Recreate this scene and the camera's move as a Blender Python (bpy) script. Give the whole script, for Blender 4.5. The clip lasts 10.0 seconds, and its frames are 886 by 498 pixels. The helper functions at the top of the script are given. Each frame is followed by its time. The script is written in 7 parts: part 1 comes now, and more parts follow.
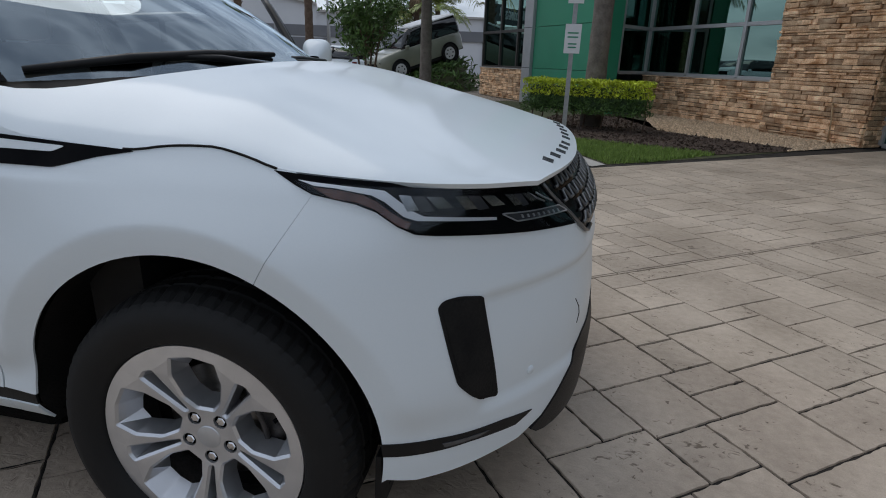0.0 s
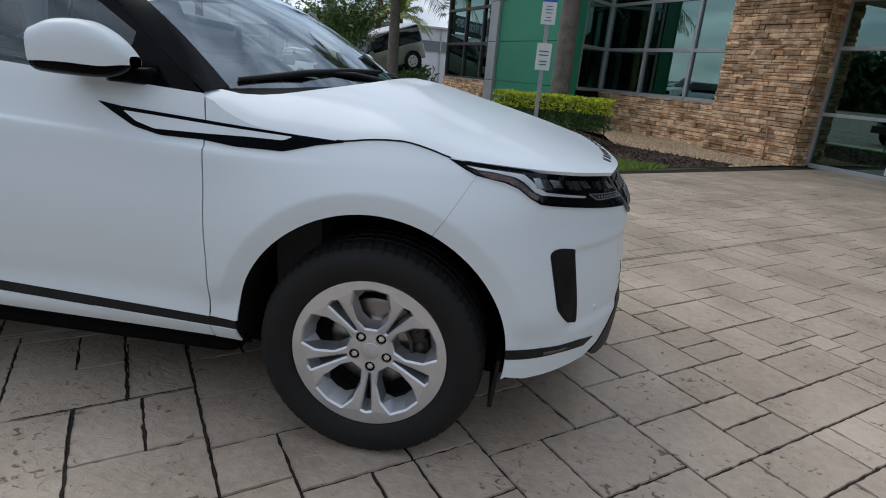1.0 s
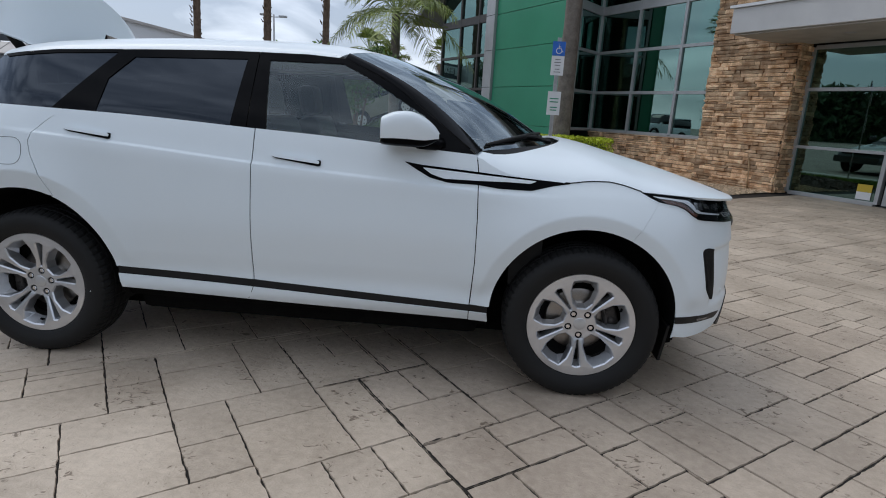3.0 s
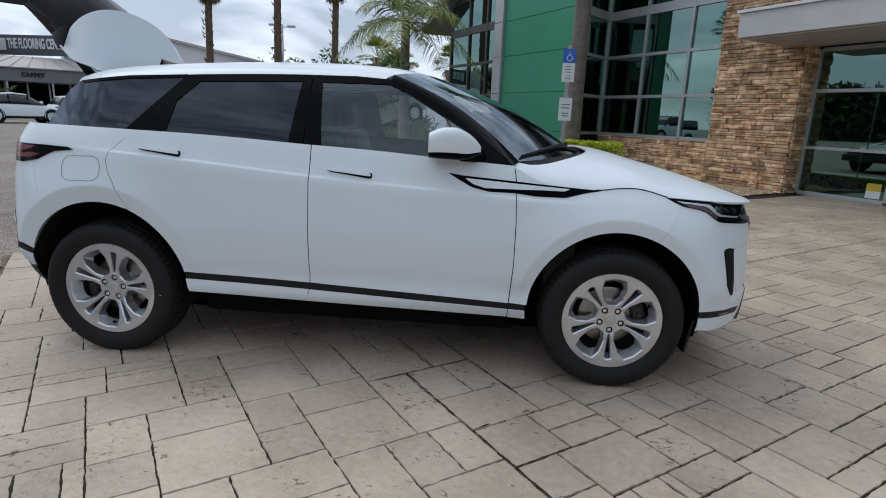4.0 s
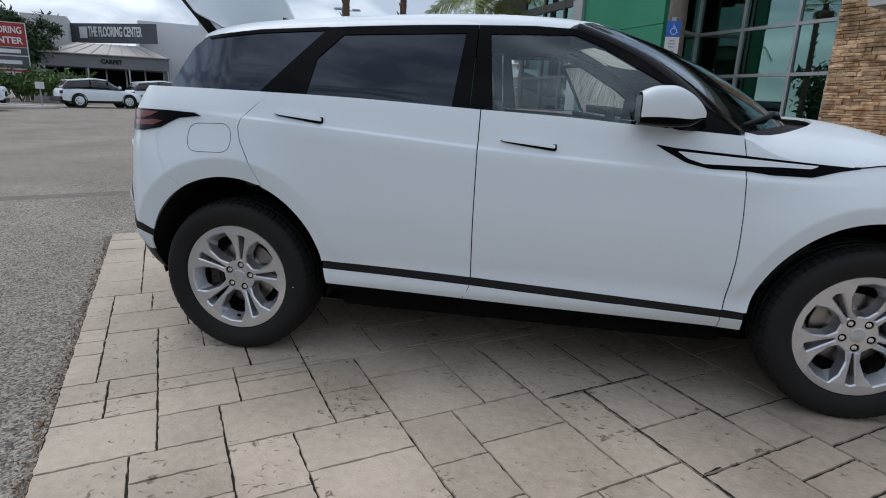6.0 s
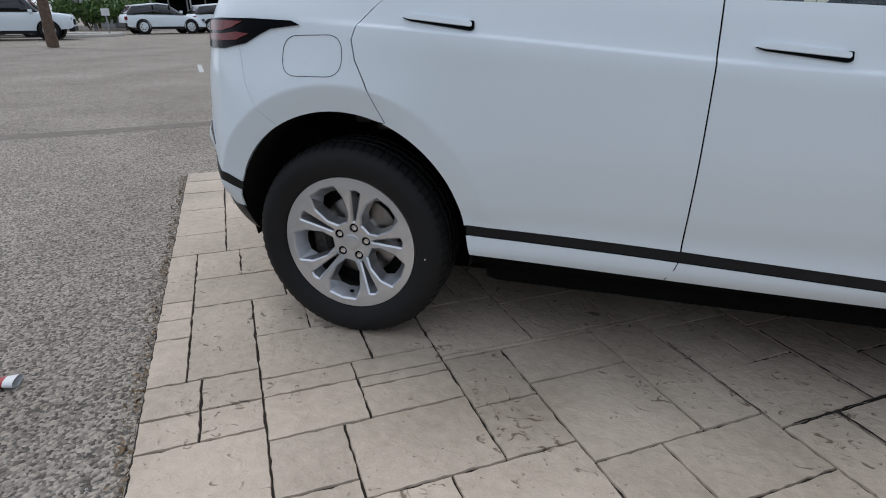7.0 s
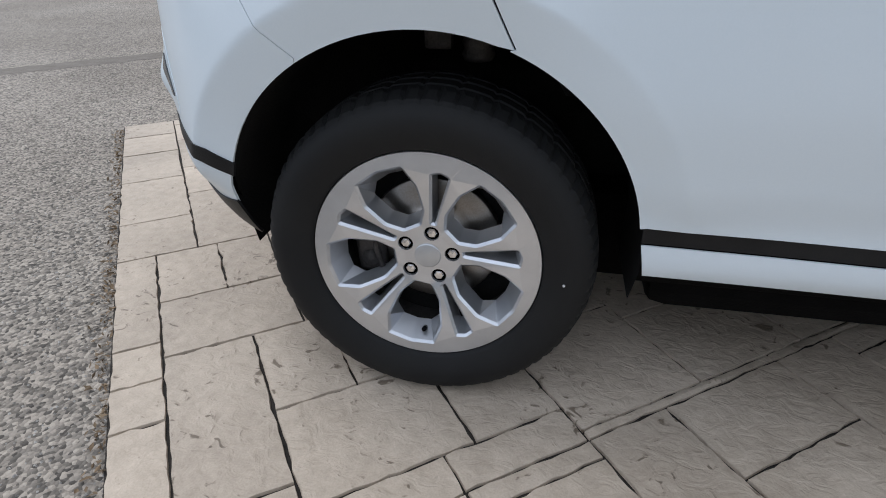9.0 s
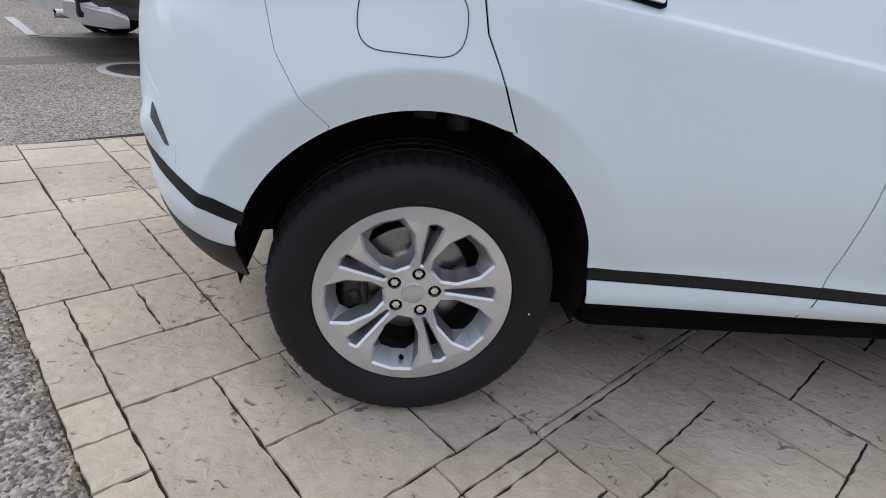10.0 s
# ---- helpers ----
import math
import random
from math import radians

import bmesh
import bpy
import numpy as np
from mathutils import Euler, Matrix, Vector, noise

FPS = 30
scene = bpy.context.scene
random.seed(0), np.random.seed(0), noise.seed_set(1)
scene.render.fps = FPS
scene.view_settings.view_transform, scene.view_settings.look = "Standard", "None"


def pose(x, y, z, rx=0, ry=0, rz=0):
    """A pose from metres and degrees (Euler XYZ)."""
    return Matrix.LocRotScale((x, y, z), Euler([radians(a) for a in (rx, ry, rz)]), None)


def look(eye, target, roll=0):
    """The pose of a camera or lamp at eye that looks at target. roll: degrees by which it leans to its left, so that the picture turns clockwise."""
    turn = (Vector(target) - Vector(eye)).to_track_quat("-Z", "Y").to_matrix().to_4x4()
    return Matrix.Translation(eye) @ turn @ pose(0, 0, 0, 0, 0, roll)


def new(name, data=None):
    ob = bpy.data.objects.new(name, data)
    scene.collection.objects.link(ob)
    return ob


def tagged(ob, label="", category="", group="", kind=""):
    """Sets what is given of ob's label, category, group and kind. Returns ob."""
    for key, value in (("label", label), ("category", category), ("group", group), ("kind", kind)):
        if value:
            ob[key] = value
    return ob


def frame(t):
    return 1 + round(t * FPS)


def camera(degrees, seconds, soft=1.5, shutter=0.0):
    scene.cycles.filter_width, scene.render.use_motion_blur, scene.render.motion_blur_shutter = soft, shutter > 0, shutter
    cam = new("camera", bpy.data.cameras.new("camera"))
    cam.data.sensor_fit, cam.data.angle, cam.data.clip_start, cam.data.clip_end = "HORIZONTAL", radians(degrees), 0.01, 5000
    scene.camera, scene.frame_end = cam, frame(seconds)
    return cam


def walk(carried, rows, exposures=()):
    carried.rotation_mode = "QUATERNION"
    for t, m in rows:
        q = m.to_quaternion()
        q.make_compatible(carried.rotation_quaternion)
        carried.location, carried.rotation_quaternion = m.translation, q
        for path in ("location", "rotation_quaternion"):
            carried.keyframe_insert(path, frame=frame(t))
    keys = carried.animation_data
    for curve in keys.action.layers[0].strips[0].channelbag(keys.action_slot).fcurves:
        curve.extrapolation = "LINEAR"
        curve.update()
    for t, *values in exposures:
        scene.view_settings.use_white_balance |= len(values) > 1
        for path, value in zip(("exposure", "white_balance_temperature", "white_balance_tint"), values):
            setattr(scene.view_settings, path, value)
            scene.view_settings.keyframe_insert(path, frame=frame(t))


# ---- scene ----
cam = camera(76.7, 10.0, 1.0)
PATH = [
    (0, (0.739, -1.856, 1.209), (0.359, -0.001, 0.566), 1.9),
    (0.5, (0.507, -2.155, 1.224), (0.254, -0.274, 0.593), 4.4),
    (1, (0.372, -2.476, 1.239), (0.174, -0.582, 0.628), 4.8),
    (1.5, (0.165, -2.711, 1.241), (0.004, -0.808, 0.645), 4.5),
    (2, (-0.104, -2.949, 1.259), (-0.226, -1.039, 0.677), 4.2),
    (2.5, (-0.294, -3.224, 1.272), (-0.407, -1.293, 0.763), 3.9),
    (3, (-0.511, -3.432, 1.296), (-0.631, -1.493, 0.82), 3.3),
    (3.2, (-0.643, -3.521, 1.276), (-0.741, -1.574, 0.829), 2.8),
    (4.3, (-0.69, -3.726, 1.353), (-0.846, -1.786, 0.889), 2.2),
    (4.5, (-0.723, -3.759, 1.344), (-0.858, -1.814, 0.899), 2.8),
    (5, (-0.767, -3.69, 1.309), (-0.936, -1.747, 0.865), 3.8),
    (5.5, (-1.04, -3.49, 1.253), (-1.27, -1.552, 0.814), 2.6),
    (6, (-1.296, -3.242, 1.204), (-1.622, -1.336, 0.691), 2.2),
    (6.2, (-1.4, -3.087, 1.183), (-1.806, -1.206, 0.638), 1.3),
    (7.3, (-2.015, -2.508, 1.105), (-2.517, -0.767, 0.259), -0.0),
    (7.5, (-2.134, -2.404, 1.082), (-2.597, -0.669, 0.201), 0.2),
    (8, (-2.326, -2.073, 1.02), (-2.693, -0.349, 0.076), 0.7),
    (8.5, (-2.405, -1.966, 0.989), (-2.752, -0.254, 0.014), 0.6),
    (9, (-2.445, -1.94, 0.986), (-2.773, -0.235, -0.007), -0.4),
    (9.5, (-2.558, -1.999, 1.027), (-2.677, -0.247, 0.069), 2.9),
    (10, (-2.829, -2.123, 1.093), (-2.527, -0.349, 0.22), 8.2),
]
walk(cam, [(t, look(eye, target, roll)) for t, eye, target, roll in PATH], ((0.0, -0.16), (0.5, -0.01), (1.0, 0.06), (2.5, 0.13), (4.5, 0.16), (6.0, 0.15), (7.3, 0.26), (8.0, 0.36), (9.0, 0.56), (9.5, 0.61), (10.0, 0.58)))

# ---- world, sun ----
SUN_ELEV, SUN_AZ = 55.0, -55.0
world = bpy.data.worlds.new("overcast_sky")
scene.world = world
world.use_nodes = True
wn, wl = world.node_tree.nodes, world.node_tree.links
wn.clear()
w_out, w_bg = wn.new("ShaderNodeOutputWorld"), wn.new("ShaderNodeBackground")
w_sky = wn.new("ShaderNodeTexSky")
w_sky.sky_type, w_sky.sun_disc = "NISHITA", False
w_sky.sun_elevation, w_sky.sun_rotation = radians(SUN_ELEV), radians(SUN_AZ)
w_co, w_map = wn.new("ShaderNodeTexCoord"), wn.new("ShaderNodeMapping")
w_map.inputs["Scale"].default_value = (1.6, 1.6, 4.2)
w_noise, w_ramp = wn.new("ShaderNodeTexNoise"), wn.new("ShaderNodeValToRGB")
w_noise.inputs["Scale"].default_value, w_noise.inputs["Detail"].default_value = 2.7, 8.0
w_noise.inputs["Distortion"].default_value = 0.5
w_ramp.color_ramp.elements[0].position, w_ramp.color_ramp.elements[0].color = 0.4, (3.1, 3.6, 4.5, 1)
w_ramp.color_ramp.elements[1].position, w_ramp.color_ramp.elements[1].color = 0.62, (7.1, 7.7, 8.8, 1)
w_mix = wn.new("ShaderNodeMix")
w_mix.data_type = "RGBA"
w_mix.inputs[0].default_value = 0.86
wl.new(w_co.outputs["Generated"], w_map.inputs["Vector"])
wl.new(w_map.outputs["Vector"], w_noise.inputs["Vector"])
wl.new(w_noise.outputs["Fac"], w_ramp.inputs["Fac"])
wl.new(w_sky.outputs["Color"], w_mix.inputs[6])
wl.new(w_ramp.outputs["Color"], w_mix.inputs[7])
# the veiled sun: cloud grows brighter towards it
w_dot, w_glow, w_mul = wn.new("ShaderNodeVectorMath"), wn.new("ShaderNodeMapRange"), wn.new("ShaderNodeMix")
w_dot.operation = "DOT_PRODUCT"
w_dot.inputs[1].default_value = (math.sin(radians(SUN_AZ)) * math.cos(radians(SUN_ELEV)), math.cos(radians(SUN_AZ)) * math.cos(radians(SUN_ELEV)), math.sin(radians(SUN_ELEV)))
w_glow.interpolation_type = "SMOOTHERSTEP"
w_glow.inputs["From Min"].default_value, w_glow.inputs["From Max"].default_value = 0.0, 1.0
w_glow.inputs["To Min"].default_value, w_glow.inputs["To Max"].default_value = 0.9, 1.18
w_mul.data_type, w_mul.blend_type = "RGBA", "MULTIPLY"
w_mul.inputs[0].default_value = 1.0
wl.new(w_co.outputs["Generated"], w_dot.inputs[0])
wl.new(w_dot.outputs["Value"], w_glow.inputs["Value"])
wl.new(w_mix.outputs[2], w_mul.inputs[6])
wl.new(w_glow.outputs["Result"], w_mul.inputs[7])
wl.new(w_mul.outputs[2], w_bg.inputs["Color"])
w_bg.inputs["Strength"].default_value = 0.125
wl.new(w_bg.outputs["Background"], w_out.inputs["Surface"])
sun = new("sun", bpy.data.lights.new("sun", "SUN"))
sun.data.energy, sun.data.angle, sun.data.color = 0.9, radians(44), (1.0, 0.955, 0.9)
sun.matrix_world = look((0, 0, 0), (-math.sin(radians(SUN_AZ)) * math.cos(radians(SUN_ELEV)), -math.cos(radians(SUN_AZ)) * math.cos(radians(SUN_ELEV)), -math.sin(radians(SUN_ELEV))))


# ---- materials ----
def mat(name, col, col2=None, scale=6.0, rough=0.5, metal=0.0, bump=0.0, bscale=60.0, fine=0.35, coat=0.0, rvar=0.0, islands=0.0, objects=0.0, spec=0.5, gloss=0.04):
    """A procedural material: two colours mixed by noise at two scales, with fine relief; islands and objects vary its lightness piece by piece."""
    m = bpy.data.materials.new(name)
    m.use_nodes = True
    nt = m.node_tree
    n, l = nt.nodes, nt.links
    b = n["Principled BSDF"]
    b.inputs["Roughness"].default_value, b.inputs["Metallic"].default_value = rough, metal
    b.inputs["Coat Weight"].default_value, b.inputs["Coat Roughness"].default_value = coat, gloss
    b.inputs["Specular IOR Level"].default_value = spec
    geo = n.new("ShaderNodeNewGeometry")
    big, small = n.new("ShaderNodeTexNoise"), n.new("ShaderNodeTexNoise")
    big.inputs["Scale"].default_value, big.inputs["Detail"].default_value = scale, 5.0
    small.inputs["Scale"].default_value, small.inputs["Detail"].default_value = bscale, 3.0
    for t in (big, small):
        l.new(geo.outputs["Position"], t.inputs["Vector"])
    add = n.new("ShaderNodeMix")
    add.inputs[0].default_value = fine
    l.new(big.outputs["Fac"], add.inputs[2])
    l.new(small.outputs["Fac"], add.inputs[3])
    ramp = n.new("ShaderNodeValToRGB")
    ramp.color_ramp.elements[0].position, ramp.color_ramp.elements[1].position = 0.36, 0.64
    ramp.color_ramp.elements[0].color = (*col, 1)
    ramp.color_ramp.elements[1].color = (*(col2 or col), 1)
    l.new(add.outputs[0], ramp.inputs["Fac"])
    out = ramp.outputs["Color"]
    for amount, node, socket in ((islands, geo, "Random Per Island"), (objects, None, "Random")):
        if amount:
            src = node or n.new("ShaderNodeObjectInfo")
            rng = n.new("ShaderNodeMapRange")
            rng.inputs["To Min"].default_value, rng.inputs["To Max"].default_value = 1 - amount, 1 + amount
            l.new(src.outputs[socket], rng.inputs["Value"])
            mul = n.new("ShaderNodeMix")
            mul.data_type, mul.blend_type = "RGBA", "MULTIPLY"
            mul.inputs[0].default_value = 1.0
            l.new(out, mul.inputs[6])
            l.new(rng.outputs["Result"], mul.inputs[7])
            out = mul.outputs[2]
    l.new(out, b.inputs["Base Color"])
    if rvar:
        rr = n.new("ShaderNodeMapRange")
        rr.inputs["To Min"].default_value, rr.inputs["To Max"].default_value = max(0.02, rough - rvar), min(1, rough + rvar)
        l.new(big.outputs["Fac"], rr.inputs["Value"])
        l.new(rr.outputs["Result"], b.inputs["Roughness"])
    if bump:
        bp = n.new("ShaderNodeBump")
        bp.inputs["Strength"].default_value, bp.inputs["Distance"].default_value = 1.0, bump
        l.new(small.outputs["Fac"], bp.inputs["Height"])
        l.new(bp.outputs["Normal"], b.inputs["Normal"])
    return m


def glass(name, tint, gloss=0.04, reflect=0.06, sheen=(1, 1, 1), ior=1.52):
    """A thin pane: tinted see-through with a mirror-like sheen that grows at a slant."""
    m = bpy.data.materials.new(name)
    m.use_nodes = True
    n, l = m.node_tree.nodes, m.node_tree.links
    n.clear()
    out, mx = n.new("ShaderNodeOutputMaterial"), n.new("ShaderNodeMixShader")
    tr, gl, fr = n.new("ShaderNodeBsdfTransparent"), n.new("ShaderNodeBsdfGlossy"), n.new("ShaderNodeFresnel")
    tr.inputs["Color"].default_value = (*tint, 1)
    gl.inputs["Roughness"].default_value = gloss
    gl.inputs["Color"].default_value = (*sheen, 1)
    fr.inputs["IOR"].default_value = ior
    ad = n.new("ShaderNodeMath")
    ad.operation, ad.use_clamp = "ADD", True
    ad.inputs[1].default_value = reflect
    l.new(fr.outputs["Fac"], ad.inputs[0])
    l.new(ad.outputs[0], mx.inputs["Fac"])
    l.new(tr.outputs[0], mx.inputs[1])
    l.new(gl.outputs[0], mx.inputs[2])
    l.new(mx.outputs[0], out.inputs["Surface"])
    return m


M_WHITE = mat("white_car_paint", (0.725, 0.795, 0.832), (0.755, 0.82, 0.855), 1.5, 0.5, coat=0.5, bscale=300, spec=0.1, gloss=0.1)
M_GLOSS_BLACK = mat("gloss_black", (0.0025, 0.0025, 0.003), (0.0045, 0.0045, 0.005), 8, 0.16, spec=0.07)
M_GLOSS_BLACK.node_tree.nodes["Principled BSDF"].inputs["Specular Tint"].default_value = (0.35, 0.37, 0.42, 1)
M_PILLAR = mat("glossy_pillar_black", (0.003, 0.003, 0.0035), (0.005, 0.005, 0.0055), 8, 0.1, spec=0.07)
M_TRIM = mat("black_plastic", (0.006, 0.006, 0.0065), (0.011, 0.011, 0.0115), 14, 0.5, bump=0.0004, bscale=500, spec=0.3)
M_LINER = mat("dark_liner", (0.012, 0.012, 0.012), (0.022, 0.021, 0.02), 10, 0.8, bump=0.002, bscale=160, spec=0.1)
# near-black underside colour that deepens the shade below the sills
M_UNDER = mat("near_black_underbody", (0.0015, 0.0015, 0.0015), (0.004, 0.0038, 0.0036), 10, 0.9, bump=0.002, bscale=160, spec=0.1)
M_RUBBER = mat("tyre_rubber", (0.0065, 0.0065, 0.007), (0.012, 0.012, 0.0115), 9, 0.7, bump=0.0005, bscale=420, rvar=0.1, spec=0.35)
M_ALLOY = mat("silver_alloy", (0.6, 0.615, 0.64), (0.66, 0.675, 0.7), 20, 0.28, metal=0.8, bscale=700, coat=0.25)
M_DISC = mat("brake_disc_steel", (0.3, 0.27, 0.24), (0.42, 0.39, 0.36), 16, 0.38, metal=1.0, bscale=250)
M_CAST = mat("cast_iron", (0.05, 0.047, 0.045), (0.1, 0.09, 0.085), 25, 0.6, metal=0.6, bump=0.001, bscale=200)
M_CHROME = mat("chrome", (0.75, 0.75, 0.76), (0.8, 0.8, 0.8), 5, 0.12, metal=1.0)
M_SILVER = mat("satin_silver", (0.55, 0.56, 0.57), (0.6, 0.61, 0.62), 5, 0.3, metal=0.6)
M_GUNMETAL = mat("dark_satin_metal", (0.13, 0.135, 0.14), (0.18, 0.185, 0.19), 9, 0.32, metal=0.6)
M_LAMP_WHITE = mat("lamp_light_guide", (0.82, 0.84, 0.87), (0.87, 0.89, 0.91), 5, 0.22, coat=1.0)
M_LAMP_AMBER = mat("lamp_reflector_amber", (0.055, 0.017, 0.011), (0.1, 0.034, 0.02), 30, 0.22, coat=0.4)
G_LENS = glass("lamp_cover", (0.9, 0.92, 0.93), 0.02, 0.0, (0.8, 0.88, 0.95), 1.4)
M_REFLECTOR = mat("lamp_mirror_bowl", (0.3, 0.31, 0.32), (0.42, 0.43, 0.44), 30, 0.18, metal=1.0)
M_LAMP_RED = mat("lamp_red", (0.13, 0.01, 0.009), (0.2, 0.02, 0.016), 30, 0.25, coat=0.15, spec=0.25)
M_GREY_LENS = mat("lamp_grey_cluster", (0.045, 0.048, 0.052), (0.08, 0.08, 0.085), 14, 0.25, coat=0.45)
M_CAR_GLASS = mat("parked_car_glass", (0.008, 0.009, 0.01), (0.012, 0.013, 0.014), 5, 0.05, spec=0.7)
M_DARK_PAINT = mat("dark_grey_car_paint", (0.02, 0.021, 0.023), (0.03, 0.031, 0.033), 3, 0.4, coat=1.0)
M_INTERIOR = mat("dark_interior", (0.012, 0.011, 0.011), (0.02, 0.019, 0.018), 20, 0.75, bump=0.0008, bscale=300)
M_SEAT = mat("dark_leather", (0.01, 0.009, 0.0085), (0.017, 0.0155, 0.0145), 12, 0.5, bump=0.0008, bscale=260)
G_PRIVACY = glass("privacy_glass", (0.012, 0.0125, 0.0135), 0.01, 0.02, (0.72, 0.82, 0.96), 1.47)
G_CLEAR = glass("car_glass", (0.88, 0.97, 0.95), 0.01, 0.05, (0.85, 0.96, 1.0), 1.45)
G_SCREEN = glass("windscreen_glass", (0.6, 0.67, 0.66), 0.01, 0.18, (0.76, 0.88, 0.96))
def stamped(name, low, high):
    """Stamped concrete: two beige tones, slate-like chips and dark scuffs, with ridged relief."""
    m = mat(name, low, high, 1.5, 0.6, bscale=26, fine=0.3, islands=0.1, objects=0.1, rvar=0.14)
    n, l = m.node_tree.nodes, m.node_tree.links
    b = n["Principled BSDF"]
    geo = n.new("ShaderNodeNewGeometry")
    chip, ridge, grit = n.new("ShaderNodeTexNoise"), n.new("ShaderNodeTexNoise"), n.new("ShaderNodeTexNoise")
    for t, s, d in ((chip, 21.0, 4.0), (ridge, 9.0, 4.0), (grit, 240.0, 2.0)):
        t.inputs["Scale"].default_value, t.inputs["Detail"].default_value = s, d
        l.new(geo.outputs["Position"], t.inputs["Vector"])
    slate = n.new("ShaderNodeMapping")
    slate.inputs["Rotation"].default_value, slate.inputs["Scale"].default_value = (0, 0, radians(36)), (1.0, 1.35, 1.0)
    l.new(geo.outputs["Position"], slate.inputs["Vector"])
    l.new(slate.outputs["Vector"], ridge.inputs["Vector"])
    l.new(slate.outputs["Vector"], chip.inputs["Vector"])
    chip.inputs["Distortion"].default_value = 1.4
    ramp = n.new("ShaderNodeValToRGB")
    ramp.color_ramp.elements[0].position, ramp.color_ramp.elements[0].color = 0.605, (1, 1, 1, 1)
    ramp.color_ramp.elements[1].position, ramp.color_ramp.elements[1].color = 0.68, (0.38, 0.35, 0.32, 1)
    patchy, pm, gate = n.new("ShaderNodeTexNoise"), n.new("ShaderNodeMapRange"), n.new("ShaderNodeMath")
    patchy.inputs["Scale"].default_value, patchy.inputs["Detail"].default_value = 2.6, 3.0
    l.new(geo.outputs["Position"], patchy.inputs["Vector"])
    pm.inputs["From Min"].default_value, pm.inputs["From Max"].default_value = 0.38, 0.66
    pm.inputs["To Min"].default_value, pm.inputs["To Max"].default_value = -0.1, 0.03
    l.new(patchy.outputs["Fac"], pm.inputs["Value"])
    l.new(chip.outputs["Fac"], gate.inputs[0])
    l.new(pm.outputs["Result"], gate.inputs[1])
    l.new(gate.outputs[0], ramp.inputs["Fac"])
    mul = n.new("ShaderNodeMix")
    mul.data_type, mul.blend_type = "RGBA", "MULTIPLY"
    mul.inputs[0].default_value = 1.0
    l.new(b.inputs["Base Color"].links[0].from_socket, mul.inputs[6])
    l.new(ramp.outputs["Color"], mul.inputs[7])
    g2 = n.new("ShaderNodeMix")
    g2.data_type, g2.blend_type = "RGBA", "OVERLAY"
    g2.inputs[0].default_value = 0.18
    l.new(mul.outputs[2], g2.inputs[6])
    l.new(grit.outputs["Fac"], g2.inputs[7])
    l.new(g2.outputs[2], b.inputs["Base Color"])
    b1, b2 = n.new("ShaderNodeBump"), n.new("ShaderNodeBump")
    b1.inputs["Distance"].default_value, b2.inputs["Distance"].default_value = 0.006, 0.005
    l.new(ridge.outputs["Fac"], b1.inputs["Height"])
    l.new(chip.outputs["Fac"], b2.inputs["Height"])
    l.new(b1.outputs["Normal"], b2.inputs["Normal"])
    l.new(b2.outputs["Normal"], b.inputs["Normal"])
    return m


def gravelly():
    """Worn asphalt: pale and dark aggregate, tyre-polished patches."""
    m = mat("worn_asphalt", (0.172, 0.148, 0.121), (0.25, 0.22, 0.185), 0.7, 0.85, bscale=30, fine=0.3)
    n, l = m.node_tree.nodes, m.node_tree.links
    b = n["Principled BSDF"]
    geo, vor = n.new("ShaderNodeNewGeometry"), n.new("ShaderNodeTexVoronoi")
    vor.inputs["Scale"].default_value = 100.0
    l.new(geo.outputs["Position"], vor.inputs["Vector"])
    sep = n.new("ShaderNodeSeparateColor")
    l.new(vor.outputs["Color"], sep.inputs["Color"])
    rng = n.new("ShaderNodeMapRange")
    rng.inputs["To Min"].default_value, rng.inputs["To Max"].default_value = 0.3, 2.0
    l.new(sep.outputs[0], rng.inputs["Value"])
    mul = n.new("ShaderNodeMix")
    mul.data_type, mul.blend_type = "RGBA", "MULTIPLY"
    mul.inputs[0].default_value = 1.0
    l.new(b.inputs["Base Color"].links[0].from_socket, mul.inputs[6])
    l.new(rng.outputs["Result"], mul.inputs[7])
    l.new(mul.outputs[2], b.inputs["Base Color"])
    bp = n.new("ShaderNodeBump")
    bp.inputs["Distance"].default_value = 0.005
    bp.invert = True
    l.new(vor.outputs["Distance"], bp.inputs["Height"])
    l.new(bp.outputs["Normal"], b.inputs["Normal"])
    return m


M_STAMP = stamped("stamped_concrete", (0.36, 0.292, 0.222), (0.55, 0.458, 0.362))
# the same stone, slightly darker, for near stones past PU -1.4
M_STAMP_DARK = stamped("darker_stamped_concrete", (0.343, 0.276, 0.213), (0.526, 0.435, 0.344))
M_JOINT = mat("dirty_joint", (0.005, 0.004, 0.0035), (0.035, 0.028, 0.022), 3.2, 0.9, bump=0.003, bscale=120)
M_JOINT_DIRT = mat("black_joint_dirt", (0.006, 0.005, 0.004), (0.03, 0.024, 0.018), 14, 0.95, bump=0.003, bscale=200)
M_ASPHALT = gravelly()
M_CONCRETE = mat("pale_concrete", (0.36, 0.34, 0.31), (0.46, 0.44, 0.4), 3, 0.75, bump=0.002, bscale=90)
M_STONE = mat("ledge_stone", (0.34, 0.175, 0.08), (0.74, 0.54, 0.35), 5.5, 0.85, bump=0.008, bscale=45, islands=0.42, objects=0.42)
# dark wall backing, its colour painting shade into gaps between ledge stones
M_STONE_GAP = mat("stone_shadow_joint", (0.03, 0.02, 0.014), (0.06, 0.042, 0.03), 9, 0.95, bump=0.004, bscale=70)
M_GREEN = mat("green_metal_panel", (0.023, 0.235, 0.128), (0.03, 0.27, 0.15), 0.8, 0.42, bscale=220)
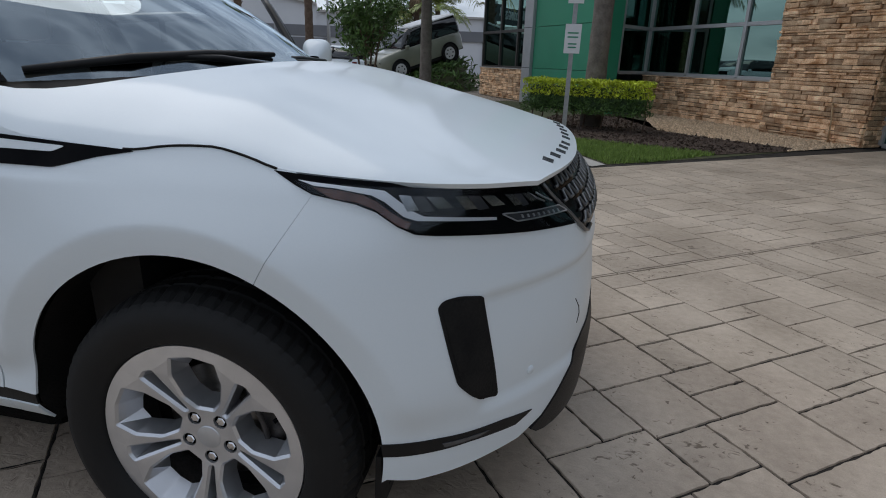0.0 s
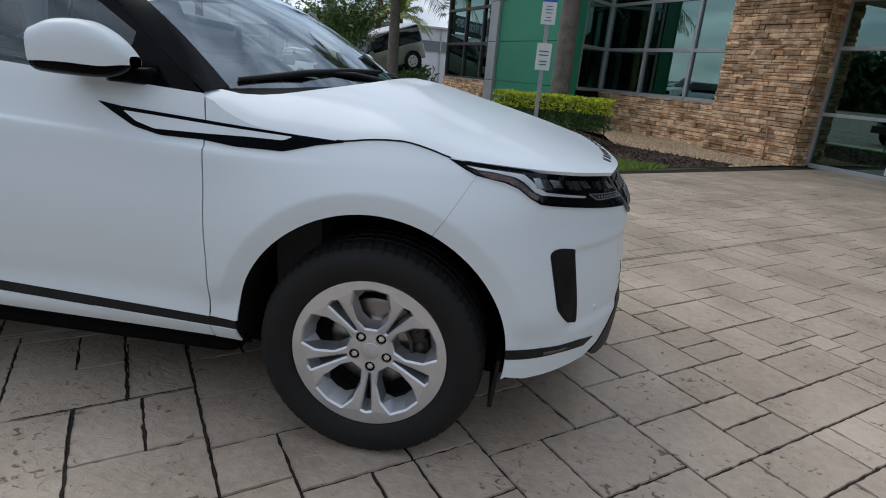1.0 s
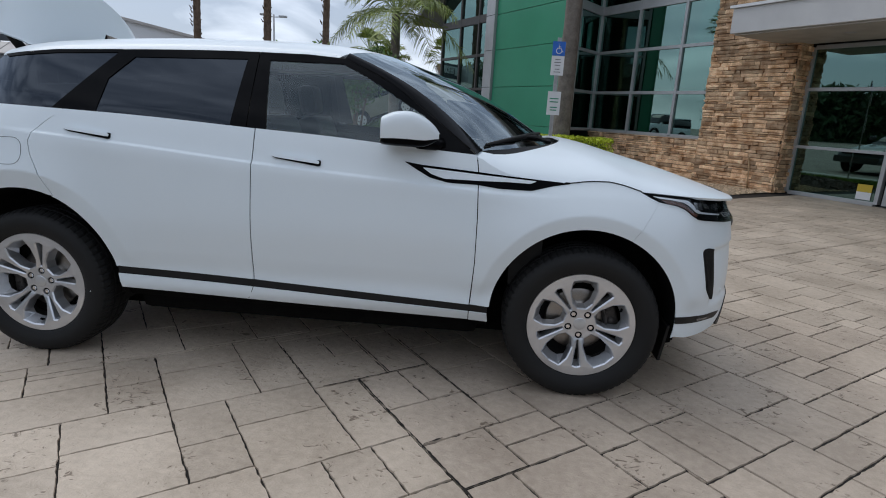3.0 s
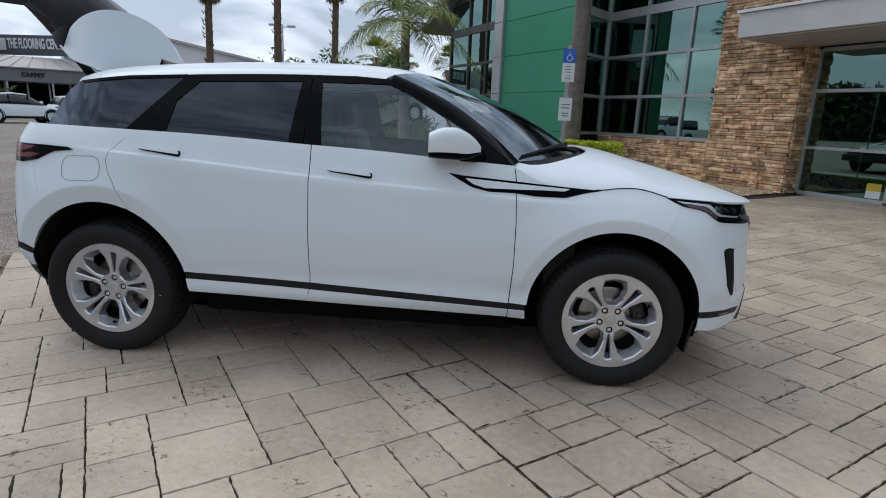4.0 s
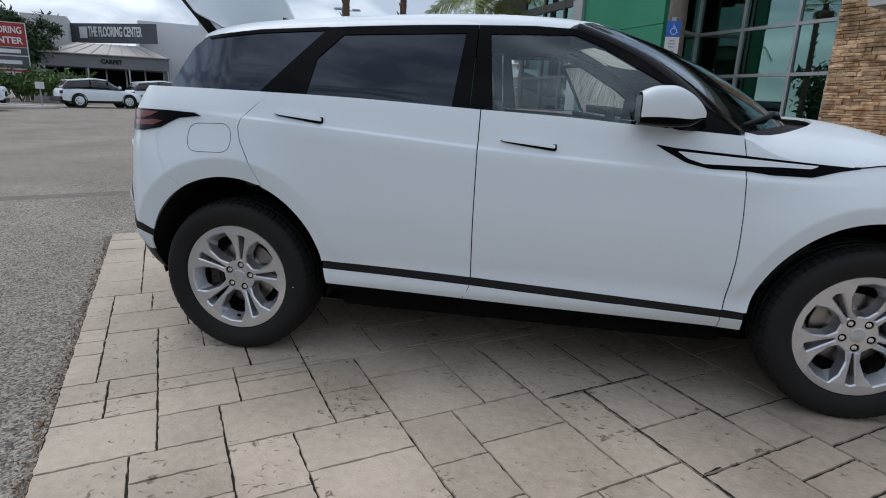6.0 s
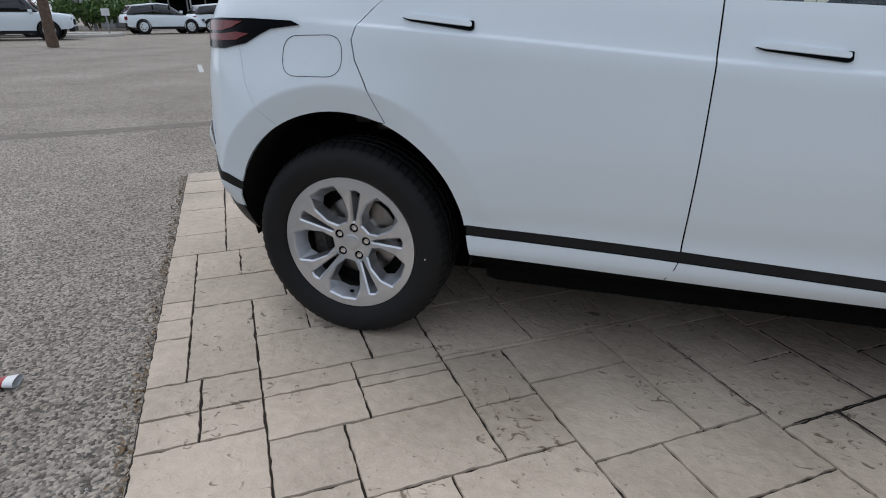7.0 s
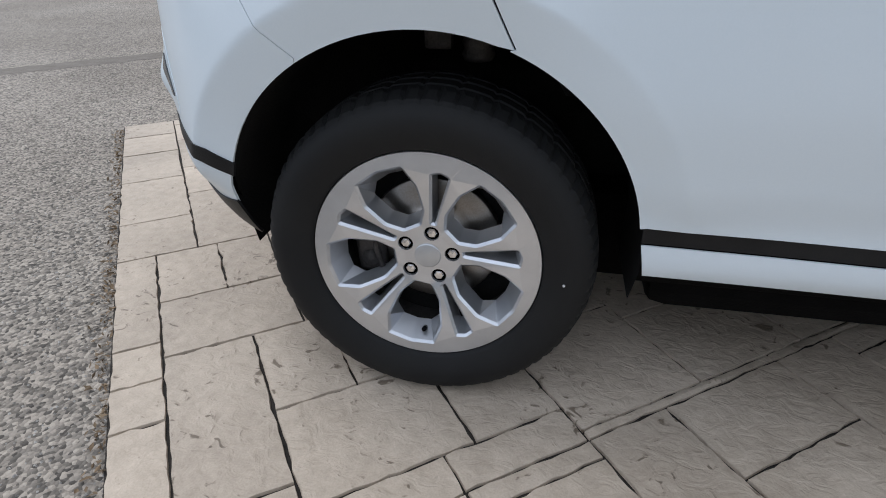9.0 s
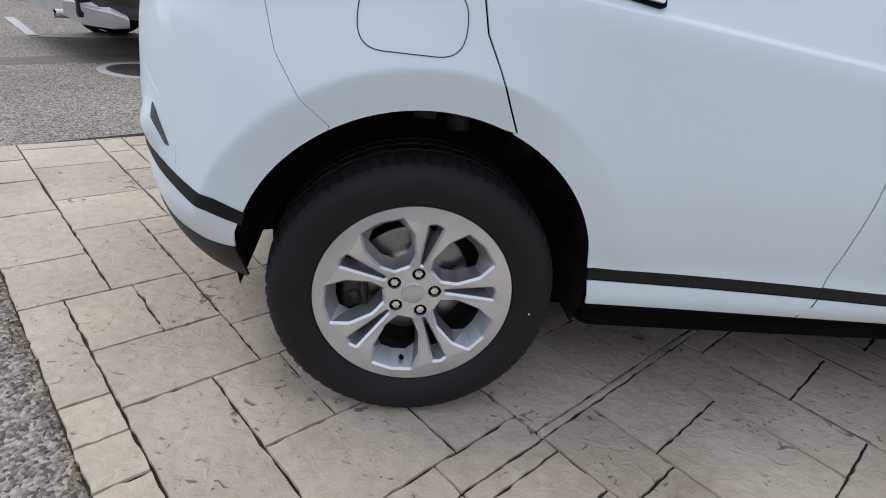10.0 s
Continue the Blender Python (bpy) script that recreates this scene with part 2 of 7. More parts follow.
M_FRAME = mat("grey_aluminium_frame", (0.4, 0.41, 0.42), (0.46, 0.47, 0.48), 4, 0.4, metal=0.35, bscale=200)
M_BRONZE = mat("bronze_frame", (0.035, 0.03, 0.028), (0.05, 0.045, 0.04), 6, 0.45)
M_STUCCO = mat("pale_stucco", (0.5, 0.5, 0.5), (0.58, 0.58, 0.57), 2, 0.85, bump=0.002, bscale=150)
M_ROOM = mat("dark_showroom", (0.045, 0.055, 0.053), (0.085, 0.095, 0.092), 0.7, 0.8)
G_FACADE = glass("tinted_facade_glass", (0.14, 0.24, 0.22), 0.012, 0.2, (0.62, 0.95, 0.87))
M_GRASS = mat("grass_blade", (0.12, 0.2, 0.03), (0.24, 0.34, 0.07), 7, 0.7, islands=0.35)
M_SOIL = mat("turf_soil", (0.05, 0.06, 0.022), (0.085, 0.085, 0.04), 5, 0.95, bump=0.01, bscale=40)
M_MULCH = mat("dark_mulch", (0.045, 0.03, 0.022), (0.11, 0.075, 0.055), 12, 0.95, bump=0.015, bscale=50, fine=0.6)
M_PEBBLE = mat("tan_pebble", (0.4, 0.28, 0.17), (0.62, 0.48, 0.33), 20, 0.85, islands=0.35)
M_GRIT = mat("pale_grit", (0.22, 0.2, 0.17), (0.5, 0.47, 0.43), 30, 0.9, islands=0.4)
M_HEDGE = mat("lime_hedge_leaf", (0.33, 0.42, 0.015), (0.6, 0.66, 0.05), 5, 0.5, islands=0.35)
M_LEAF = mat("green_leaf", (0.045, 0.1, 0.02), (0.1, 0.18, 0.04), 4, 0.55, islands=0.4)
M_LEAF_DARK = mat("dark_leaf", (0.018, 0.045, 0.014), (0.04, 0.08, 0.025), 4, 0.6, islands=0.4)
M_FROND = mat("palm_frond", (0.11, 0.17, 0.03), (0.3, 0.34, 0.08), 3, 0.5, islands=0.4)
M_DRY = mat("dry_frond", (0.14, 0.09, 0.05), (0.24, 0.17, 0.1), 5, 0.8, islands=0.3)
M_BARK = mat("grey_palm_bark", (0.11, 0.095, 0.08), (0.2, 0.175, 0.15), 6, 0.9, bump=0.01, bscale=30)
M_BARK_BROWN = mat("brown_bark", (0.09, 0.06, 0.04), (0.16, 0.11, 0.08), 8, 0.9, bump=0.012, bscale=28)
M_SIGN_WHITE = mat("sign_white", (0.66, 0.67, 0.68), (0.72, 0.73, 0.74), 6, 0.45)
M_SIGN_BLUE = mat("sign_blue", (0.015, 0.12, 0.5), (0.02, 0.14, 0.55), 6, 0.4)
M_GALV = mat("galvanised_post", (0.34, 0.35, 0.36), (0.44, 0.45, 0.46), 18, 0.42, metal=0.6)
M_OCHRE = mat("ochre_pipe", (0.38, 0.25, 0.13), (0.45, 0.32, 0.18), 12, 0.7)
M_SAGE = mat("sage_green_paint", (0.2, 0.21, 0.16), (0.25, 0.26, 0.2), 2, 0.35, coat=0.6)
M_WAREHOUSE = mat("white_metal_siding", (0.62, 0.64, 0.67), (0.69, 0.7, 0.72), 0.3, 0.6)
M_GREY_BAND = mat("grey_siding", (0.15, 0.155, 0.17), (0.19, 0.195, 0.21), 0.4, 0.6)
M_DARK_SIGN = mat("charcoal_sign", (0.07, 0.075, 0.085), (0.09, 0.095, 0.105), 0.5, 0.6)
M_RED = mat("red_panel", (0.3, 0.02, 0.02), (0.36, 0.035, 0.03), 2, 0.5)
M_ROOF_METAL = mat("pale_metal_roof", (0.36, 0.34, 0.33), (0.45, 0.43, 0.41), 0.8, 0.55)
M_LINE = mat("worn_road_paint", (0.34, 0.34, 0.33), (0.6, 0.6, 0.58), 9, 0.8, bscale=60, fine=0.6)
M_YELLOW = mat("yellow_fabric", (0.5, 0.36, 0.03), (0.58, 0.43, 0.05), 3, 0.6)


# ---- building tools ----
def hermite(pts, v):
    """A smooth curve through (v, value) knots."""
    if v <= pts[0][0]:
        return pts[0][1]
    if v >= pts[-1][0]:
        return pts[-1][1]
    i = next(k for k in range(len(pts) - 1) if v <= pts[k + 1][0])
    (x0, y0), (x1, y1) = pts[i], pts[i + 1]
    d = (y1 - y0) / (x1 - x0)
    m0 = d if i == 0 else (y1 - pts[i - 1][1]) / (x1 - pts[i - 1][0])
    m1 = d if i + 2 == len(pts) else (pts[i + 2][1] - y0) / (pts[i + 2][0] - x0)
    if i and (y0 - pts[i - 1][1]) * d <= 0:
        m0 = 0
    if i + 2 < len(pts) and (pts[i + 2][1] - y1) * d <= 0:
        m1 = 0
    h = x1 - x0
    t = (v - x0) / h
    return (2 * t**3 - 3 * t**2 + 1) * y0 + (t**3 - 2 * t**2 + t) * h * m0 + (3 * t**2 - 2 * t**3) * y1 + (t**3 - t**2) * h * m1


def smooth(a, b, v):
    t = min(1, max(0, (v - a) / (b - a)))
    return t * t * (3 - 2 * t)


def mesh_of(bm, name, material, soft=False):
    me = bpy.data.meshes.new(name)
    bm.to_mesh(me)
    bm.free()
    for m in material if isinstance(material, (list, tuple)) else [material]:
        me.materials.append(m)
    if soft:
        for p in me.polygons:
            p.use_smooth = True
    return me


def part(name, bm, material, parent=None, label="", soft=False):
    ob = new(name, mesh_of(bm, name, material, soft))
    if parent:
        ob.parent = parent
    if label:
        ob["label"] = label
    return ob


def thing(name, label, category, group="", at=None):
    ob = new(name)
    if at is not None:
        ob.matrix_world = at
    return tagged(ob, label, category, group)


def structure(name, bm, material, label, category, at=None, soft=False):
    ob = part(name, bm, material, None, "", soft)
    if at is not None:
        ob.matrix_world = at
    return tagged(ob, label, category, "", "structure")


def box(bm, x0, x1, y0, y1, z0, z1, bevel=0.0):
    r = bmesh.ops.create_cube(bm, size=1, matrix=Matrix.Translation(((x0 + x1) / 2, (y0 + y1) / 2, (z0 + z1) / 2)) @ Matrix.Diagonal((abs(x1 - x0), abs(y1 - y0), abs(z1 - z0), 1)))
    if bevel:
        es = list({e for v in r["verts"] for e in v.link_edges})
        bmesh.ops.bevel(bm, geom=es, offset=bevel, segments=2, affect="EDGES", profile=0.6)
    return bm


def boxed(*args, **kw):
    return box(bmesh.new(), *args, **kw)


def tube(bm, path, radii, n=10, cap=True):
    """A tube along points, with a radius at each."""
    path = [Vector(p) for p in path]
    if not isinstance(radii, (list, tuple)):
        radii = [radii] * len(path)
    rings = []
    for i, p in enumerate(path):
        d = (path[min(i + 1, len(path) - 1)] - path[max(i - 1, 0)]).normalized()
        a = d.orthogonal().normalized() if i == 0 else (rings_a - d * rings_a.dot(d)).normalized()
        rings_a = a
        b = d.cross(a)
        rings.append([bm.verts.new(p + (a * math.cos(2 * math.pi * k / n) + b * math.sin(2 * math.pi * k / n)) * radii[i]) for k in range(n)])
    for r0, r1 in zip(rings, rings[1:]):
        for k in range(n):
            bm.faces.new((r0[k], r0[(k + 1) % n], r1[(k + 1) % n], r1[k]))
    if cap:
        bm.faces.new(rings[0][::-1])
        bm.faces.new(rings[-1])
    return bm


def lathe(bm, profile, n=48, axis="y", at=(0, 0, 0), closed=False):
    """Turns (radius, along) points round an axis through at."""
    at = Vector(at)
    rings = []
    for k in range(n):
        c, s = math.cos(2 * math.pi * k / n), math.sin(2 * math.pi * k / n)
        rings.append([bm.verts.new(at + (Vector((r * c, h, r * s)) if axis == "y" else Vector((r * c, r * s, h)))) for r, h in profile])
    m = len(profile)
    for k in range(n):
        a, b = rings[k], rings[(k + 1) % n]
        for j in range(m if closed else m - 1):
            bm.faces.new((a[j], a[(j + 1) % m], b[(j + 1) % m], b[j]))
    return bm


def grid(bm, rows):
    """A sheet from rows of points."""
    vs = [[bm.verts.new(p) for p in r] for r in rows]
    for a, b in zip(vs, vs[1:]):
        for k in range(len(a) - 1):
            bm.faces.new((a[k], a[k + 1], b[k + 1], b[k]))
    return bm


def thicken(bm, depth):
    """Gives an open sheet a rim that goes in against its normals."""
    bm.normal_update()
    old = {v: v.normal.copy() for v in bm.verts}
    for e in [e for e in bm.edges if len(e.link_faces) == 1]:
        f = e.link_faces[0]
        lp = next(q for q in f.loops if q.edge == e)
        a, b = lp.vert, lp.link_loop_next.vert
        pts = [b.co, a.co, a.co - old[a] * depth, b.co - old[b] * depth]
        bm.faces.new([bm.verts.new(p) for p in pts])
    return bm


def arc(cx, cz, r, a0, a1, n=16):
    return [(cx + r * math.cos(radians(a0 + (a1 - a0) * k / n)), cz + r * math.sin(radians(a0 + (a1 - a0) * k / n))) for k in range(n + 1)]


def dense(pts, step=0.05, closed=True):
    out = []
    for i, p in enumerate(pts):
        q = pts[(i + 1) % len(pts)]
        if not closed and i == len(pts) - 1:
            out.append(p)
            break
        k = max(1, round(math.dist(p, q) / step))
        out += [(p[0] + (q[0] - p[0]) * j / k, p[1] + (q[1] - p[1]) * j / k) for j in range(k)]
    return out


def rounded(pts, r=0.02, n=4):
    """Rounds the corners of an outline."""
    out = []
    m = len(pts)
    for i in range(m):
        p, a, b = Vector(pts[i]), Vector(pts[i - 1]), Vector(pts[(i + 1) % m])
        k = min(r, (a - p).length * 0.45, (b - p).length * 0.45)
        s, e = p + (a - p).normalized() * k, p + (b - p).normalized() * k
        for j in range(n + 1):
            t = j / n
            out.append(tuple(s * (1 - t) ** 2 + p * 2 * t * (1 - t) + e * t * t))
    return out


def patch(outline, where, step=0.03, depth=0.006, both=False):
    """A sheet with that outline in (u, v), cut into small faces and laid onto the surface where(u, v); its rim goes in by depth."""
    bm = bmesh.new()
    steps = step if isinstance(step, tuple) else (step, step)
    area = sum(a[0] * b[1] - b[0] * a[1] for a, b in zip(outline, outline[1:] + outline[:1]))
    if area < 0:
        outline = outline[::-1]
    bm.faces.new([bm.verts.new((u, 0, v)) for u, v in outline])
    for axis, nrm in ((0, (1, 0, 0)), (2, (0, 0, 1))):
        step = steps[axis // 2]
        vals = [(p[0] if axis == 0 else p[1]) for p in outline]
        k = math.floor(min(vals) / step) + 1
        while k * step < max(vals) - 1e-4:
            co = (k * step + 0.00013, 0, 0) if axis == 0 else (0, 0, k * step + 0.00013)
            bmesh.ops.bisect_plane(bm, geom=bm.verts[:] + bm.edges[:] + bm.faces[:], plane_co=co, plane_no=nrm, dist=1e-5)
            k += 1
    bmesh.ops.triangulate(bm, faces=[f for f in bm.faces if len(f.verts) > 4])
    for v in bm.verts:
        v.co = where(v.co.x, v.co.z)
    if depth:
        thicken(bm, depth)
    return bm


def mirrored(bm):
    """The same on the other side of the car."""
    b2 = bm.copy()
    for v in b2.verts:
        v.co.y = -v.co.y
    bmesh.ops.reverse_faces(b2, faces=b2.faces[:])
    return b2


def both_sides(name, bm, material, parent, label="", soft=True):
    other = mirrored(bm)
    return part(name, bm, material, parent, label, soft), part(name, other, material, parent, label, soft)


# ---- the white car ----
PLAN = [(0.882, 0.0), (0.877, 0.18), (0.858, 0.35), (0.815, 0.5), (0.735, 0.64), (0.645, 0.755), (0.545, 0.85), (0.43, 0.912), (0.25, 0.942), (0.0, 0.948), (-0.6, 0.945), (-1.3, 0.95),
        (-2.0, 0.95), (-2.68, 0.964), (-2.95, 0.956), (-3.11, 0.918), (-3.225, 0.84), (-3.322, 0.73), (-3.4, 0.58), (-3.445, 0.41), (-3.468, 0.2), (-3.472, 0.0)]
BELT = [(-3.2, 1.222), (-2.84, 1.218), (-2.29, 1.206), (-1.99, 1.195), (-1.6, 1.175), (-1.22, 1.158), (-0.9, 1.136), (-0.5, 1.112)]
CREASE = [(-3.0, 1.13), (-2.27, 1.08), (-1.58, 1.025), (-1.21, 1.002), (-0.54, 0.965), (-0.35, 0.955)]
HOOD_EDGE = [(-0.6, 1.112), (-0.53, 1.104), (-0.46, 1.066), (-0.38, 1.036), (-0.3, 1.026), (-0.12, 1.014), (-0.044, 1.024), (0.007, 1.028), (0.059, 1.029), (0.111, 1.022), (0.163, 1.01), (0.208, 0.998), (0.276, 0.993), (0.355, 0.989), (0.486, 0.982), (0.595, 0.975), (0.7, 0.968), (0.8, 0.953), (0.88, 0.94)]
FA, RA = (-0.003, 0.386, 0.434), (-2.68, 0.403, 0.436)


def plan_curve():
    """The outline seen from above, nose to tail, with its length and inward normal."""
    pts = []
    for i in range(len(PLAN) - 1):
        p = [Vector(PLAN[max(0, min(len(PLAN) - 1, i + k))]) for k in (-1, 0, 1, 2)]
        if i == 0:
            p[0] = Vector((PLAN[1][0], -PLAN[1][1]))
        if i == len(PLAN) - 2:
            p[3] = Vector((PLAN[-2][0], -PLAN[-2][1]))
        for j in range(16):
            t = j / 16
            pts.append(0.5 * ((2 * p[1]) + (p[2] - p[0]) * t + (2 * p[0] - 5 * p[1] + 4 * p[2] - p[3]) * t**2 + (3 * p[1] - p[0] - 3 * p[2] + p[3]) * t**3))
    pts.append(Vector(PLAN[-1]))
    s = [0.0]
    for a, b in zip(pts, pts[1:]):
        s.append(s[-1] + (b - a).length)
    return pts, s


CP, CS = plan_curve()
CX, CY = [p.x for p in CP], [p.y for p in CP]
S0 = float(np.interp(0.0, CX[::-1], CS[::-1]))


def along(x):
    """The place x on the car's side as a length along its outline, 0 at the front axle, forwards positive."""
    return S0 - float(np.interp(x, CX[::-1], CS[::-1]))


NOSE, TAIL = S0, S0 - CS[-1]
CN = []
for k in range(len(CP)):
    d = (CP[min(k + 1, len(CP) - 1)] - CP[max(k - 1, 0)]).normalized()
    CN.append(Vector((-d.y, d.x)) * -1)
CN = [n if n.y < 0 or abs(CP[i].y) < 0.01 else -n for i, n in enumerate(CN)]
CN[0], CN[-1] = Vector((-1, 0)), Vector((1, 0))


def inset(x, z):
    """How far the body's side lies inside its widest outline."""
    zb, zc = hermite(BELT, x), hermite(CREASE, x)
    mid = [(0.26, 0.12), (0.33, 0.062), (0.40, 0.026), (0.48, 0.032), (0.58, 0.016), (0.74, 0.0), (zc - 0.07, 0.014), (zc - 0.005, 0.0238), (zc + 0.003, 0.0346), (zb, 0.082), (zb + 0.06, 0.12)]
    front = [(0.2, 0.12), (0.27, 0.03), (0.34, 0.012), (0.42, 0.006), (0.58, 0.0), (0.75, 0.004), (0.86, 0.018), (0.95, 0.05), (1.0, 0.078), (1.05, 0.11), (1.12, 0.2)]
    rear = [(0.24, 0.2), (0.36, 0.07), (0.46, 0.02), (0.56, 0.0), (0.72, 0.0), (0.82, 0.004), (0.92, 0.013), (1.0, 0.028), (1.06, 0.04), (1.13, 0.056), (1.22, 0.108), (1.3, 0.18)]
    f, r = smooth(-0.5, -0.05, x), smooth(-2.5, -2.95, x)
    d = hermite(mid, z) * (1 - f) * (1 - r) + hermite(front, z) * f + hermite(rear, z) * r
    d += smooth(0.35, 0.6, x) * hermite([(0.5, 0.0), (0.6, 0.004), (0.74, 0.018), (0.83, 0.026), (0.95, 0.012), (1.0, 0.0)], min(1.0, max(0.5, z)))
    if x > 0.6:
        d += 0.011 * smooth(0.6, 0.64, x) * smooth(0.745, 0.72, z) * smooth(0.45, 0.485, z)
    for cx, cz, rad in (FA, RA):
        q = math.hypot(x - cx, z - cz) - rad
        if z > 0.3:
            w, amp = (0.084, 0.026) if cx < -1 else (0.062, 0.019)
            if cx < -1:
                amp *= 1 - 0.6 * smooth(0.1, 0.4, x - cx)
            d -= smooth(0.44, 0.54, z) * amp * (max(0, q) / w if q < w else max(0.0, 1 - (q - w) / 0.2) ** 1.6) + (0.004 if cx < -1 else 0)
    # the grille leans back over the nose
    d += 0.068 * smooth(0.7, 0.86, x) * smooth(0.83, 0.97, z)
    return d


def side(u, z, out=0.0):
    """The right side's surface: u along the outline, z up; out: metres proud of it."""
    s = S0 - u
    flip = 1
    if s < 0:
        s, flip = -s, -1
    i = max(0, min(len(CS) - 2, int(np.searchsorted(CS, s)) - 1))
    t = (s - CS[i]) / (CS[i + 1] - CS[i])
    p, n = CP[i].lerp(CP[i + 1], t), CN[i].lerp(CN[i + 1], t).normalized()
    p = p + n * (inset(p.x, z) - out)
    return Vector((p.x, -p.y * flip, z))


def sidex(pts):
    return [(along(x), z) for x, z in pts]


def on(out):
    return lambda u, z: side(u, z, out)


def glass_hw(x, z):
    back = 0.75 * max(0.0, -2.72 - x) ** 1.6
    t = max(0, z - hermite(BELT, x))
    return 0.868 - 0.47 * t - 0.28 * t * t - back


def house(x, z, out=0.0):
    return Vector((x, -glass_hw(x, z) - out, z + out * 0.5))


car = thing("sport_utility_vehicle", "white sport utility vehicle with black trim and raised tailgate", "car")

# side panels
SILL_T = [(-2.24, 0.481), (-1.57, 0.463), (-0.445, 0.416)]
gap = 0.0022


def line(knots, x0, x1, n, dz=0.0):
    return [(x0 + (x1 - x0) * k / n, hermite(knots, x0 + (x1 - x0) * k / n) + dz) for k in range(n + 1)]


SEAM_F = [(-0.539, 1.112), (-0.527, 1.04), (-0.518, 0.84), (-0.517, 0.63), (-0.527, 0.43)]
SEAM_R = [(-2.477, 1.201), (-2.55, 1.15), (-2.6, 1.1), (-2.615, 1.059), (-2.602, 1.0), (-2.568, 0.935), (-2.54, 0.875), (-2.523, 0.84), (-2.508, 0.81)]

o = [(x - gap, z) for x, z in SEAM_F[::-1]]
o = [(-0.531, hermite(SILL_T, -0.531))] + o[1:] + line(BELT, -0.545, -1.563, 16) + [(-1.5635, 0.9), (-1.5655, 0.464)] + line(SILL_T, -1.5655, -0.531, 12)[1:-1]
door_f = both_sides("front_door", patch(dense(sidex(o)), on(0), (0.04, 0.0045)), M_WHITE, car)
# the driver's door stands open, swung about its hinge
SWING = Matrix.Translation((-0.535, 0.9, 0)) @ Matrix.Rotation(radians(-63), 4, "Z") @ Matrix.Translation((0.535, -0.9, 0))
door_f[1].matrix_local = SWING
door_f[1]["label"] = "white front door standing open"
lining = part("door_lining", mirrored(patch(dense(sidex([(-0.56, 0.47), (-0.56, 1.1), (-1.0, 1.13), (-1.54, 1.16), (-1.54, 0.49)])), on(-0.07), 0.08, 0.02)), M_LINER, car, "dark inner door lining", True)
lining.matrix_local = SWING
o = [(-1.5705, 0.464), (-1.568, 0.9), (-1.568, 1.173)] + line(BELT, -1.568, -2.475, 16)[1:] + [(x + gap, z) for x, z in SEAM_R[1:]]
ar = [p for p in arc(RA[0], RA[1], RA[2], 68, 10, 18)]
o += ar + [(-2.238, 0.481)] + line(SILL_T, -2.232, -1.5705, 10)
both_sides("rear_door", patch(dense(sidex(o)), on(0), (0.009, 0.0045)), M_WHITE, car)
# front wing: door seam, arch, bumper seam, bonnet edge
af = arc(FA[0], FA[1], FA[2], 176, 65.5, 26)
o = [(-0.445, 0.415)] + af + [(0.2335, 0.87), (0.29, 0.958), (0.275, 0.98)] + line(HOOD_EDGE, 0.25, -0.535, 20) + [(x + gap, z) for x, z in SEAM_F[1:]] + [(-0.527, 0.4215)]
wing = both_sides("front_wing", patch(dense(sidex(o), 0.02), on(0), 0.0075), M_WHITE, car)
# rear quarter
ql = [(-2.475 - gap * 2, 1.205)] + [(x - gap, z) for x, z in SEAM_R[1:]]
arq = arc(RA[0], RA[1], RA[2], 71, 121, 14)
uq = along(-3.30)
o = sidex(ql + arq + [(-2.903, 0.786), (-2.956, 0.834), (-3.013, 0.917), (-3.052, 1.035)]) + [(along(-3.29), 1.04), (uq - 0.32, 1.04), (uq - 0.32, 1.19)] + sidex(line(BELT, -3.30, -2.482, 14))
quarter = both_sides("rear_quarter", patch(dense(o, 0.02), on(0), 0.0075), M_WHITE, car)
# rear bumper, wrapping to the middle
o = sidex([(-3.0537, 1.0345), (-3.0147, 0.9168), (-2.9575, 0.8335), (-2.9045, 0.7855)] + arc(RA[0], RA[1], RA[2], 121.2, 159, 12) + [(-3.113, 0.5), (-3.124, 0.452)]) + [(along(-3.2), 0.435), (along(-3.32), 0.43), (TAIL, 0.43), (TAIL, 1.036), (along(-3.29), 1.036)]
rear_bumper = both_sides("rear_bumper", patch(dense(o, 0.02), on(0), 0.0085), M_WHITE, car)
o = sidex([(-3.08, 0.561), (-3.09, 0.53), (-3.155, 0.553), (-3.256, 0.577), (-3.36, 0.6), (-3.44, 0.61), (-3.44, 0.645), (-3.36, 0.632), (-3.258, 0.609), (-3.138, 0.587)])
both_sides("rear_bumper_strip", patch(dense(o, 0.02), on(0.003), 0.01), M_TRIM, car, "black plastic strip")
o = sidex([(-3.12, 0.458), (-3.113, 0.42), (-3.112, 0.385), (-3.119, 0.36), (-3.135, 0.35), (-3.2, 0.352), (-3.36, 0.33)]) + [(TAIL, 0.3), (TAIL, 0.46), (along(-3.36), 0.45), (along(-3.21), 0.444)]
both_sides("rear_skirt", patch(dense(o), on(0.004), 0.025), M_TRIM, car, "black plastic skirt")
o = sidex([(-3.312, 0.745), (-3.3, 0.731), (-3.262, 0.664), (-3.275, 0.664), (-3.31, 0.712)])
scoop = lambda out: lambda u, z: side(u, z, out + 0.024 * math.exp(-((u - along(-3.335)) / 0.06) ** 2 - ((z - 0.685) / 0.05) ** 2))
both_sides("rear_reflector", patch(dense(o, 0.02), scoop(0.004), 0.01, 0.003), M_GREY_LENS, car, "dark reflector")
o = rounded(sidex([(-3.36, 0.82), (-3.3, 0.775), (-3.245, 0.675), (-3.238, 0.63), (-3.29, 0.615), (-3.37, 0.65), (-3.41, 0.74)]), 0.02, 4)
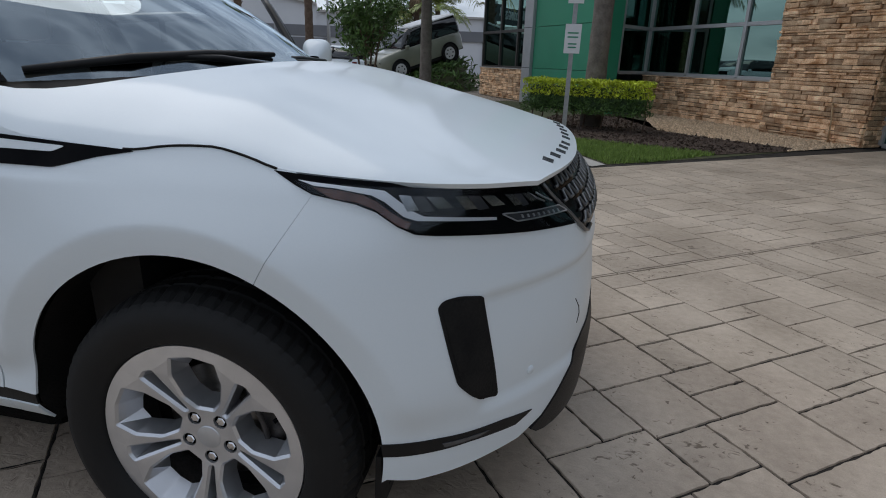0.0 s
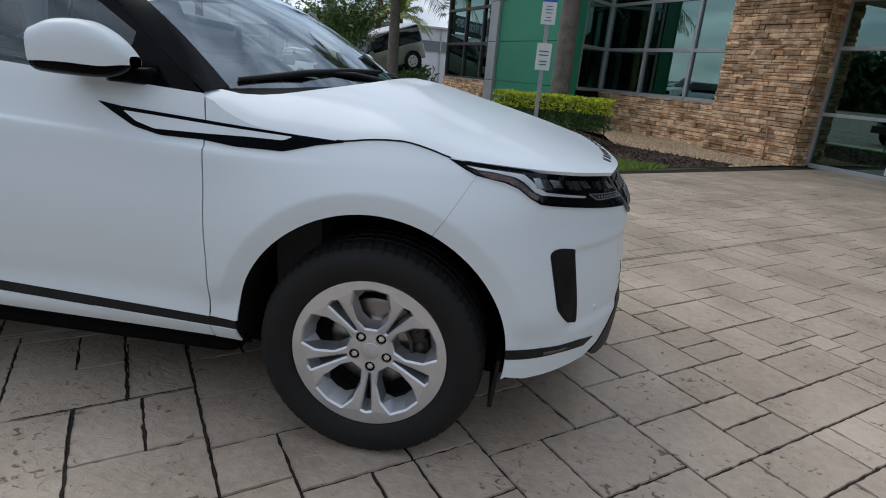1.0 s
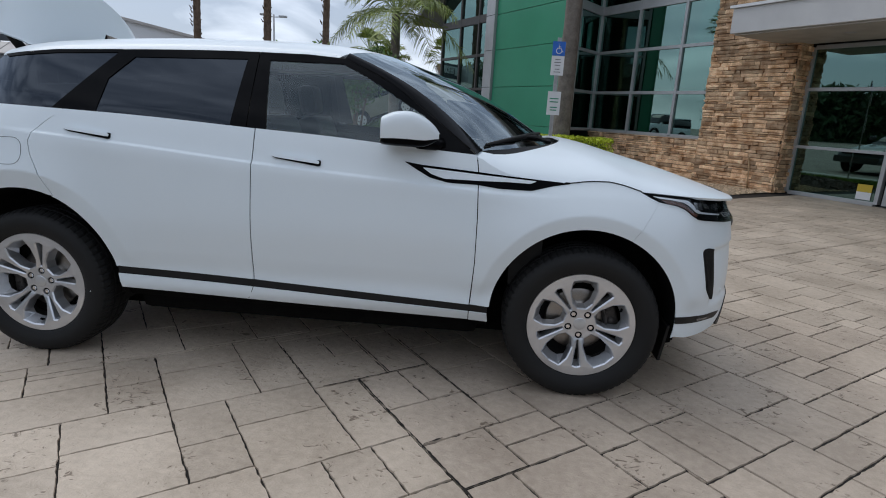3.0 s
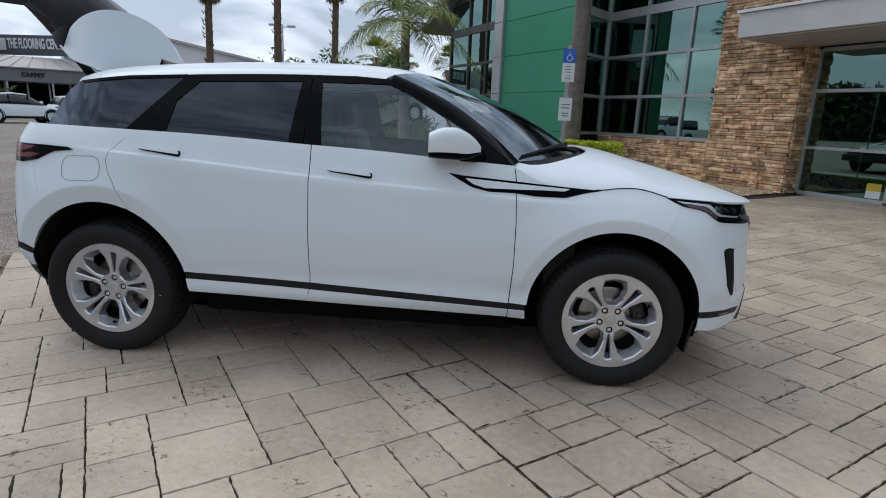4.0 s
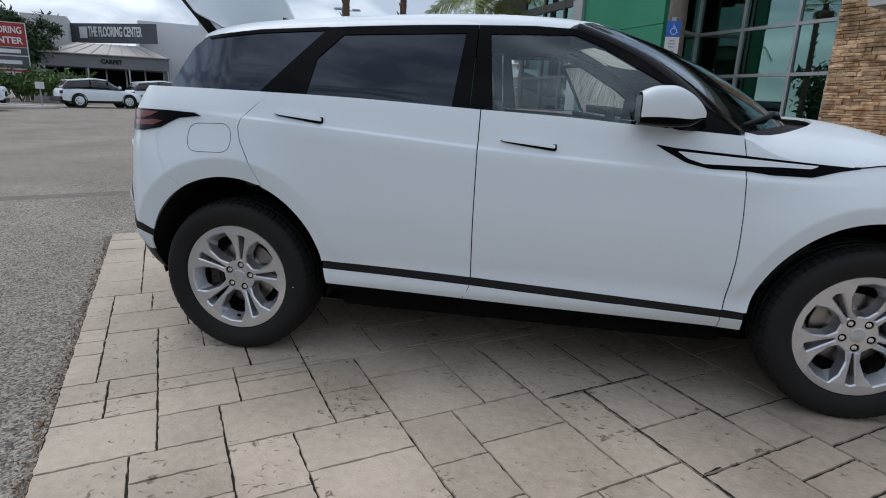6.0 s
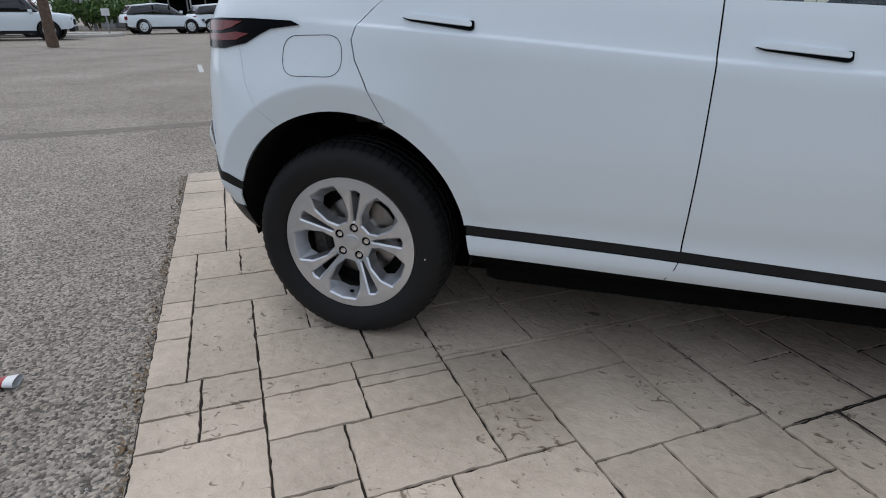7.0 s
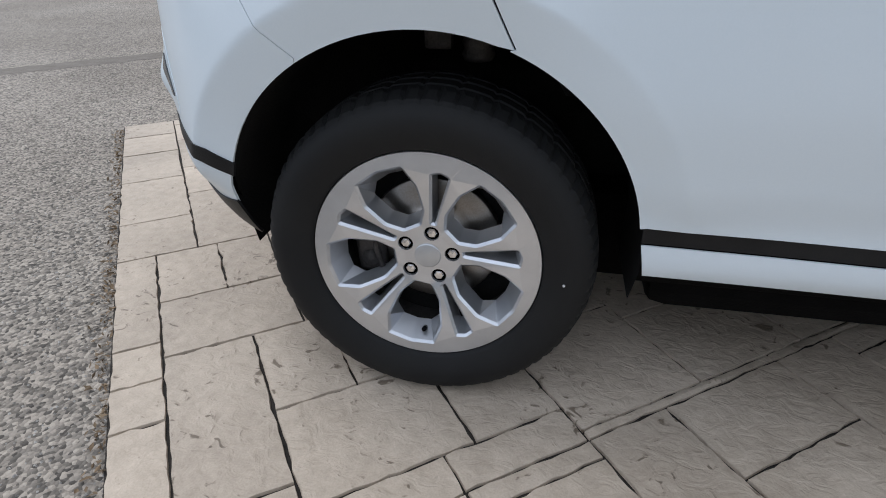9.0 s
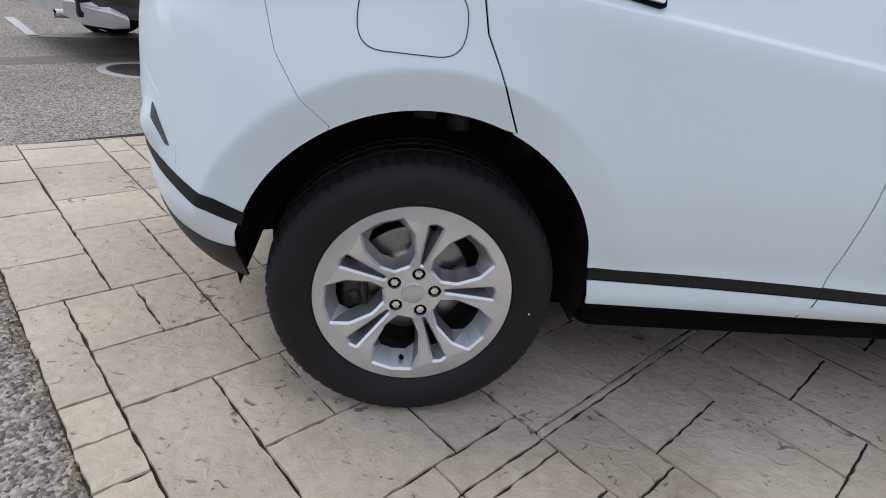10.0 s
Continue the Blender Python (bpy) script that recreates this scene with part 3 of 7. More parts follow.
both_sides("reflector_surround", patch(dense(o, 0.02), scoop(0.001), 0.01, 0.004), M_WHITE, car, "white bulging reflector surround")
# front bumper
afb = arc(FA[0], FA[1], FA[2], 65.3, -8, 22)
low = [(0.438, 0.333), (0.5, 0.322), (0.62, 0.322), (0.71, 0.325)]
o = sidex(afb + low) + [(along(0.757), 0.352), (along(0.787), 0.396), (along(0.807), 0.435), (along(0.827), 0.476), (along(0.848), 0.503), (NOSE, 0.53), (NOSE, 0.93), (along(0.85), 0.93)] + sidex(line(HOOD_EDGE, 0.78, 0.29, 14, -0.004)) + sidex([(0.2908, 0.958), (0.2343, 0.8697)])
front_bumper = both_sides("front_bumper", patch(dense(o, 0.02), on(0), 0.01), M_WHITE, car)
o = sidex([(0.735, 0.33)]) + [(along(0.757), 0.348), (along(0.787), 0.392), (along(0.807), 0.431), (along(0.827), 0.472), (along(0.848), 0.499), (NOSE, 0.526), (NOSE, 0.28), (along(0.8), 0.285), (along(0.75), 0.31)]
both_sides("front_chin", patch(dense(o), on(0.004), 0.03, 0.02), M_TRIM, car, "black plastic chin")
o = sidex([(0.426, 0.432), (0.485, 0.43), (0.542, 0.426), (0.6, 0.418), (0.67, 0.411), (0.73, 0.396), (0.695, 0.378), (0.6, 0.391), (0.542, 0.394), (0.43, 0.4)])
both_sides("front_bumper_strip", patch(dense(o, 0.03), on(0.003), 0.02), M_TRIM, car, "black plastic strip")
o = sidex([(0.545, 0.412), (0.6, 0.406), (0.638, 0.402), (0.62, 0.396), (0.55, 0.401)])
both_sides("side_reflector", patch(dense(o, 0.02), on(0.005), 0.02, 0.003), M_GREY_LENS, car, "grey reflector in the bumper strip")
# sills
o = line(SILL_T, -2.243, -0.444, 16, -0.003) + [(-0.442, 0.385)] + line([(x, z - 0.034) for x, z in SILL_T], -0.446, -2.243, 16, 0.0)
both_sides("sill_strip", patch(dense(sidex(o)), on(-0.004), 0.03), M_TRIM, car, "black plastic sill strip")
o = line([(x, z - 0.037) for x, z in SILL_T], -2.243, -0.532, 14) + [(-0.532, 0.334)] + line([(-2.24, 0.374), (-1.57, 0.357), (-0.53, 0.335)], -0.534, -2.23, 14)
both_sides("sill", patch(dense(sidex(o)), on(0.0), 0.02), M_WHITE, car)
o = [(-0.528, 0.384), (-0.444, 0.379), (-0.438, 0.328), (-0.528, 0.332)]
both_sides("sill_end", patch(dense(sidex(o)), on(0.0), 0.02), M_WHITE, car)
for sg in (1, -1):
    pts = [side(along(x), z, 0.0005) for x, z in ((-1.57, 0.43), (-1.578, 0.405), (-1.6, 0.362))]
    part("sill_gap", tube(bmesh.new(), [(p.x, p.y * sg, p.z) for p in pts], 0.0016, 5), M_TRIM, car, "thin dark sill gap", True)
# near-black strip stands in for the shade under the sill
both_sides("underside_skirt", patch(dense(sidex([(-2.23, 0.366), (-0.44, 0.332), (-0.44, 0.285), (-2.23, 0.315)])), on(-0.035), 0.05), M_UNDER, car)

# bonnet
HOOD_TOP = [(-0.55, 1.185), (-0.35, 1.2), (-0.2, 1.196), (0.0, 1.175), (0.213, 1.124), (0.443, 1.065), (0.6, 1.02), (0.69, 0.992), (0.75, 0.972), (0.8, 0.954), (0.88, 0.92)]


def hood_ye(x):
    return -side(along(x), hermite(HOOD_EDGE, x)).y


def hood_pt(x, y):
    ye, ze, zt = max(hood_ye(x), abs(y) + 1e-5), hermite(HOOD_EDGE, x), hermite(HOOD_TOP, x)
    v = min(1, abs(y) / ye)
    return Vector((x, y, ze + (zt - ze) * (1 - v**3.0) ** 0.75))


def hood_rear(y):
    return max(-0.548, -0.10 - 0.44 * (abs(y) / 0.815) ** 4.0)


rows = []
nose_y = hood_ye(0.70)
for k in range(49):
    v = -1 + 2 * k / 48
    v = math.copysign(1 - (1 - abs(v)) ** 1.25, v)
    row = []
    for j in range(40):
        t = j / 39
        if t <= 0.86:
            x0 = hood_rear(v * 0.87)
            x = x0 + (0.70 - x0) * t / 0.86
            y = v * hood_ye(x)
        else:
            yy = v * nose_y
            xn = 0.70 + 0.084 * (1 - abs(v) ** 2.4)
            x, y = 0.70 + (xn - 0.70) * (t - 0.86) / 0.14, yy
        row.append(hood_pt(x, y))
    rows.append(row)
bonnet = part("bonnet", thicken(grid(bmesh.new(), rows), 0.012), M_WHITE, car, "", True)

# roof and windscreen
ROOF_EDGE = [(-3.0, 1.43), (-2.86, 1.452), (-2.6, 1.482), (-2.33, 1.499), (-2.0, 1.515), (-1.66, 1.524), (-1.38, 1.524), (-1.22, 1.517)]
ROOF_TOP = [(-2.99, 1.505), (-2.86, 1.55), (-2.57, 1.583), (-2.24, 1.606), (-1.9, 1.619), (-1.58, 1.622), (-1.26, 1.608), (-1.1, 1.583), (-0.95, 1.546)]


def roof_front(v):
    return -0.96 - 0.27 * abs(v) ** 2.4


def roof_pt(x, v):
    xe = min(x, -1.22)
    ze, zt = hermite(ROOF_EDGE, xe), hermite(ROOF_TOP, x)
    if x > -1.22:
        ze = min(ze, zt - 0.03)
    return Vector((x, v * glass_hw(xe, ze), ze + (zt - ze) * (1 - abs(v) ** 2.8) ** 0.7))


rows = []
for k in range(37):
    v = -1 + 2 * k / 36
    v = math.copysign(1 - (1 - abs(v)) ** 1.3, v)
    rows.append([roof_pt(-2.9 + (roof_front(v) + 2.9) * j / 30, v) for j in range(31)])
roof = part("roof", thicken(grid(bmesh.new(), rows), 0.02), M_WHITE, car, "", True)


def screen_low(v):
    y = v * 0.80
    return Vector((-0.14 - 0.42 * abs(v) ** 2.2, y, 1.155 - 0.03 * abs(v) ** 2))


rows = []
for k in range(33):
    v = -1 + 2 * k / 32
    top, bot = roof_pt(roof_front(v * 0.94) - 0.004, v * 0.94), screen_low(v * 0.96)
    rows.append([top.lerp(bot, j / 14) + Vector((0.35, 0, 0.55)) * 0.07 * math.sin(math.pi * j / 14) for j in range(15)])
ws = part("windscreen", grid(bmesh.new(), rows), G_SCREEN, car, "clear windscreen", True)
ws.visible_shadow = False
# cowl between screen and bonnet
rows = []
for k in range(33):
    v = (-1 + 2 * k / 32) * 0.985
    a, b = screen_low(v), hood_pt(hood_rear(v * 0.8) + 0.01, v * 0.78)
    rows.append([a + Vector((-0.03, 0, 0.012)), a.lerp(b, 0.3) + Vector((0, 0, -0.02)), b + Vector((0.02, 0, -0.03))])
for sg in (1, -1):
    pts = [side(along(-0.135 + 0.345 * k / 14), hermite(HOOD_EDGE, -0.135 + 0.345 * k / 14) + 0.001, 0.001) for k in range(15)]
    part("bonnet_gap", tube(bmesh.new(), [(p.x, p.y * sg, p.z) for p in pts], 0.0028, 6), M_LINER, car, "thin dark bonnet gap", True)
part("cowl", grid(bmesh.new(), rows), M_TRIM, car, "black plastic cowl", True)

# side windows and black pillars
RG = [(-2.33, 1.208), (-2.304, 1.362), (-2.203, 1.472), (-1.668, 1.491), (-1.692, 1.186)]
FG = [(-1.515, 1.176), (-1.553, 1.491), (-1.205, 1.493), (-1.09, 1.444), (-0.785, 1.272), (-0.79, 1.138)]
QG = [(-2.552, 1.213), (-2.296, 1.487), (-2.6, 1.472), (-2.86, 1.443), (-2.94, 1.39), (-3.03, 1.29), (-3.09, 1.222)]
for nm, o, g in (("rear_side_window", RG, G_PRIVACY), ("front_side_window", FG, G_CLEAR), ("quarter_window", QG, G_PRIVACY)):
    cx, cz = sum(p[0] for p in o) / len(o), sum(p[1] for p in o) / len(o)
    o2 = [(cx + (x - cx) * (1.0 + 0.022 / abs(x - cx)), z + math.copysign(0.014, z - cz)) for x, z in o]
    pair = both_sides(nm, patch(dense(rounded(o2, 0.02)), lambda x, z: house(x, z, -0.0035), 0.05, 0), g, car)
    for ob in pair:
        ob.visible_shadow = False
    if nm == "front_side_window":
        pair[1].matrix_local = SWING
PILLARS = (
    [(-1.69, 1.172), (-1.664, 1.49), (-1.662, 1.524), (-1.615, 1.525), (-1.612, 1.172)],
    [(-1.608, 1.172), (-1.611, 1.525), (-1.555, 1.525), (-1.557, 1.488), (-1.517, 1.172)],
    [(-2.555, 1.205), (-2.292, 1.488), (-2.285, 1.5), (-2.2, 1.506), (-2.207, 1.469), (-2.308, 1.362), (-2.334, 1.202)],
    [(-2.207, 1.469), (-2.2, 1.506), (-1.9, 1.518), (-1.662, 1.524), (-1.664, 1.488)],
    [(-1.557, 1.488), (-1.555, 1.525), (-1.38, 1.526), (-1.2, 1.515), (-0.95, 1.405), (-0.55, 1.118), (-0.80, 1.132), (-0.79, 1.272), (-1.09, 1.441), (-1.205, 1.49)],
    [(-2.28, 1.487), (-2.28, 1.503), (-2.6, 1.486), (-2.88, 1.452), (-2.86, 1.44), (-2.6, 1.469)],
)
fr = [house(x, z, 0.004) for x, z in dense(rounded([(-1.53, 1.17), (-1.558, 1.51), (-1.2, 1.505), (-1.08, 1.455), (-0.6, 1.14)], 0.03), 0.06, False)]
frame_l = part("door_frame", tube(bmesh.new(), [(p.x, -p.y, p.z) for p in fr], 0.02, 8), M_GLOSS_BLACK, car, "gloss black frame of the open door", True)
frame_l.matrix_local = SWING
for o in PILLARS:
    both_sides("window_pillar", patch(dense(o), lambda x, z: house(x, z, 0.0), 0.05, 0.015), M_PILLAR, car, "gloss black pillar")
for sg in (1, -1):
    pts = [house(x, z, -0.024) for x, z in ((-1.25, 1.52), (-1.1, 1.475), (-0.95, 1.405), (-0.75, 1.268), (-0.58, 1.14))]
    part("pillar_trim", tube(bmesh.new(), [(p.x, p.y * sg, p.z + 0.006) for p in pts], 0.02, 8), M_INTERIOR, car, "dark inner pillar trim", True)
# pillar strip beside the windscreen
rows = []
for k in range(22):
    t = k / 21
    x = -1.2 + 0.66 * t
    z = hermite([(-1.2, 1.515), (-0.95, 1.403), (-0.54, 1.118)], x)
    a = house(x, z, 0.001)
    vv = 0.93
    b = roof_pt(roof_front(vv) - 0.004, vv).lerp(screen_low(0.95), t) + Vector((0.35, 0, 0.55)) * 0.07 * math.sin(math.pi * t)
    b.y = -abs(b.y)
    rows.append([a, a.lerp(b, 0.5) + Vector((0.004, -0.006, 0.006)), b + Vector((0.0, 0.0, 0.003))])
both_sides("windscreen_pillar", grid(bmesh.new(), rows), M_GLOSS_BLACK, car, "gloss black pillar")

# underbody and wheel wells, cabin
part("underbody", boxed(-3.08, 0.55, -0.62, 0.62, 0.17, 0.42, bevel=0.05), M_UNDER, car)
# side boxes added to keep light off the ground under the car
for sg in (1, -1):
    part("underbody_shade_box", boxed(-2.2, -0.48, sg * 0.58, sg * 0.84, 0.235, 0.4, bevel=0.05), M_UNDER, car)
for sgn in (1, -1):
    for cx, cz, rad in (FA, RA):
        bm = bmesh.new()
        prof = arc(cx, cz, rad + 0.012, *((-10, 190) if cx > -1 else (-14, 191)), 40)
        grid(bm, [[Vector((x, -sgn * min(y, -side(along(x), max(0.35, z)).y - 0.014), z)) for x, z in prof] for y in (0.905, 0.8, 0.62, 0.5)])
        c0 = bm.verts.new((cx, -sgn * 0.5, cz))
        bm.verts.ensure_lookup_table()
        last = bm.verts[len(prof) * 3:len(prof) * 4]
        for a, b in zip(last, last[1:]):
            bm.faces.new((a, b, c0))
        part("wheel_well", bm, M_LINER, car, "", True)

# rubber air deflectors ahead of the front wheels
for sgn in (1, -1):
    bm = boxed(0.405, 0.42, -0.15, 0.15, 0.0, 0.19, bevel=0.004)
    for v in bm.verts:
        v.co.x += 0.25 * (v.co.z - 0.19) * 0.3
        v.co.y *= 0.8 + 0.2 * v.co.z / 0.19
    bm.transform(Matrix.Translation((0.0, -0.74 * sgn, 0.19)))
    part("air_deflector", bm, M_TRIM, car, "black rubber air deflector")

# dark inner shell behind the panel gaps
o = sidex(line(BELT, -0.5, -3.2, 20, -0.01) + [(-3.25, 0.5), (-3.1, 0.46)] + arc(RA[0], RA[1], RA[2] + 0.01, 172, 5, 26) + line(SILL_T, -2.23, -0.45, 10, -0.02) + arc(FA[0], FA[1], FA[2] + 0.01, 176, 0, 26) + [(0.6, 0.34), (0.6, 0.93)] + line(HOOD_EDGE, 0.5, -0.45, 16, -0.012))
both_sides("inner_shell", patch(dense(o), on(-0.016), 0.06, 0), M_GLOSS_BLACK, car)

# side vent: slim black loop with a silver-white insert
o = rounded([(-0.868, 1.069), (-0.79, 1.058), (-0.53, 1.041), (-0.25, 1.021), (-0.105, 1.013), (-0.19, 0.998), (-0.285, 0.973), (-0.43, 0.974), (-0.53, 0.985), (-0.66, 0.986), (-0.745, 1.004), (-0.808, 1.036)], 0.012, 3)
both_sides("side_vent", patch(dense(sidex(o), 0.02), on(0.003), 0.02), M_GLOSS_BLACK, car, "black side vent loop")
o = rounded([(-0.782, 1.047), (-0.53, 1.031), (-0.262, 1.015), (-0.29, 1.003), (-0.40, 1.005), (-0.53, 1.003), (-0.68, 1.003), (-0.74, 1.02)], 0.008, 3)
both_sides("side_vent_insert", patch(dense(sidex(o), 0.02), on(0.005), 0.02, 0.003), M_WHITE, car, "white insert in the vent")

def lampx(pts):
    """Points of the lamp's side view as lengths along the outline, drawn out round the nose."""
    return [(float(np.interp(along(x), [0.0, 0.52, 0.677, 0.9, 0.93], [0.0, 0.52, 0.708, 0.985, 1.03])), z) for x, z in pts]


# head lamps: black housing, mirror bowls and light guide under a clear cover
o = lampx([(0.205, 0.996), (0.276, 0.991), (0.355, 0.987), (0.486, 0.98), (0.595, 0.972), (0.696, 0.963), (0.718, 0.957), (0.777, 0.833), (0.689, 0.85), (0.604, 0.866), (0.531, 0.878), (0.495, 0.885), (0.46, 0.902), (0.417, 0.93), (0.376, 0.944), (0.29, 0.958), (0.253, 0.973)])
for lamp in both_sides("head_lamp", patch(dense(o, 0.02), on(0.002), 0.02, 0.01), M_GLOSS_BLACK, car, "dark head lamp"):
    k = 1 if lamp.data.vertices[0].co.y < 0 else -1

    def lens_part(nm, pts, m, where, lab, step=0.02, deep=0.003):
        bm = patch(dense(lampx(pts), 0.012), where, step, deep)
        return part(nm, bm if k > 0 else mirrored(bm), m, lamp, lab, True)

    guide = [(0.259, 0.983), (0.291, 0.98), (0.406, 0.972), (0.435, 0.969), (0.454, 0.957), (0.492, 0.93), (0.512, 0.919), (0.628, 0.899), (0.628, 0.893), (0.498, 0.912), (0.473, 0.921), (0.435, 0.949), (0.408, 0.961), (0.337, 0.971), (0.292, 0.974)]
    lens_part("light_guide", guide, M_LAMP_WHITE, on(0.006), "white light guide")
    lens_part("side_marker", [(0.29, 0.971), (0.338, 0.968), (0.392, 0.96), (0.42, 0.949), (0.447, 0.93), (0.473, 0.915), (0.488, 0.909), (0.48, 0.897), (0.459, 0.906), (0.416, 0.935), (0.378, 0.948), (0.33, 0.953)], M_LAMP_AMBER, on(0.004), "amber-brown side marker")
    # each bowl is three slanted mirror facets
    for xa, xb, za, zb in ((0.468, 0.55, 0.962, 0.936), (0.568, 0.632, 0.952, 0.928), (0.648, 0.692, 0.943, 0.921)):
        for j in range(3):
            x0, x1 = xa + (xb - xa) * (j + 0.06) / 3, xa + (xb - xa) * (j + 0.94) / 3
            lean = (0.05, -0.06, 0.12)[j]
            zl = zb - 0.01 * math.sin(math.pi * (j + 0.5) / 3)
            zt = za - 0.12 * (x0 - xa)
            lens_part("reflector_facet", [(x0 - 0.006, zt), (x1 - 0.006, zt - 0.002), (x1 + 0.01, zl), (x0 + 0.01, zl)], M_REFLECTOR if j != 1 else M_GREY_LENS, lambda u, z, u0=lampx([(x0, 0)])[0][0], t=lean, c=zl: side(u, z, 0.006 + t * (u - u0) + 0.12 * (z - c)), "mirror facet of the lamp bowl", 0.012, 0.002)
    for dx, dz in ((0.0, 0.0), (0.018, -0.005)):
        fin = [side(u, z + dz, 0.007) for u, z in lampx([(x + dx, z) for x, z in ((0.684, 0.937), (0.7, 0.922), (0.718, 0.908))])]
        part("lamp_fin", tube(bmesh.new(), [(p.x, p.y * k, p.z) for p in fin], 0.0024, 6), M_SILVER, lamp, "bright slanted fin", True)
    ind = [(0.636, 0.904), (0.748, 0.889), (0.763, 0.872), (0.66, 0.883)]
    lens_part("indicator_lens", ind, M_GREY_LENS, on(0.005), "grey ribbed indicator")
    rim = [side(u, z, 0.008) for u, z in dense(rounded(lampx(ind), 0.005, 3), 0.02)]
    rim = [(p.x, p.y * k, p.z) for p in rim]
    part("indicator_rim", tube(bmesh.new(), rim + rim[:1], 0.0017, 6, False), M_SILVER, lamp, "silver indicator outline", True)
    for j in range(8):
        x0 = 0.668 + 0.0105 * j
        z0 = 0.8835 - 0.16 * (x0 - 0.668)
        lens_part("lens_rib", [(x0, z0 + 0.011), (x0 + 0.003, z0 + 0.0105), (x0 + 0.005, z0 + 0.003), (x0 + 0.002, z0 + 0.0035)], M_SILVER, on(0.007), "", 0.02, 0.002)
    cover = lens_part("lamp_cover", [(0.25, 0.982), (0.355, 0.98), (0.486, 0.974), (0.595, 0.966), (0.7, 0.955), (0.765, 0.85), (0.689, 0.859), (0.604, 0.873), (0.5, 0.891), (0.465, 0.906), (0.42, 0.934), (0.376, 0.948), (0.29, 0.963)], G_LENS, on(0.013), "clear lamp cover", 0.02, 0)
    cover.visible_shadow = False

# grille between the lamps
half = [(0.9, 0.944), (0.965, 0.89), (1.036, 0.834), (1.09, 0.803), (1.12, 0.795), (1.16, 0.802), (NOSE, 0.795)]
o = half + [(2 * NOSE - u, z) for u, z in half[::-1][1:]]
grille = part("grille", patch(dense(o, 0.03), on(0.002), 0.03, 0.01), M_GLOSS_BLACK, car, "black patterned grille")
for r in range(4):
    z0 = 0.826 + 0.032 * r
    begin = 0.937 + (0.938 - z0) * 1.25
    span = 2 * (NOSE - begin) - 0.034
    count = int(span / 0.062)
    bm = bmesh.new()
    row = []
    for c in range(count):
        u0 = begin + span * c / count + (0.031 if r % 2 else 0.0)
        row += [(u0, z0), (u0 + 0.02, z0), (u0 + 0.026, z0 + 0.02), (u0 + 0.048, z0 + 0.02), (u0 + 0.054, z0)]
    tube(bm, [side(u, z, 0.007) for u, z in row], 0.0048, 6)
    part("grille_bar", bm, M_GUNMETAL, grille, "dark satin wavy bar", True)
for k in (1, -1):
    tube_pts = [side(u, z, 0.006) for u, z in dense(half[:-1], 0.04, False)]
    part("grille_surround", tube(bmesh.new(), [(p.x, p.y * k, p.z) for p in tube_pts], 0.005, 6), M_GUNMETAL, grille, "dark satin surround", True)
# badge bars on the bonnet's front edge
for j in range(10):
    yy = -0.455 + 0.096 * j + (0.046 if j > 4 else 0.0)
    x = float(np.interp(abs(yy), [0, 0.25, 0.4, 0.5], [0.752, 0.738, 0.718, 0.7]))
    c, dx = hood_pt(x, yy), hood_pt(x + 0.01, yy) - hood_pt(x - 0.01, yy)
    dy = hood_pt(x, yy + 0.01) - hood_pt(x, yy - 0.01)
    nz = dx.cross(dy).normalized()
    m = Matrix((dx.normalized(), nz.cross(dx.normalized()), nz)).transposed().to_4x4()
    bm = boxed(-0.004, 0.004, -0.008, 0.008, -0.002, 0.003)
    for oy in (-0.0115, 0.0115):
        box(bm, -0.014, 0.014, oy - 0.0035, oy + 0.0035, -0.002, 0.0035)
    bm.transform(Matrix.Translation(c) @ m)
    part("badge_bar", bm, M_GREY_LENS, bonnet, "dark grey badge bar")

# brake intakes
o = rounded(sidex([(0.532, 0.735), (0.545, 0.747), (0.575, 0.749), (0.621, 0.738), (0.638, 0.61), (0.656, 0.479), (0.617, 0.494), (0.592, 0.52), (0.566, 0.557), (0.55, 0.634)]), 0.014, 4)
both_sides("side_intake", patch(dense(o, 0.02), on(0.003), 0.025, 0.01), M_LINER, car, "black side intake")
o = rounded(sidex([(0.54, 0.728), (0.55, 0.74), (0.575, 0.742), (0.613, 0.732), (0.63, 0.61), (0.647, 0.489), (0.618, 0.502), (0.597, 0.526), (0.573, 0.56), (0.557, 0.634)]), 0.012, 4)
both_sides("intake_recess", patch(dense(o, 0.02), on(0.0045), 0.025, 0.004), M_LINER, car)
bm = lathe(bmesh.new(), [(0.0001, -0.004), (0.009, -0.004), (0.012, 0.0), (0.012, 0.01)], 20)
bm.transform(Matrix.Translation(side(along(0.723), 0.508)) @ Matrix.Rotation(radians(50), 4, "Z"))
part("parking_sensor", bm, M_WHITE, car, "white parking sensor", True)
pts = [side(along(x), z, 0.0004) for x, z in ((0.824, 0.63), (0.833, 0.6), (0.835, 0.579), (0.83, 0.555))]
part("tow_cover_gap", tube(bmesh.new(), pts, 0.0014, 5), M_TRIM, car, "thin dark towing cover gap", True)

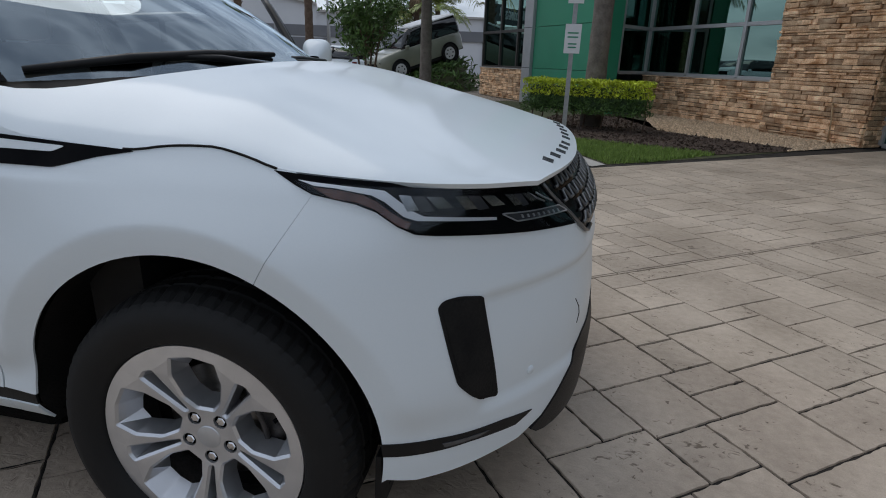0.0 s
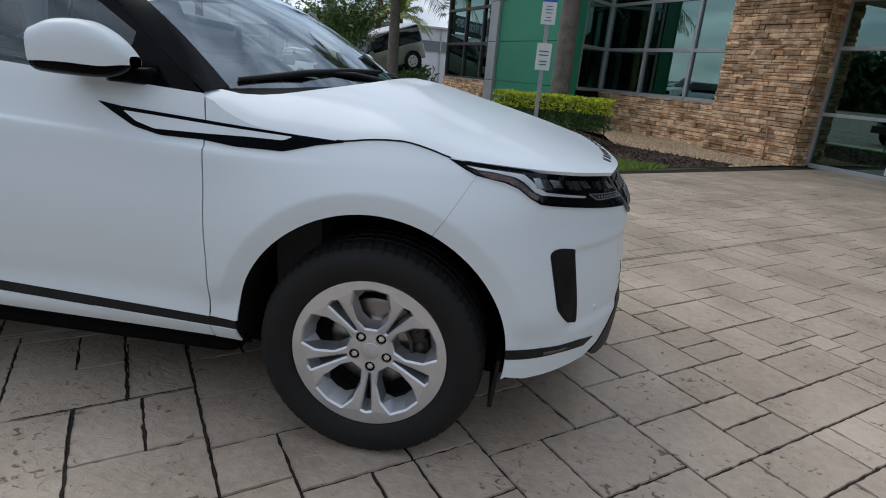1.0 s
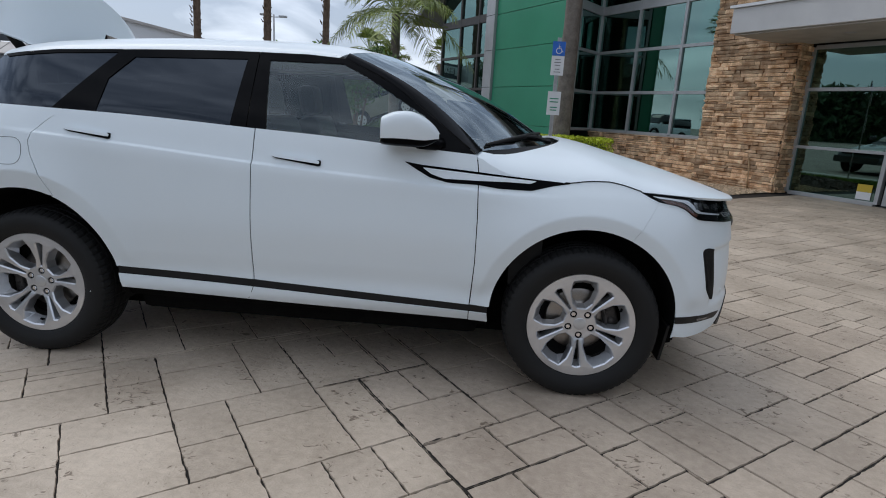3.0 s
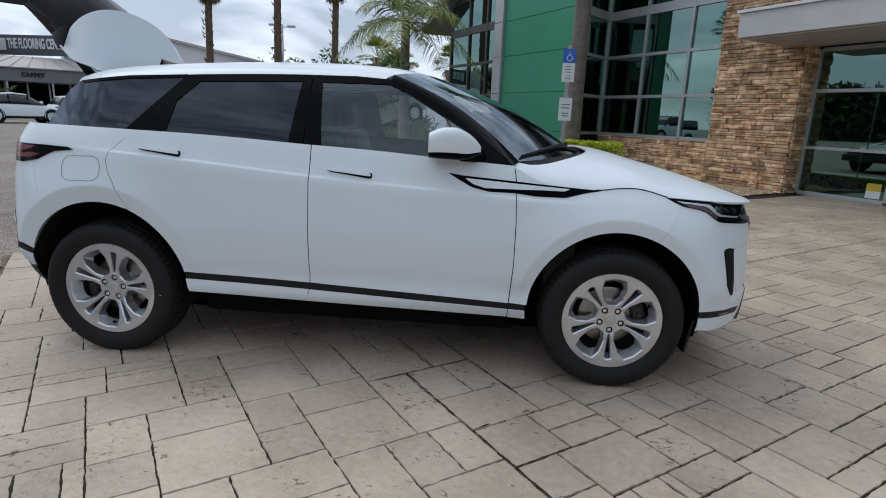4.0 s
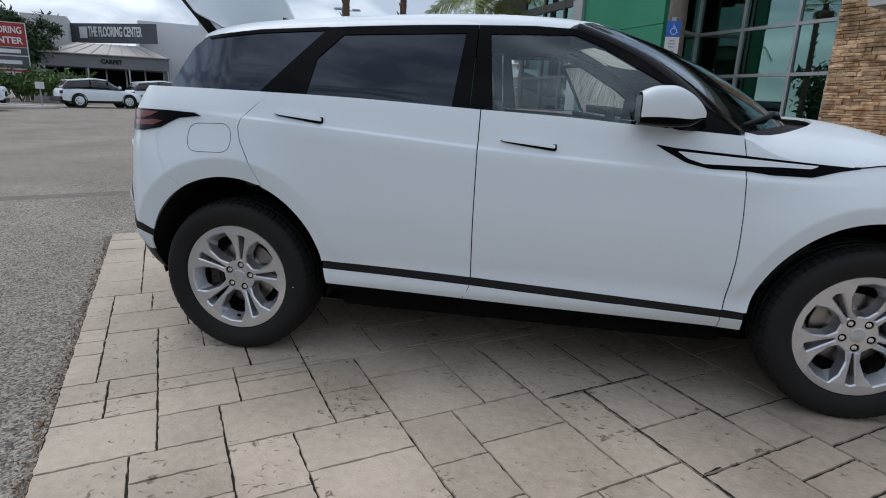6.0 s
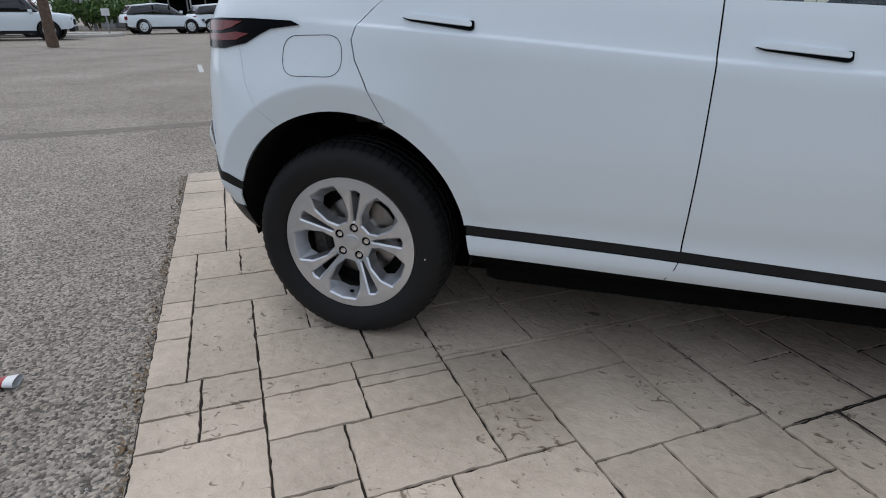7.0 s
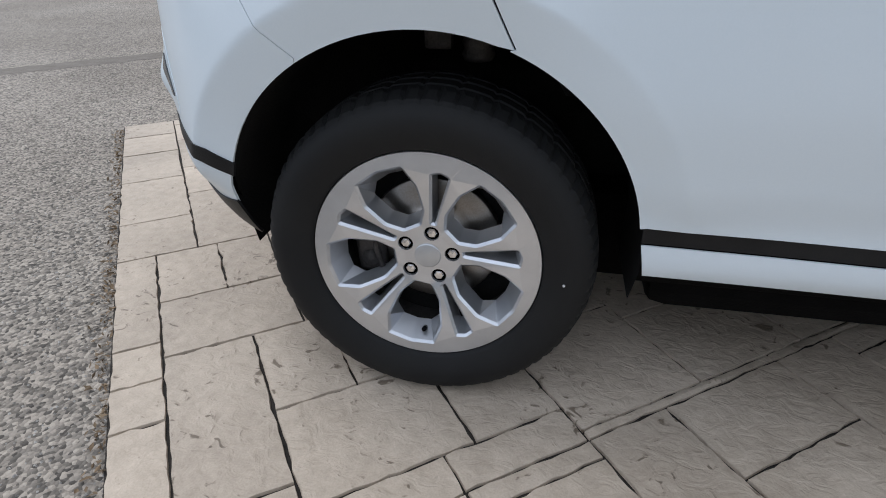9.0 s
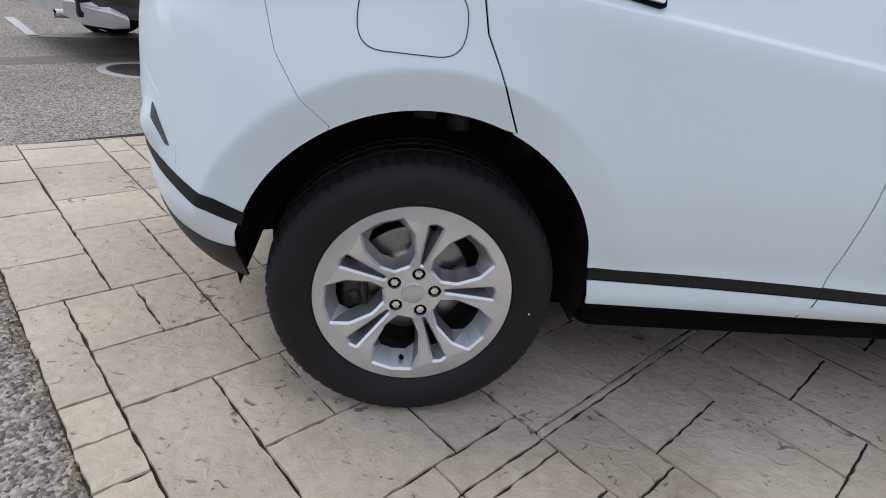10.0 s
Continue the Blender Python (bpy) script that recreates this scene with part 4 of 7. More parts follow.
# tail lamps
o = sidex([(-2.80, 1.099), (-2.83, 1.111), (-2.99, 1.117), (-3.14, 1.118), (-3.3, 1.115), (-3.36, 1.11), (-3.35, 1.03), (-3.25, 1.018), (-3.13, 1.022), (-3.02, 1.04), (-2.955, 1.07), (-2.915, 1.086)])
for lamp in both_sides("tail_lamp", patch(dense(o, 0.02), on(0.006), 0.02, 0.01), M_GLOSS_BLACK, car, "dark tail lamp with red lens"):
    k = 1 if lamp.data.vertices[0].co.y < 0 else -1
    for pts in ([(-3.03, 1.108), (-3.14, 1.11), (-3.33, 1.107), (-3.33, 1.075), (-3.14, 1.078), (-3.08, 1.09)], [(-3.0, 1.07), (-3.06, 1.075), (-3.14, 1.068), (-3.32, 1.064), (-3.32, 1.045), (-3.14, 1.046), (-3.06, 1.05)]):
        bm = patch(dense(sidex(pts), 0.02), on(0.009), 0.02, 0.003)
        part("red_lens", bm if k > 0 else mirrored(bm), M_LAMP_RED, lamp, "red lens", True)

# fuel flap line, on the right side only
o = rounded([(-2.86, 0.945), (-2.86, 1.066), (-2.645, 1.072), (-2.645, 0.948)], 0.058, 7)
loop = [side(u, z, 0.0004) for u, z in dense(sidex(o), 0.02)]
part("fuel_flap_gap", tube(bmesh.new(), loop + loop[:1], 0.0011, 5, False), M_TRIM, car, "thin dark fuel flap gap")

# door handles
for x0, z0, x1, z1 in ((-2.452, 1.119, -2.24, 1.099), (-1.473, 1.053, -1.252, 1.034)):
    up, dn = 0.016, 0.011
    o = rounded([(x0, z0 + up * 0.3), (x0 + 0.02, z0 + up), (x1 - 0.01, z1 + up), (x1, z1 + up * 0.8), (x1, z1), (x0 + 0.02, z0)], 0.006, 3)
    hp = both_sides("door_handle", patch(dense(sidex(o), 0.02), on(0.012), 0.03, 0.014), M_WHITE, car)
    if x0 > -2:
        hp[1].matrix_local = SWING
    o = rounded([(x0 - 0.004, z0 + 0.004), (x0 + 0.02, z0 + 0.001), (x1 - 0.014, z1 + 0.001), (x1 - 0.012, z1 + up), (x1 + 0.006, z1 + up), (x1 + 0.007, z1 - dn * 0.6), (x1 - 0.004, z1 - dn), (x0 + 0.02, z0 - dn * 0.5)], 0.004, 2)
    hp = both_sides("handle_underside", patch(dense(sidex(o), 0.02), on(0.006), 0.03, 0.008), M_GLOSS_BLACK, car, "black handle underside")
    if x0 > -2:
        hp[1].matrix_local = SWING

# door mirrors: white cap over a black shell
def mirror_section(x):
    t = (x + 0.955) / 0.245
    top = hermite([(0, 1.262), (0.2, 1.283), (0.45, 1.288), (0.7, 1.268), (0.9, 1.232), (1, 1.2)], t)
    bot = hermite([(0, 1.142), (0.3, 1.138), (0.75, 1.142), (1, 1.172)], t)
    yo = hermite([(0, 1.03), (0.5, 1.022), (0.85, 0.982), (1, 0.95)], t)
    yi = hermite([(0, 0.875), (0.5, 0.875), (1, 0.9)], t)
    return top, bot, yo, yi


def mirror_skin(lo, hi, out=0.0):
    rows = []
    for i in range(17):
        x = -0.955 + 0.245 * i / 16
        top, bot, yo, yi = mirror_section(x)
        cy, cz, ry, rz = -(yo + yi) / 2, (top + bot) / 2, (yo - yi) / 2 + out, (top - bot) / 2 + out
        row = []
        for j in range(21):
            a = radians(lo + (hi - lo) * j / 20)
            c, s = math.cos(a), math.sin(a)
            row.append(Vector((x, cy + ry * math.copysign(abs(c) ** 0.6, c), cz + rz * math.copysign(abs(s) ** 0.6, s))))
        rows.append(row)
    return grid(bmesh.new(), rows)


for sgn in (1, -1):
    mr = new("door_mirror")
    mr.parent = car
    mr["label"] = "white and black door mirror"
    if sgn < 0:
        mr.matrix_local = SWING
    for nm, lo, hi, m, out in (("mirror_cap", -18, 198, M_WHITE, 0.002), ("mirror_shell", 0, 360, M_GLOSS_BLACK, 0.0)):
        bm = mirror_skin(lo, hi, out)
        if nm == "mirror_shell":
            bmesh.ops.holes_fill(bm, edges=[e for e in bm.edges if len(e.link_faces) == 1])
        bmesh.ops.recalc_face_normals(bm, faces=bm.faces[:])
        if sgn < 0:
            bm = mirrored(bm)
        part(nm, bm, m, mr, "", True)
    bm = bmesh.new()
    tube(bm, [(-0.8, -0.92, 1.158), (-0.77, -0.88, 1.15), (-0.73, -0.86, 1.147), (-0.70, -0.84, 1.15)], [0.03, 0.026, 0.026, 0.03], 12)
    part("mirror_arm", bm if sgn > 0 else mirrored(bm), M_GLOSS_BLACK, mr, "", True)
    bm = boxed(-0.9575, -0.9555, -1.018, -0.888, 1.155, 1.25, bevel=0.0005)
    part("mirror_glass", bm if sgn > 0 else mirrored(bm), M_CHROME, mr, "mirror glass")

# wipers
for pts in ([(-0.5, -0.73, 1.155), (-0.36, -0.55, 1.185), (-0.27, -0.35, 1.2), (-0.2, -0.1, 1.205)], [(-0.33, -0.45, 1.17), (-0.25, -0.2, 1.185), (-0.2, 0.1, 1.19), (-0.24, 0.4, 1.185)]):
    w = part("wiper_blade", tube(bmesh.new(), pts, [0.008, 0.013, 0.013, 0.008], 8), M_TRIM, car, "black wiper blade", True)
    arm = [Vector(pts[1]).lerp(Vector(pts[2]), 0.5), Vector(pts[2]) + Vector((0.03, 0.02, -0.01)), Vector(pts[3]) + Vector((0.06, 0.0, -0.045))]
    part("wiper_arm", tube(bmesh.new(), arm, [0.007, 0.01, 0.014], 8), M_TRIM, w, "", True)

# roof fin
bm = bmesh.new()
grid(bm, [[Vector((-2.84, s * 0.028, 1.575)), Vector((-2.75, s * 0.026, 1.585)), Vector((-2.65, s * 0.006, 1.588))] for s in (1,)] + [[Vector((-2.835, 0, 1.632)), Vector((-2.76, 0, 1.612)), Vector((-2.645, 0, 1.587))]] + [[Vector((-2.84, -0.028, 1.575)), Vector((-2.75, -0.026, 1.585)), Vector((-2.65, -0.006, 1.588))]])
part("roof_fin", thicken(bm, 0.004), M_GLOSS_BLACK, car, "black aerial fin", True)

# raised tailgate: spoiler upright, window and lower panel running back
gate = new("tailgate")
gate.parent = car
gate["label"] = "raised white tailgate with dark window"


rows = []
for i in range(21):
    h = i / 20
    row = []
    for j in range(41):
        v = math.sin(math.pi / 2 * (-1 + 2 * j / 40))
        top = 1.545 + 0.362 * (1 - abs(v) ** 2.2) ** 0.55
        low = 1.5 + 0.02 * abs(v)
        wid = 0.5 + 0.15 * smooth(0.0, 0.45, h)
        top = max(top, 1.635)
        z = low + (top - low) * h
        row.append(Vector((-2.95 - 0.095 * h + 0.02 * v * v, v * wid, z)))
    rows.append(row)
part("spoiler", thicken(grid(bmesh.new(), rows), 0.006), M_WHITE, gate, "white roof spoiler standing upright", True)
GATE = [(-3.04, 1.68, 0.53), (-3.18, 1.785, 0.5), (-3.32, 1.886, 0.47), (-3.55, 2.03, 0.47), (-3.8, 2.13, 0.5), (-4.0, 2.16, 0.5)]


def gate_rows(k0, k1, lift=0.0):
    """Rows over the raised gate between two of its stations, crowned across."""
    return [[Vector((x, v * w, z + lift + 0.2 * (1 - v * v))) for v in [k / 10 - 1 for k in range(21)]] for x, z, w in GATE[k0:k1]]


part("tailgate_window", thicken(grid(bmesh.new(), gate_rows(0, 3)), 0.01), M_GLOSS_BLACK, gate, "dark tailgate window", True)
part("tailgate_panel", thicken(grid(bmesh.new(), gate_rows(2, 6, 0.004)), 0.03), M_WHITE, gate, "", True)
LINE = [(-3.1, 1.655), (-3.22, 1.76), (-3.36, 1.862), (-3.6, 1.885), (-3.85, 1.92), (-4.0, 2.0)]
part("tailgate_lining", grid(bmesh.new(), [[Vector((x, -0.47, z + 0.06)), Vector((x, -0.44, z)), Vector((x, 0, z + 0.06)), Vector((x, 0.44, z)), Vector((x, 0.47, z + 0.06))] for x, z in LINE]), M_INTERIOR, gate, "black inner lining", True)
for sgn in (1, -1):
    path = [(-3.0, -0.445 * sgn, 1.485), (-3.15, -0.415 * sgn, 1.638), (-3.3, -0.385 * sgn, 1.79), (-3.42, -0.37 * sgn, 1.9)]
    part("gas_strut", tube(bmesh.new(), path, [0.024, 0.024, 0.028, 0.026], 10), M_TRIM, gate, "black gas strut", True)
    edge = [[Vector((x, -w * sgn, z)), Vector((x2, -0.47 * sgn, z2))] for (x, z, w), (x2, z2) in zip(GATE, LINE)]
    part("gate_edge", grid(bmesh.new(), edge), M_TRIM, gate, "black gate edge")
    if sgn < 0:
        continue
    flank = [[Vector((-3.02, -0.64, 1.62)), Vector((-2.98, -0.61, 1.75))], [Vector((-3.05, -0.63, 1.62)), Vector((-3.05, -0.6, 1.735))], [Vector((-3.075, -0.61, 1.63)), Vector((-3.13, -0.57, 1.7))]]
    part("gate_flank", thicken(grid(bmesh.new(), flank), 0.004), M_GLOSS_BLACK, gate, "gloss black flank", True)

# springs seen in the rear wheel wells
for sgn in (1, -1):
    bm = bmesh.new()
    lathe(bm, [(0.001, 0.0), (0.03, 0.0), (0.036, 0.012), (0.03, 0.024), (0.036, 0.036), (0.03, 0.048), (0.036, 0.06), (0.03, 0.072), (0.02, 0.1)], 20, "z")
    bm.transform(Matrix.Translation((-2.6, -0.72 * sgn, 0.745)))
    part("bump_stop", bm, M_CAST, car, "ribbed black rubber bump stop", True)
    bm = boxed(-2.715, -2.655, -0.72 * sgn - 0.015, -0.72 * sgn + 0.015, 0.765, 0.83, bevel=0.01)
    part("suspension_bracket", bm, M_CAST, car, "dark steel bracket")

# cabin
bm = boxed(-3.2, 0.1, -0.49, 0.49, 0.4, 0.56)
for sg in (1, -1):
    box(bm, -2.2, -0.5, min(sg * 0.49, sg * 0.78), max(sg * 0.49, sg * 0.78), 0.4, 0.56)
part("cabin_floor", bm, M_INTERIOR, car)
part("bulkhead", boxed(-0.35, -0.2, -0.8, 0.8, 0.5, 1.05), M_INTERIOR, car)
bm = bmesh.new()
grid(bm, [[Vector((x, y, z - 0.03 * (abs(y) / 0.75) ** 2)) for y in [k * 0.15 - 0.75 for k in range(11)]] for x, z in [(-0.15, 1.09), (-0.35, 1.1), (-0.6, 1.09), (-0.75, 1.05), (-0.8, 0.95), (-0.75, 0.7)]])
part("dashboard", thicken(bm, 0.02), M_INTERIOR, car, "dark dashboard", True)
part("headliner", grid(bmesh.new(), [[roof_pt(-2.86 + 1.66 * i / 8, -0.94 + 1.88 * j / 12) - Vector((0, 0, 0.035)) for j in range(13)] for i in range(9)]), M_INTERIOR, car, "", True)


def seat(x, y, wide, tall):
    s = new("seat")
    s.parent = car
    s["label"] = "dark leather seat"
    bm = boxed(-0.26, 0.26, -wide, wide, 0.0, 0.16, bevel=0.05)
    bm.transform(Matrix.Translation((x + 0.1, y, 0.56)))
    part("cushion", bm, M_SEAT, s, "", True)
    bm = boxed(-0.07, 0.07, -wide, wide, 0.0, tall, bevel=0.06)
    bm.transform(Matrix.Translation((x - 0.2, y, 0.64)) @ Matrix.Rotation(radians(-16), 4, "Y"))
    part("backrest", bm, M_SEAT, s, "", True)
    for oy in ((0,) if wide < 0.4 else (-0.36, 0.36)):
        bm = boxed(-0.05, 0.05, -0.13, 0.13, 0.0, 0.19, bevel=0.045)
        bm.transform(Matrix.Translation((x - 0.2 - tall * 0.29, y + oy, 0.64 + tall * 0.98)) @ Matrix.Rotation(radians(-10), 4, "Y"))
        part("headrest", bm, M_SEAT, s, "", True)


seat(-1.3, -0.38, 0.25, 0.6)
seat(-1.3, 0.38, 0.25, 0.6)
seat(-2.15, 0, 0.62, 0.56)
bm = bmesh.new()
tube(bm, [(0.0, 0.185 * math.cos(a), 0.185 * math.sin(a)) for a in [2 * math.pi * k / 28 for k in range(29)]], 0.016, 8, False)
tube(bm, [(0, -0.18, 0), (0.03, 0, 0), (0, 0.18, 0)], 0.018, 8)
tube(bm, [(0.03, 0, 0), (0, 0, -0.18)], 0.018, 8)
bm.transform(Matrix.Translation((-0.86, 0.38, 1.02)) @ Matrix.Rotation(radians(-25), 4, "Y"))
part("steering_wheel", bm, M_INTERIOR, car, "black steering wheel", True)
M_PAPER = mat("white_paper", (0.7, 0.7, 0.68), (0.76, 0.76, 0.74), 8, 0.7)
M_INK = mat("printed_bars", (0.08, 0.08, 0.09), (0.12, 0.12, 0.13), 8, 0.7)
sheet = part("window_sheet", patch([(-1.862, 1.196), (-1.862, 1.262), (-1.712, 1.256), (-1.708, 1.19)], lambda x, z: house(x, z, -0.008), 0.06, 0.001), M_PAPER, car, "white printed sheet inside the window")
for j in range(3):
    x0 = -1.842 + 0.048 * j
    part("printed_bar", patch([(x0, 1.206), (x0, 1.219), (x0 + 0.036, 1.218), (x0 + 0.036, 1.205)], lambda x, z: house(x, z, -0.006), 0.06, 0.0005), M_INK, sheet)


# ---- wheels ----
def spoke_face():
    """The rim's face: a disc with five wide windows and five slim slots, cut through and dished."""
    bm = bmesh.new()
    edges, middle = [], {}

    def ring(pts, mid=None):
        middle.update({(round(x, 4), round(z, 4)): mid for x, z in pts})
        vs = [bm.verts.new((x, 0, z)) for x, z in pts]
        edges.extend(bm.edges.new((vs[k], vs[(k + 1) % len(vs)])) for k in range(len(vs)))

    ring([(0.2505 * math.cos(2 * math.pi * k / 96), 0.2505 * math.sin(2 * math.pi * k / 96)) for k in range(96)])
    win = rounded([(0.072, 0.022), (0.105, 0.05), (0.165, 0.066), (0.217, 0.057), (0.227, 0.0), (0.217, -0.057), (0.165, -0.066), (0.105, -0.05), (0.072, -0.022)], 0.006, 3)
    slot = rounded([(0.078, 0.008), (0.206, 0.023), (0.214, 0.0), (0.206, -0.023), (0.078, -0.008)], 0.006, 3)
    for k in range(5):
        for a, shape in ((90 + 36 + 72 * k, win), (90 + 72 * k, slot)):
            c, s = math.cos(radians(a)), math.sin(radians(a))
            ring([(x * c - y * s, x * s + y * c) for x, y in shape], (Vector((0.155 * c, 0, 0.155 * s)), 0.1 if shape is win else 0.1))
    for k in range(5):
        a = radians(90 + 72 * k)
        ring([(0.056 * math.cos(a) + 0.0172 * math.cos(2 * math.pi * j / 16), 0.056 * math.sin(a) + 0.0172 * math.sin(2 * math.pi * j / 16)) for j in range(16)])
    bmesh.ops.triangle_fill(bm, use_beauty=True, use_dissolve=False, edges=edges)
    for f in bm.faces:
        if f.normal.y > 0:
            f.normal_flip()

    def dish(r):
        return hermite([(0.0, 0.034), (0.065, 0.034), (0.09, 0.027), (0.16, 0.011), (0.222, 0.003), (0.25, 0.005)], r)

    for v in bm.verts:
        v.co.y = dish(math.hypot(v.co.x, v.co.z))
    holes = [e for e in bm.edges if len(e.link_faces) == 1]
    front = {}
    for e in holes:
        f = e.link_faces[0]
        lp = next(q for q in f.loops if q.edge == e)
        a, b = lp.vert, lp.link_loop_next.vert
        if math.hypot(a.co.x, a.co.z) > 0.245:
            continue
        edge = Vector((b.co.x - a.co.x, 0, b.co.z - a.co.z)).normalized()
        inw = Vector((edge.z, 0, -edge.x))
        if inw.dot(f.calc_center_median() - a.co) > 0:
            inw = -inw
        inw *= 0.0055 if middle.get((round(a.co.x, 4), round(a.co.z, 4))) else 0.0008
        cx = [bm.verts.new(p) for p in (b.co, a.co, a.co + inw + Vector((0, 0.006, 0)), b.co + inw + Vector((0, 0.006, 0)))]
        bm.faces.new(cx)
        # walls that run back, leaning towards the middle of the hole
        hole = middle.get((round(a.co.x, 4), round(a.co.z, 4)))
        if not hole:
            continue
        mid, pull = hole

        def back(p):
            q = Vector((p.x, 0, p.z)).lerp(mid, pull + 0.26 * smooth(0.185, 0.222, math.hypot(p.x, p.z)))
            return Vector((q.x, p.y + 0.052, q.z))

        bm.faces.new([bm.verts.new(p) for p in (cx[3].co, cx[2].co, back(cx[2].co), back(cx[3].co))])
    return bm


def wheel(at, turn, flip):
    """One wheel: tyre, rim, lug nuts, cap, brake disc and caliper; its outer face looks along -y."""
    w = new("wheel")
    w.parent = car
    w.matrix_local = Matrix.Translation(at) @ (Matrix.Rotation(math.pi, 4, "Z") if flip else Matrix.Identity(4))
    spin = Matrix.Rotation(radians(-turn), 4, "Y")
    # tyre: the side walls are turned, the tread has shoulder blocks
    bm = bmesh.new()
    prof = [(0.247, 0.03), (0.2525, 0.01), (0.256, 0.0), (0.262, -0.004), (0.285, -0.016), (0.315, -0.021), (0.338, -0.013), (0.349, -0.003), (0.355, 0.004), (0.361, 0.022), (0.366, 0.034), (0.368, 0.062), (0.3595, 0.064), (0.3595, 0.073), (0.3685, 0.075),
            (0.369, 0.108), (0.360, 0.110), (0.360, 0.121), (0.369, 0.123), (0.3685, 0.156), (0.3595, 0.158), (0.3595, 0.167), (0.368, 0.169), (0.366, 0.198), (0.355, 0.222), (0.315, 0.247), (0.262, 0.23), (0.243, 0.2)]
    n = 256
    rings = []
    for k in range(n):
        a = 2 * math.pi * k / n
        row = []
        for r, h in prof:
            if h < 0.06 and r > 0.345 and k % 4 == 0:
                r -= 0.003 if r < 0.36 else 0.006
            elif 0.06 < h < 0.17 and r > 0.362 and k % 8 == 1:
                r -= 0.004
            row.append(bm.verts.new((r * math.cos(a), h, r * math.sin(a))))
        rings.append(row)
    for k in range(n):
        a, b = rings[k], rings[(k + 1) % n]
        for j in range(len(prof) - 1):
            bm.faces.new((a[j], b[j], b[j + 1], a[j + 1]))
    # raised rings and lettering-like bars on the side wall
    tyre = part("tyre", bm, M_RUBBER, w, "black rubber tyre")
    for p in tyre.data.polygons:
        c = p.center
        p.use_smooth = math.hypot(c.x, c.z) < 0.345
    bm = lathe(bmesh.new(), [(0.2505, 0.005), (0.252, 0.008), (0.2515, 0.014), (0.244, 0.02), (0.24, 0.034)], 96)
    part("rim_lip", bm, M_ALLOY, w, "silver alloy rim lip", True)
    # barrel behind the lip is coloured dark to paint shade into the wheel
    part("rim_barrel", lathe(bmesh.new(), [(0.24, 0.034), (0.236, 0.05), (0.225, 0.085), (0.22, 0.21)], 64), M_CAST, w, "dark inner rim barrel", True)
    bm = spoke_face()
    bm.transform(spin)
    face = part("rim_spokes", bm, M_ALLOY, w, "silver alloy double spokes")
    bm = lathe(bmesh.new(), [(0.0001, 0.0305), (0.027, 0.031), (0.0295, 0.0325), (0.0305, 0.036)], 32)
    part("centre_cap", bm, M_SILVER, w, "", True)
    for k in range(5):
        a = radians(90 + turn + 72 * k)
        c = Vector((0.056 * math.cos(a), 0, 0.056 * math.sin(a)))
        bm = lathe(bmesh.new(), [(0.0172, 0.034), (0.0165, 0.052)], 20, at=c)
        lathe(bm, [(0.0165, 0.052), (0.0001, 0.052)], 20, at=c)
        part("lug_hole", bm, M_GLOSS_BLACK, w)
        bm = lathe(bmesh.new(), [(0.0115, 0.051), (0.0115, 0.037), (0.0095, 0.0345), (0.0001, 0.0335)], 6, at=c)
        part("lug_nut", bm, M_CHROME, w, "steel lug nut")
    a = radians(90 + turn + 180 + 7)
    bm = tube(bmesh.new(), [(0.208 * math.cos(a), 0.042, 0.208 * math.sin(a)), (0.196 * math.cos(a), 0.02, 0.196 * math.sin(a))], [0.0065, 0.0055], 10)
    part("valve", bm, M_GLOSS_BLACK, w, "black tyre valve", True)
    bm = lathe(bmesh.new(), [(0.04, 0.094), (0.07, 0.096), (0.076, 0.1), (0.08, 0.106), (0.1, 0.107), (0.152, 0.107), (0.155, 0.109), (0.155, 0.128), (0.08, 0.13)], 48)
    part("brake_disc", bm, M_DISC, w, "worn steel brake disc", True)
    part("backplate", lathe(bmesh.new(), [(0.0001, 0.135), (0.16, 0.137), (0.222, 0.14), (0.222, 0.2)], 40), M_LINER, w)
    bm = bmesh.new()
    s = 1 if at[0] > -1 else -1
    ca = radians(18) if s > 0 else radians(184)
    m = Matrix.Rotation(-ca, 4, "Y") @ Matrix.Translation((0.15, 0.1, 0))
    box(bm, -0.035, 0.035, -0.02, 0.05, -0.075, 0.075, bevel=0.014)
    tube(bm, [(0.0, -0.026, 0.035), (0.0, 0.02, 0.035)], 0.02, 12)
    tube(bm, [(0.0, -0.026, -0.035), (0.0, 0.02, -0.035)], 0.02, 12)
    tube(bm, [(-0.03, -0.028, 0.06), (-0.02, -0.034, 0.0), (-0.03, -0.028, -0.06)], 0.007, 8)
    bm.transform(m)
    part("brake_caliper", bm, M_CAST, w, "dark cast iron brake caliper", True)
    return w


wheel((0.0, -0.928, 0.357), 108, False)
rear = wheel((-2.681, -0.928, 0.357), -10, False)
part("paint_dot", lathe(bmesh.new(), [(0.0001, -0.0205), (0.0025, -0.0205), (0.003, -0.018)], 10, at=(0.298, 0, -0.012)), M_SIGN_WHITE, rear, "small white paint dot")
wheel((0.0, 0.915, 0.357), 20, True)
wheel((-2.681, 0.915, 0.357), 44, True)


# ---- ground ----
def sheet(pts, z, bm=None):
    bm = bm or bmesh.new()
    f = bm.faces.new([bm.verts.new((x, y, z)) for x, y in pts])
    bmesh.ops.triangulate(bm, faces=[f])
    return bm


bm = bmesh.new()
grid(bm, [[Vector((x, y, -0.016)) for x in (-600, -60, -20, 0, 20, 60, 600)] for y in (-600, -60, -20, 0, 20, 60, 600)])
ground = structure("ground", bm, M_ASPHALT, "worn grey asphalt drive reaching to the distance", "asphalt")

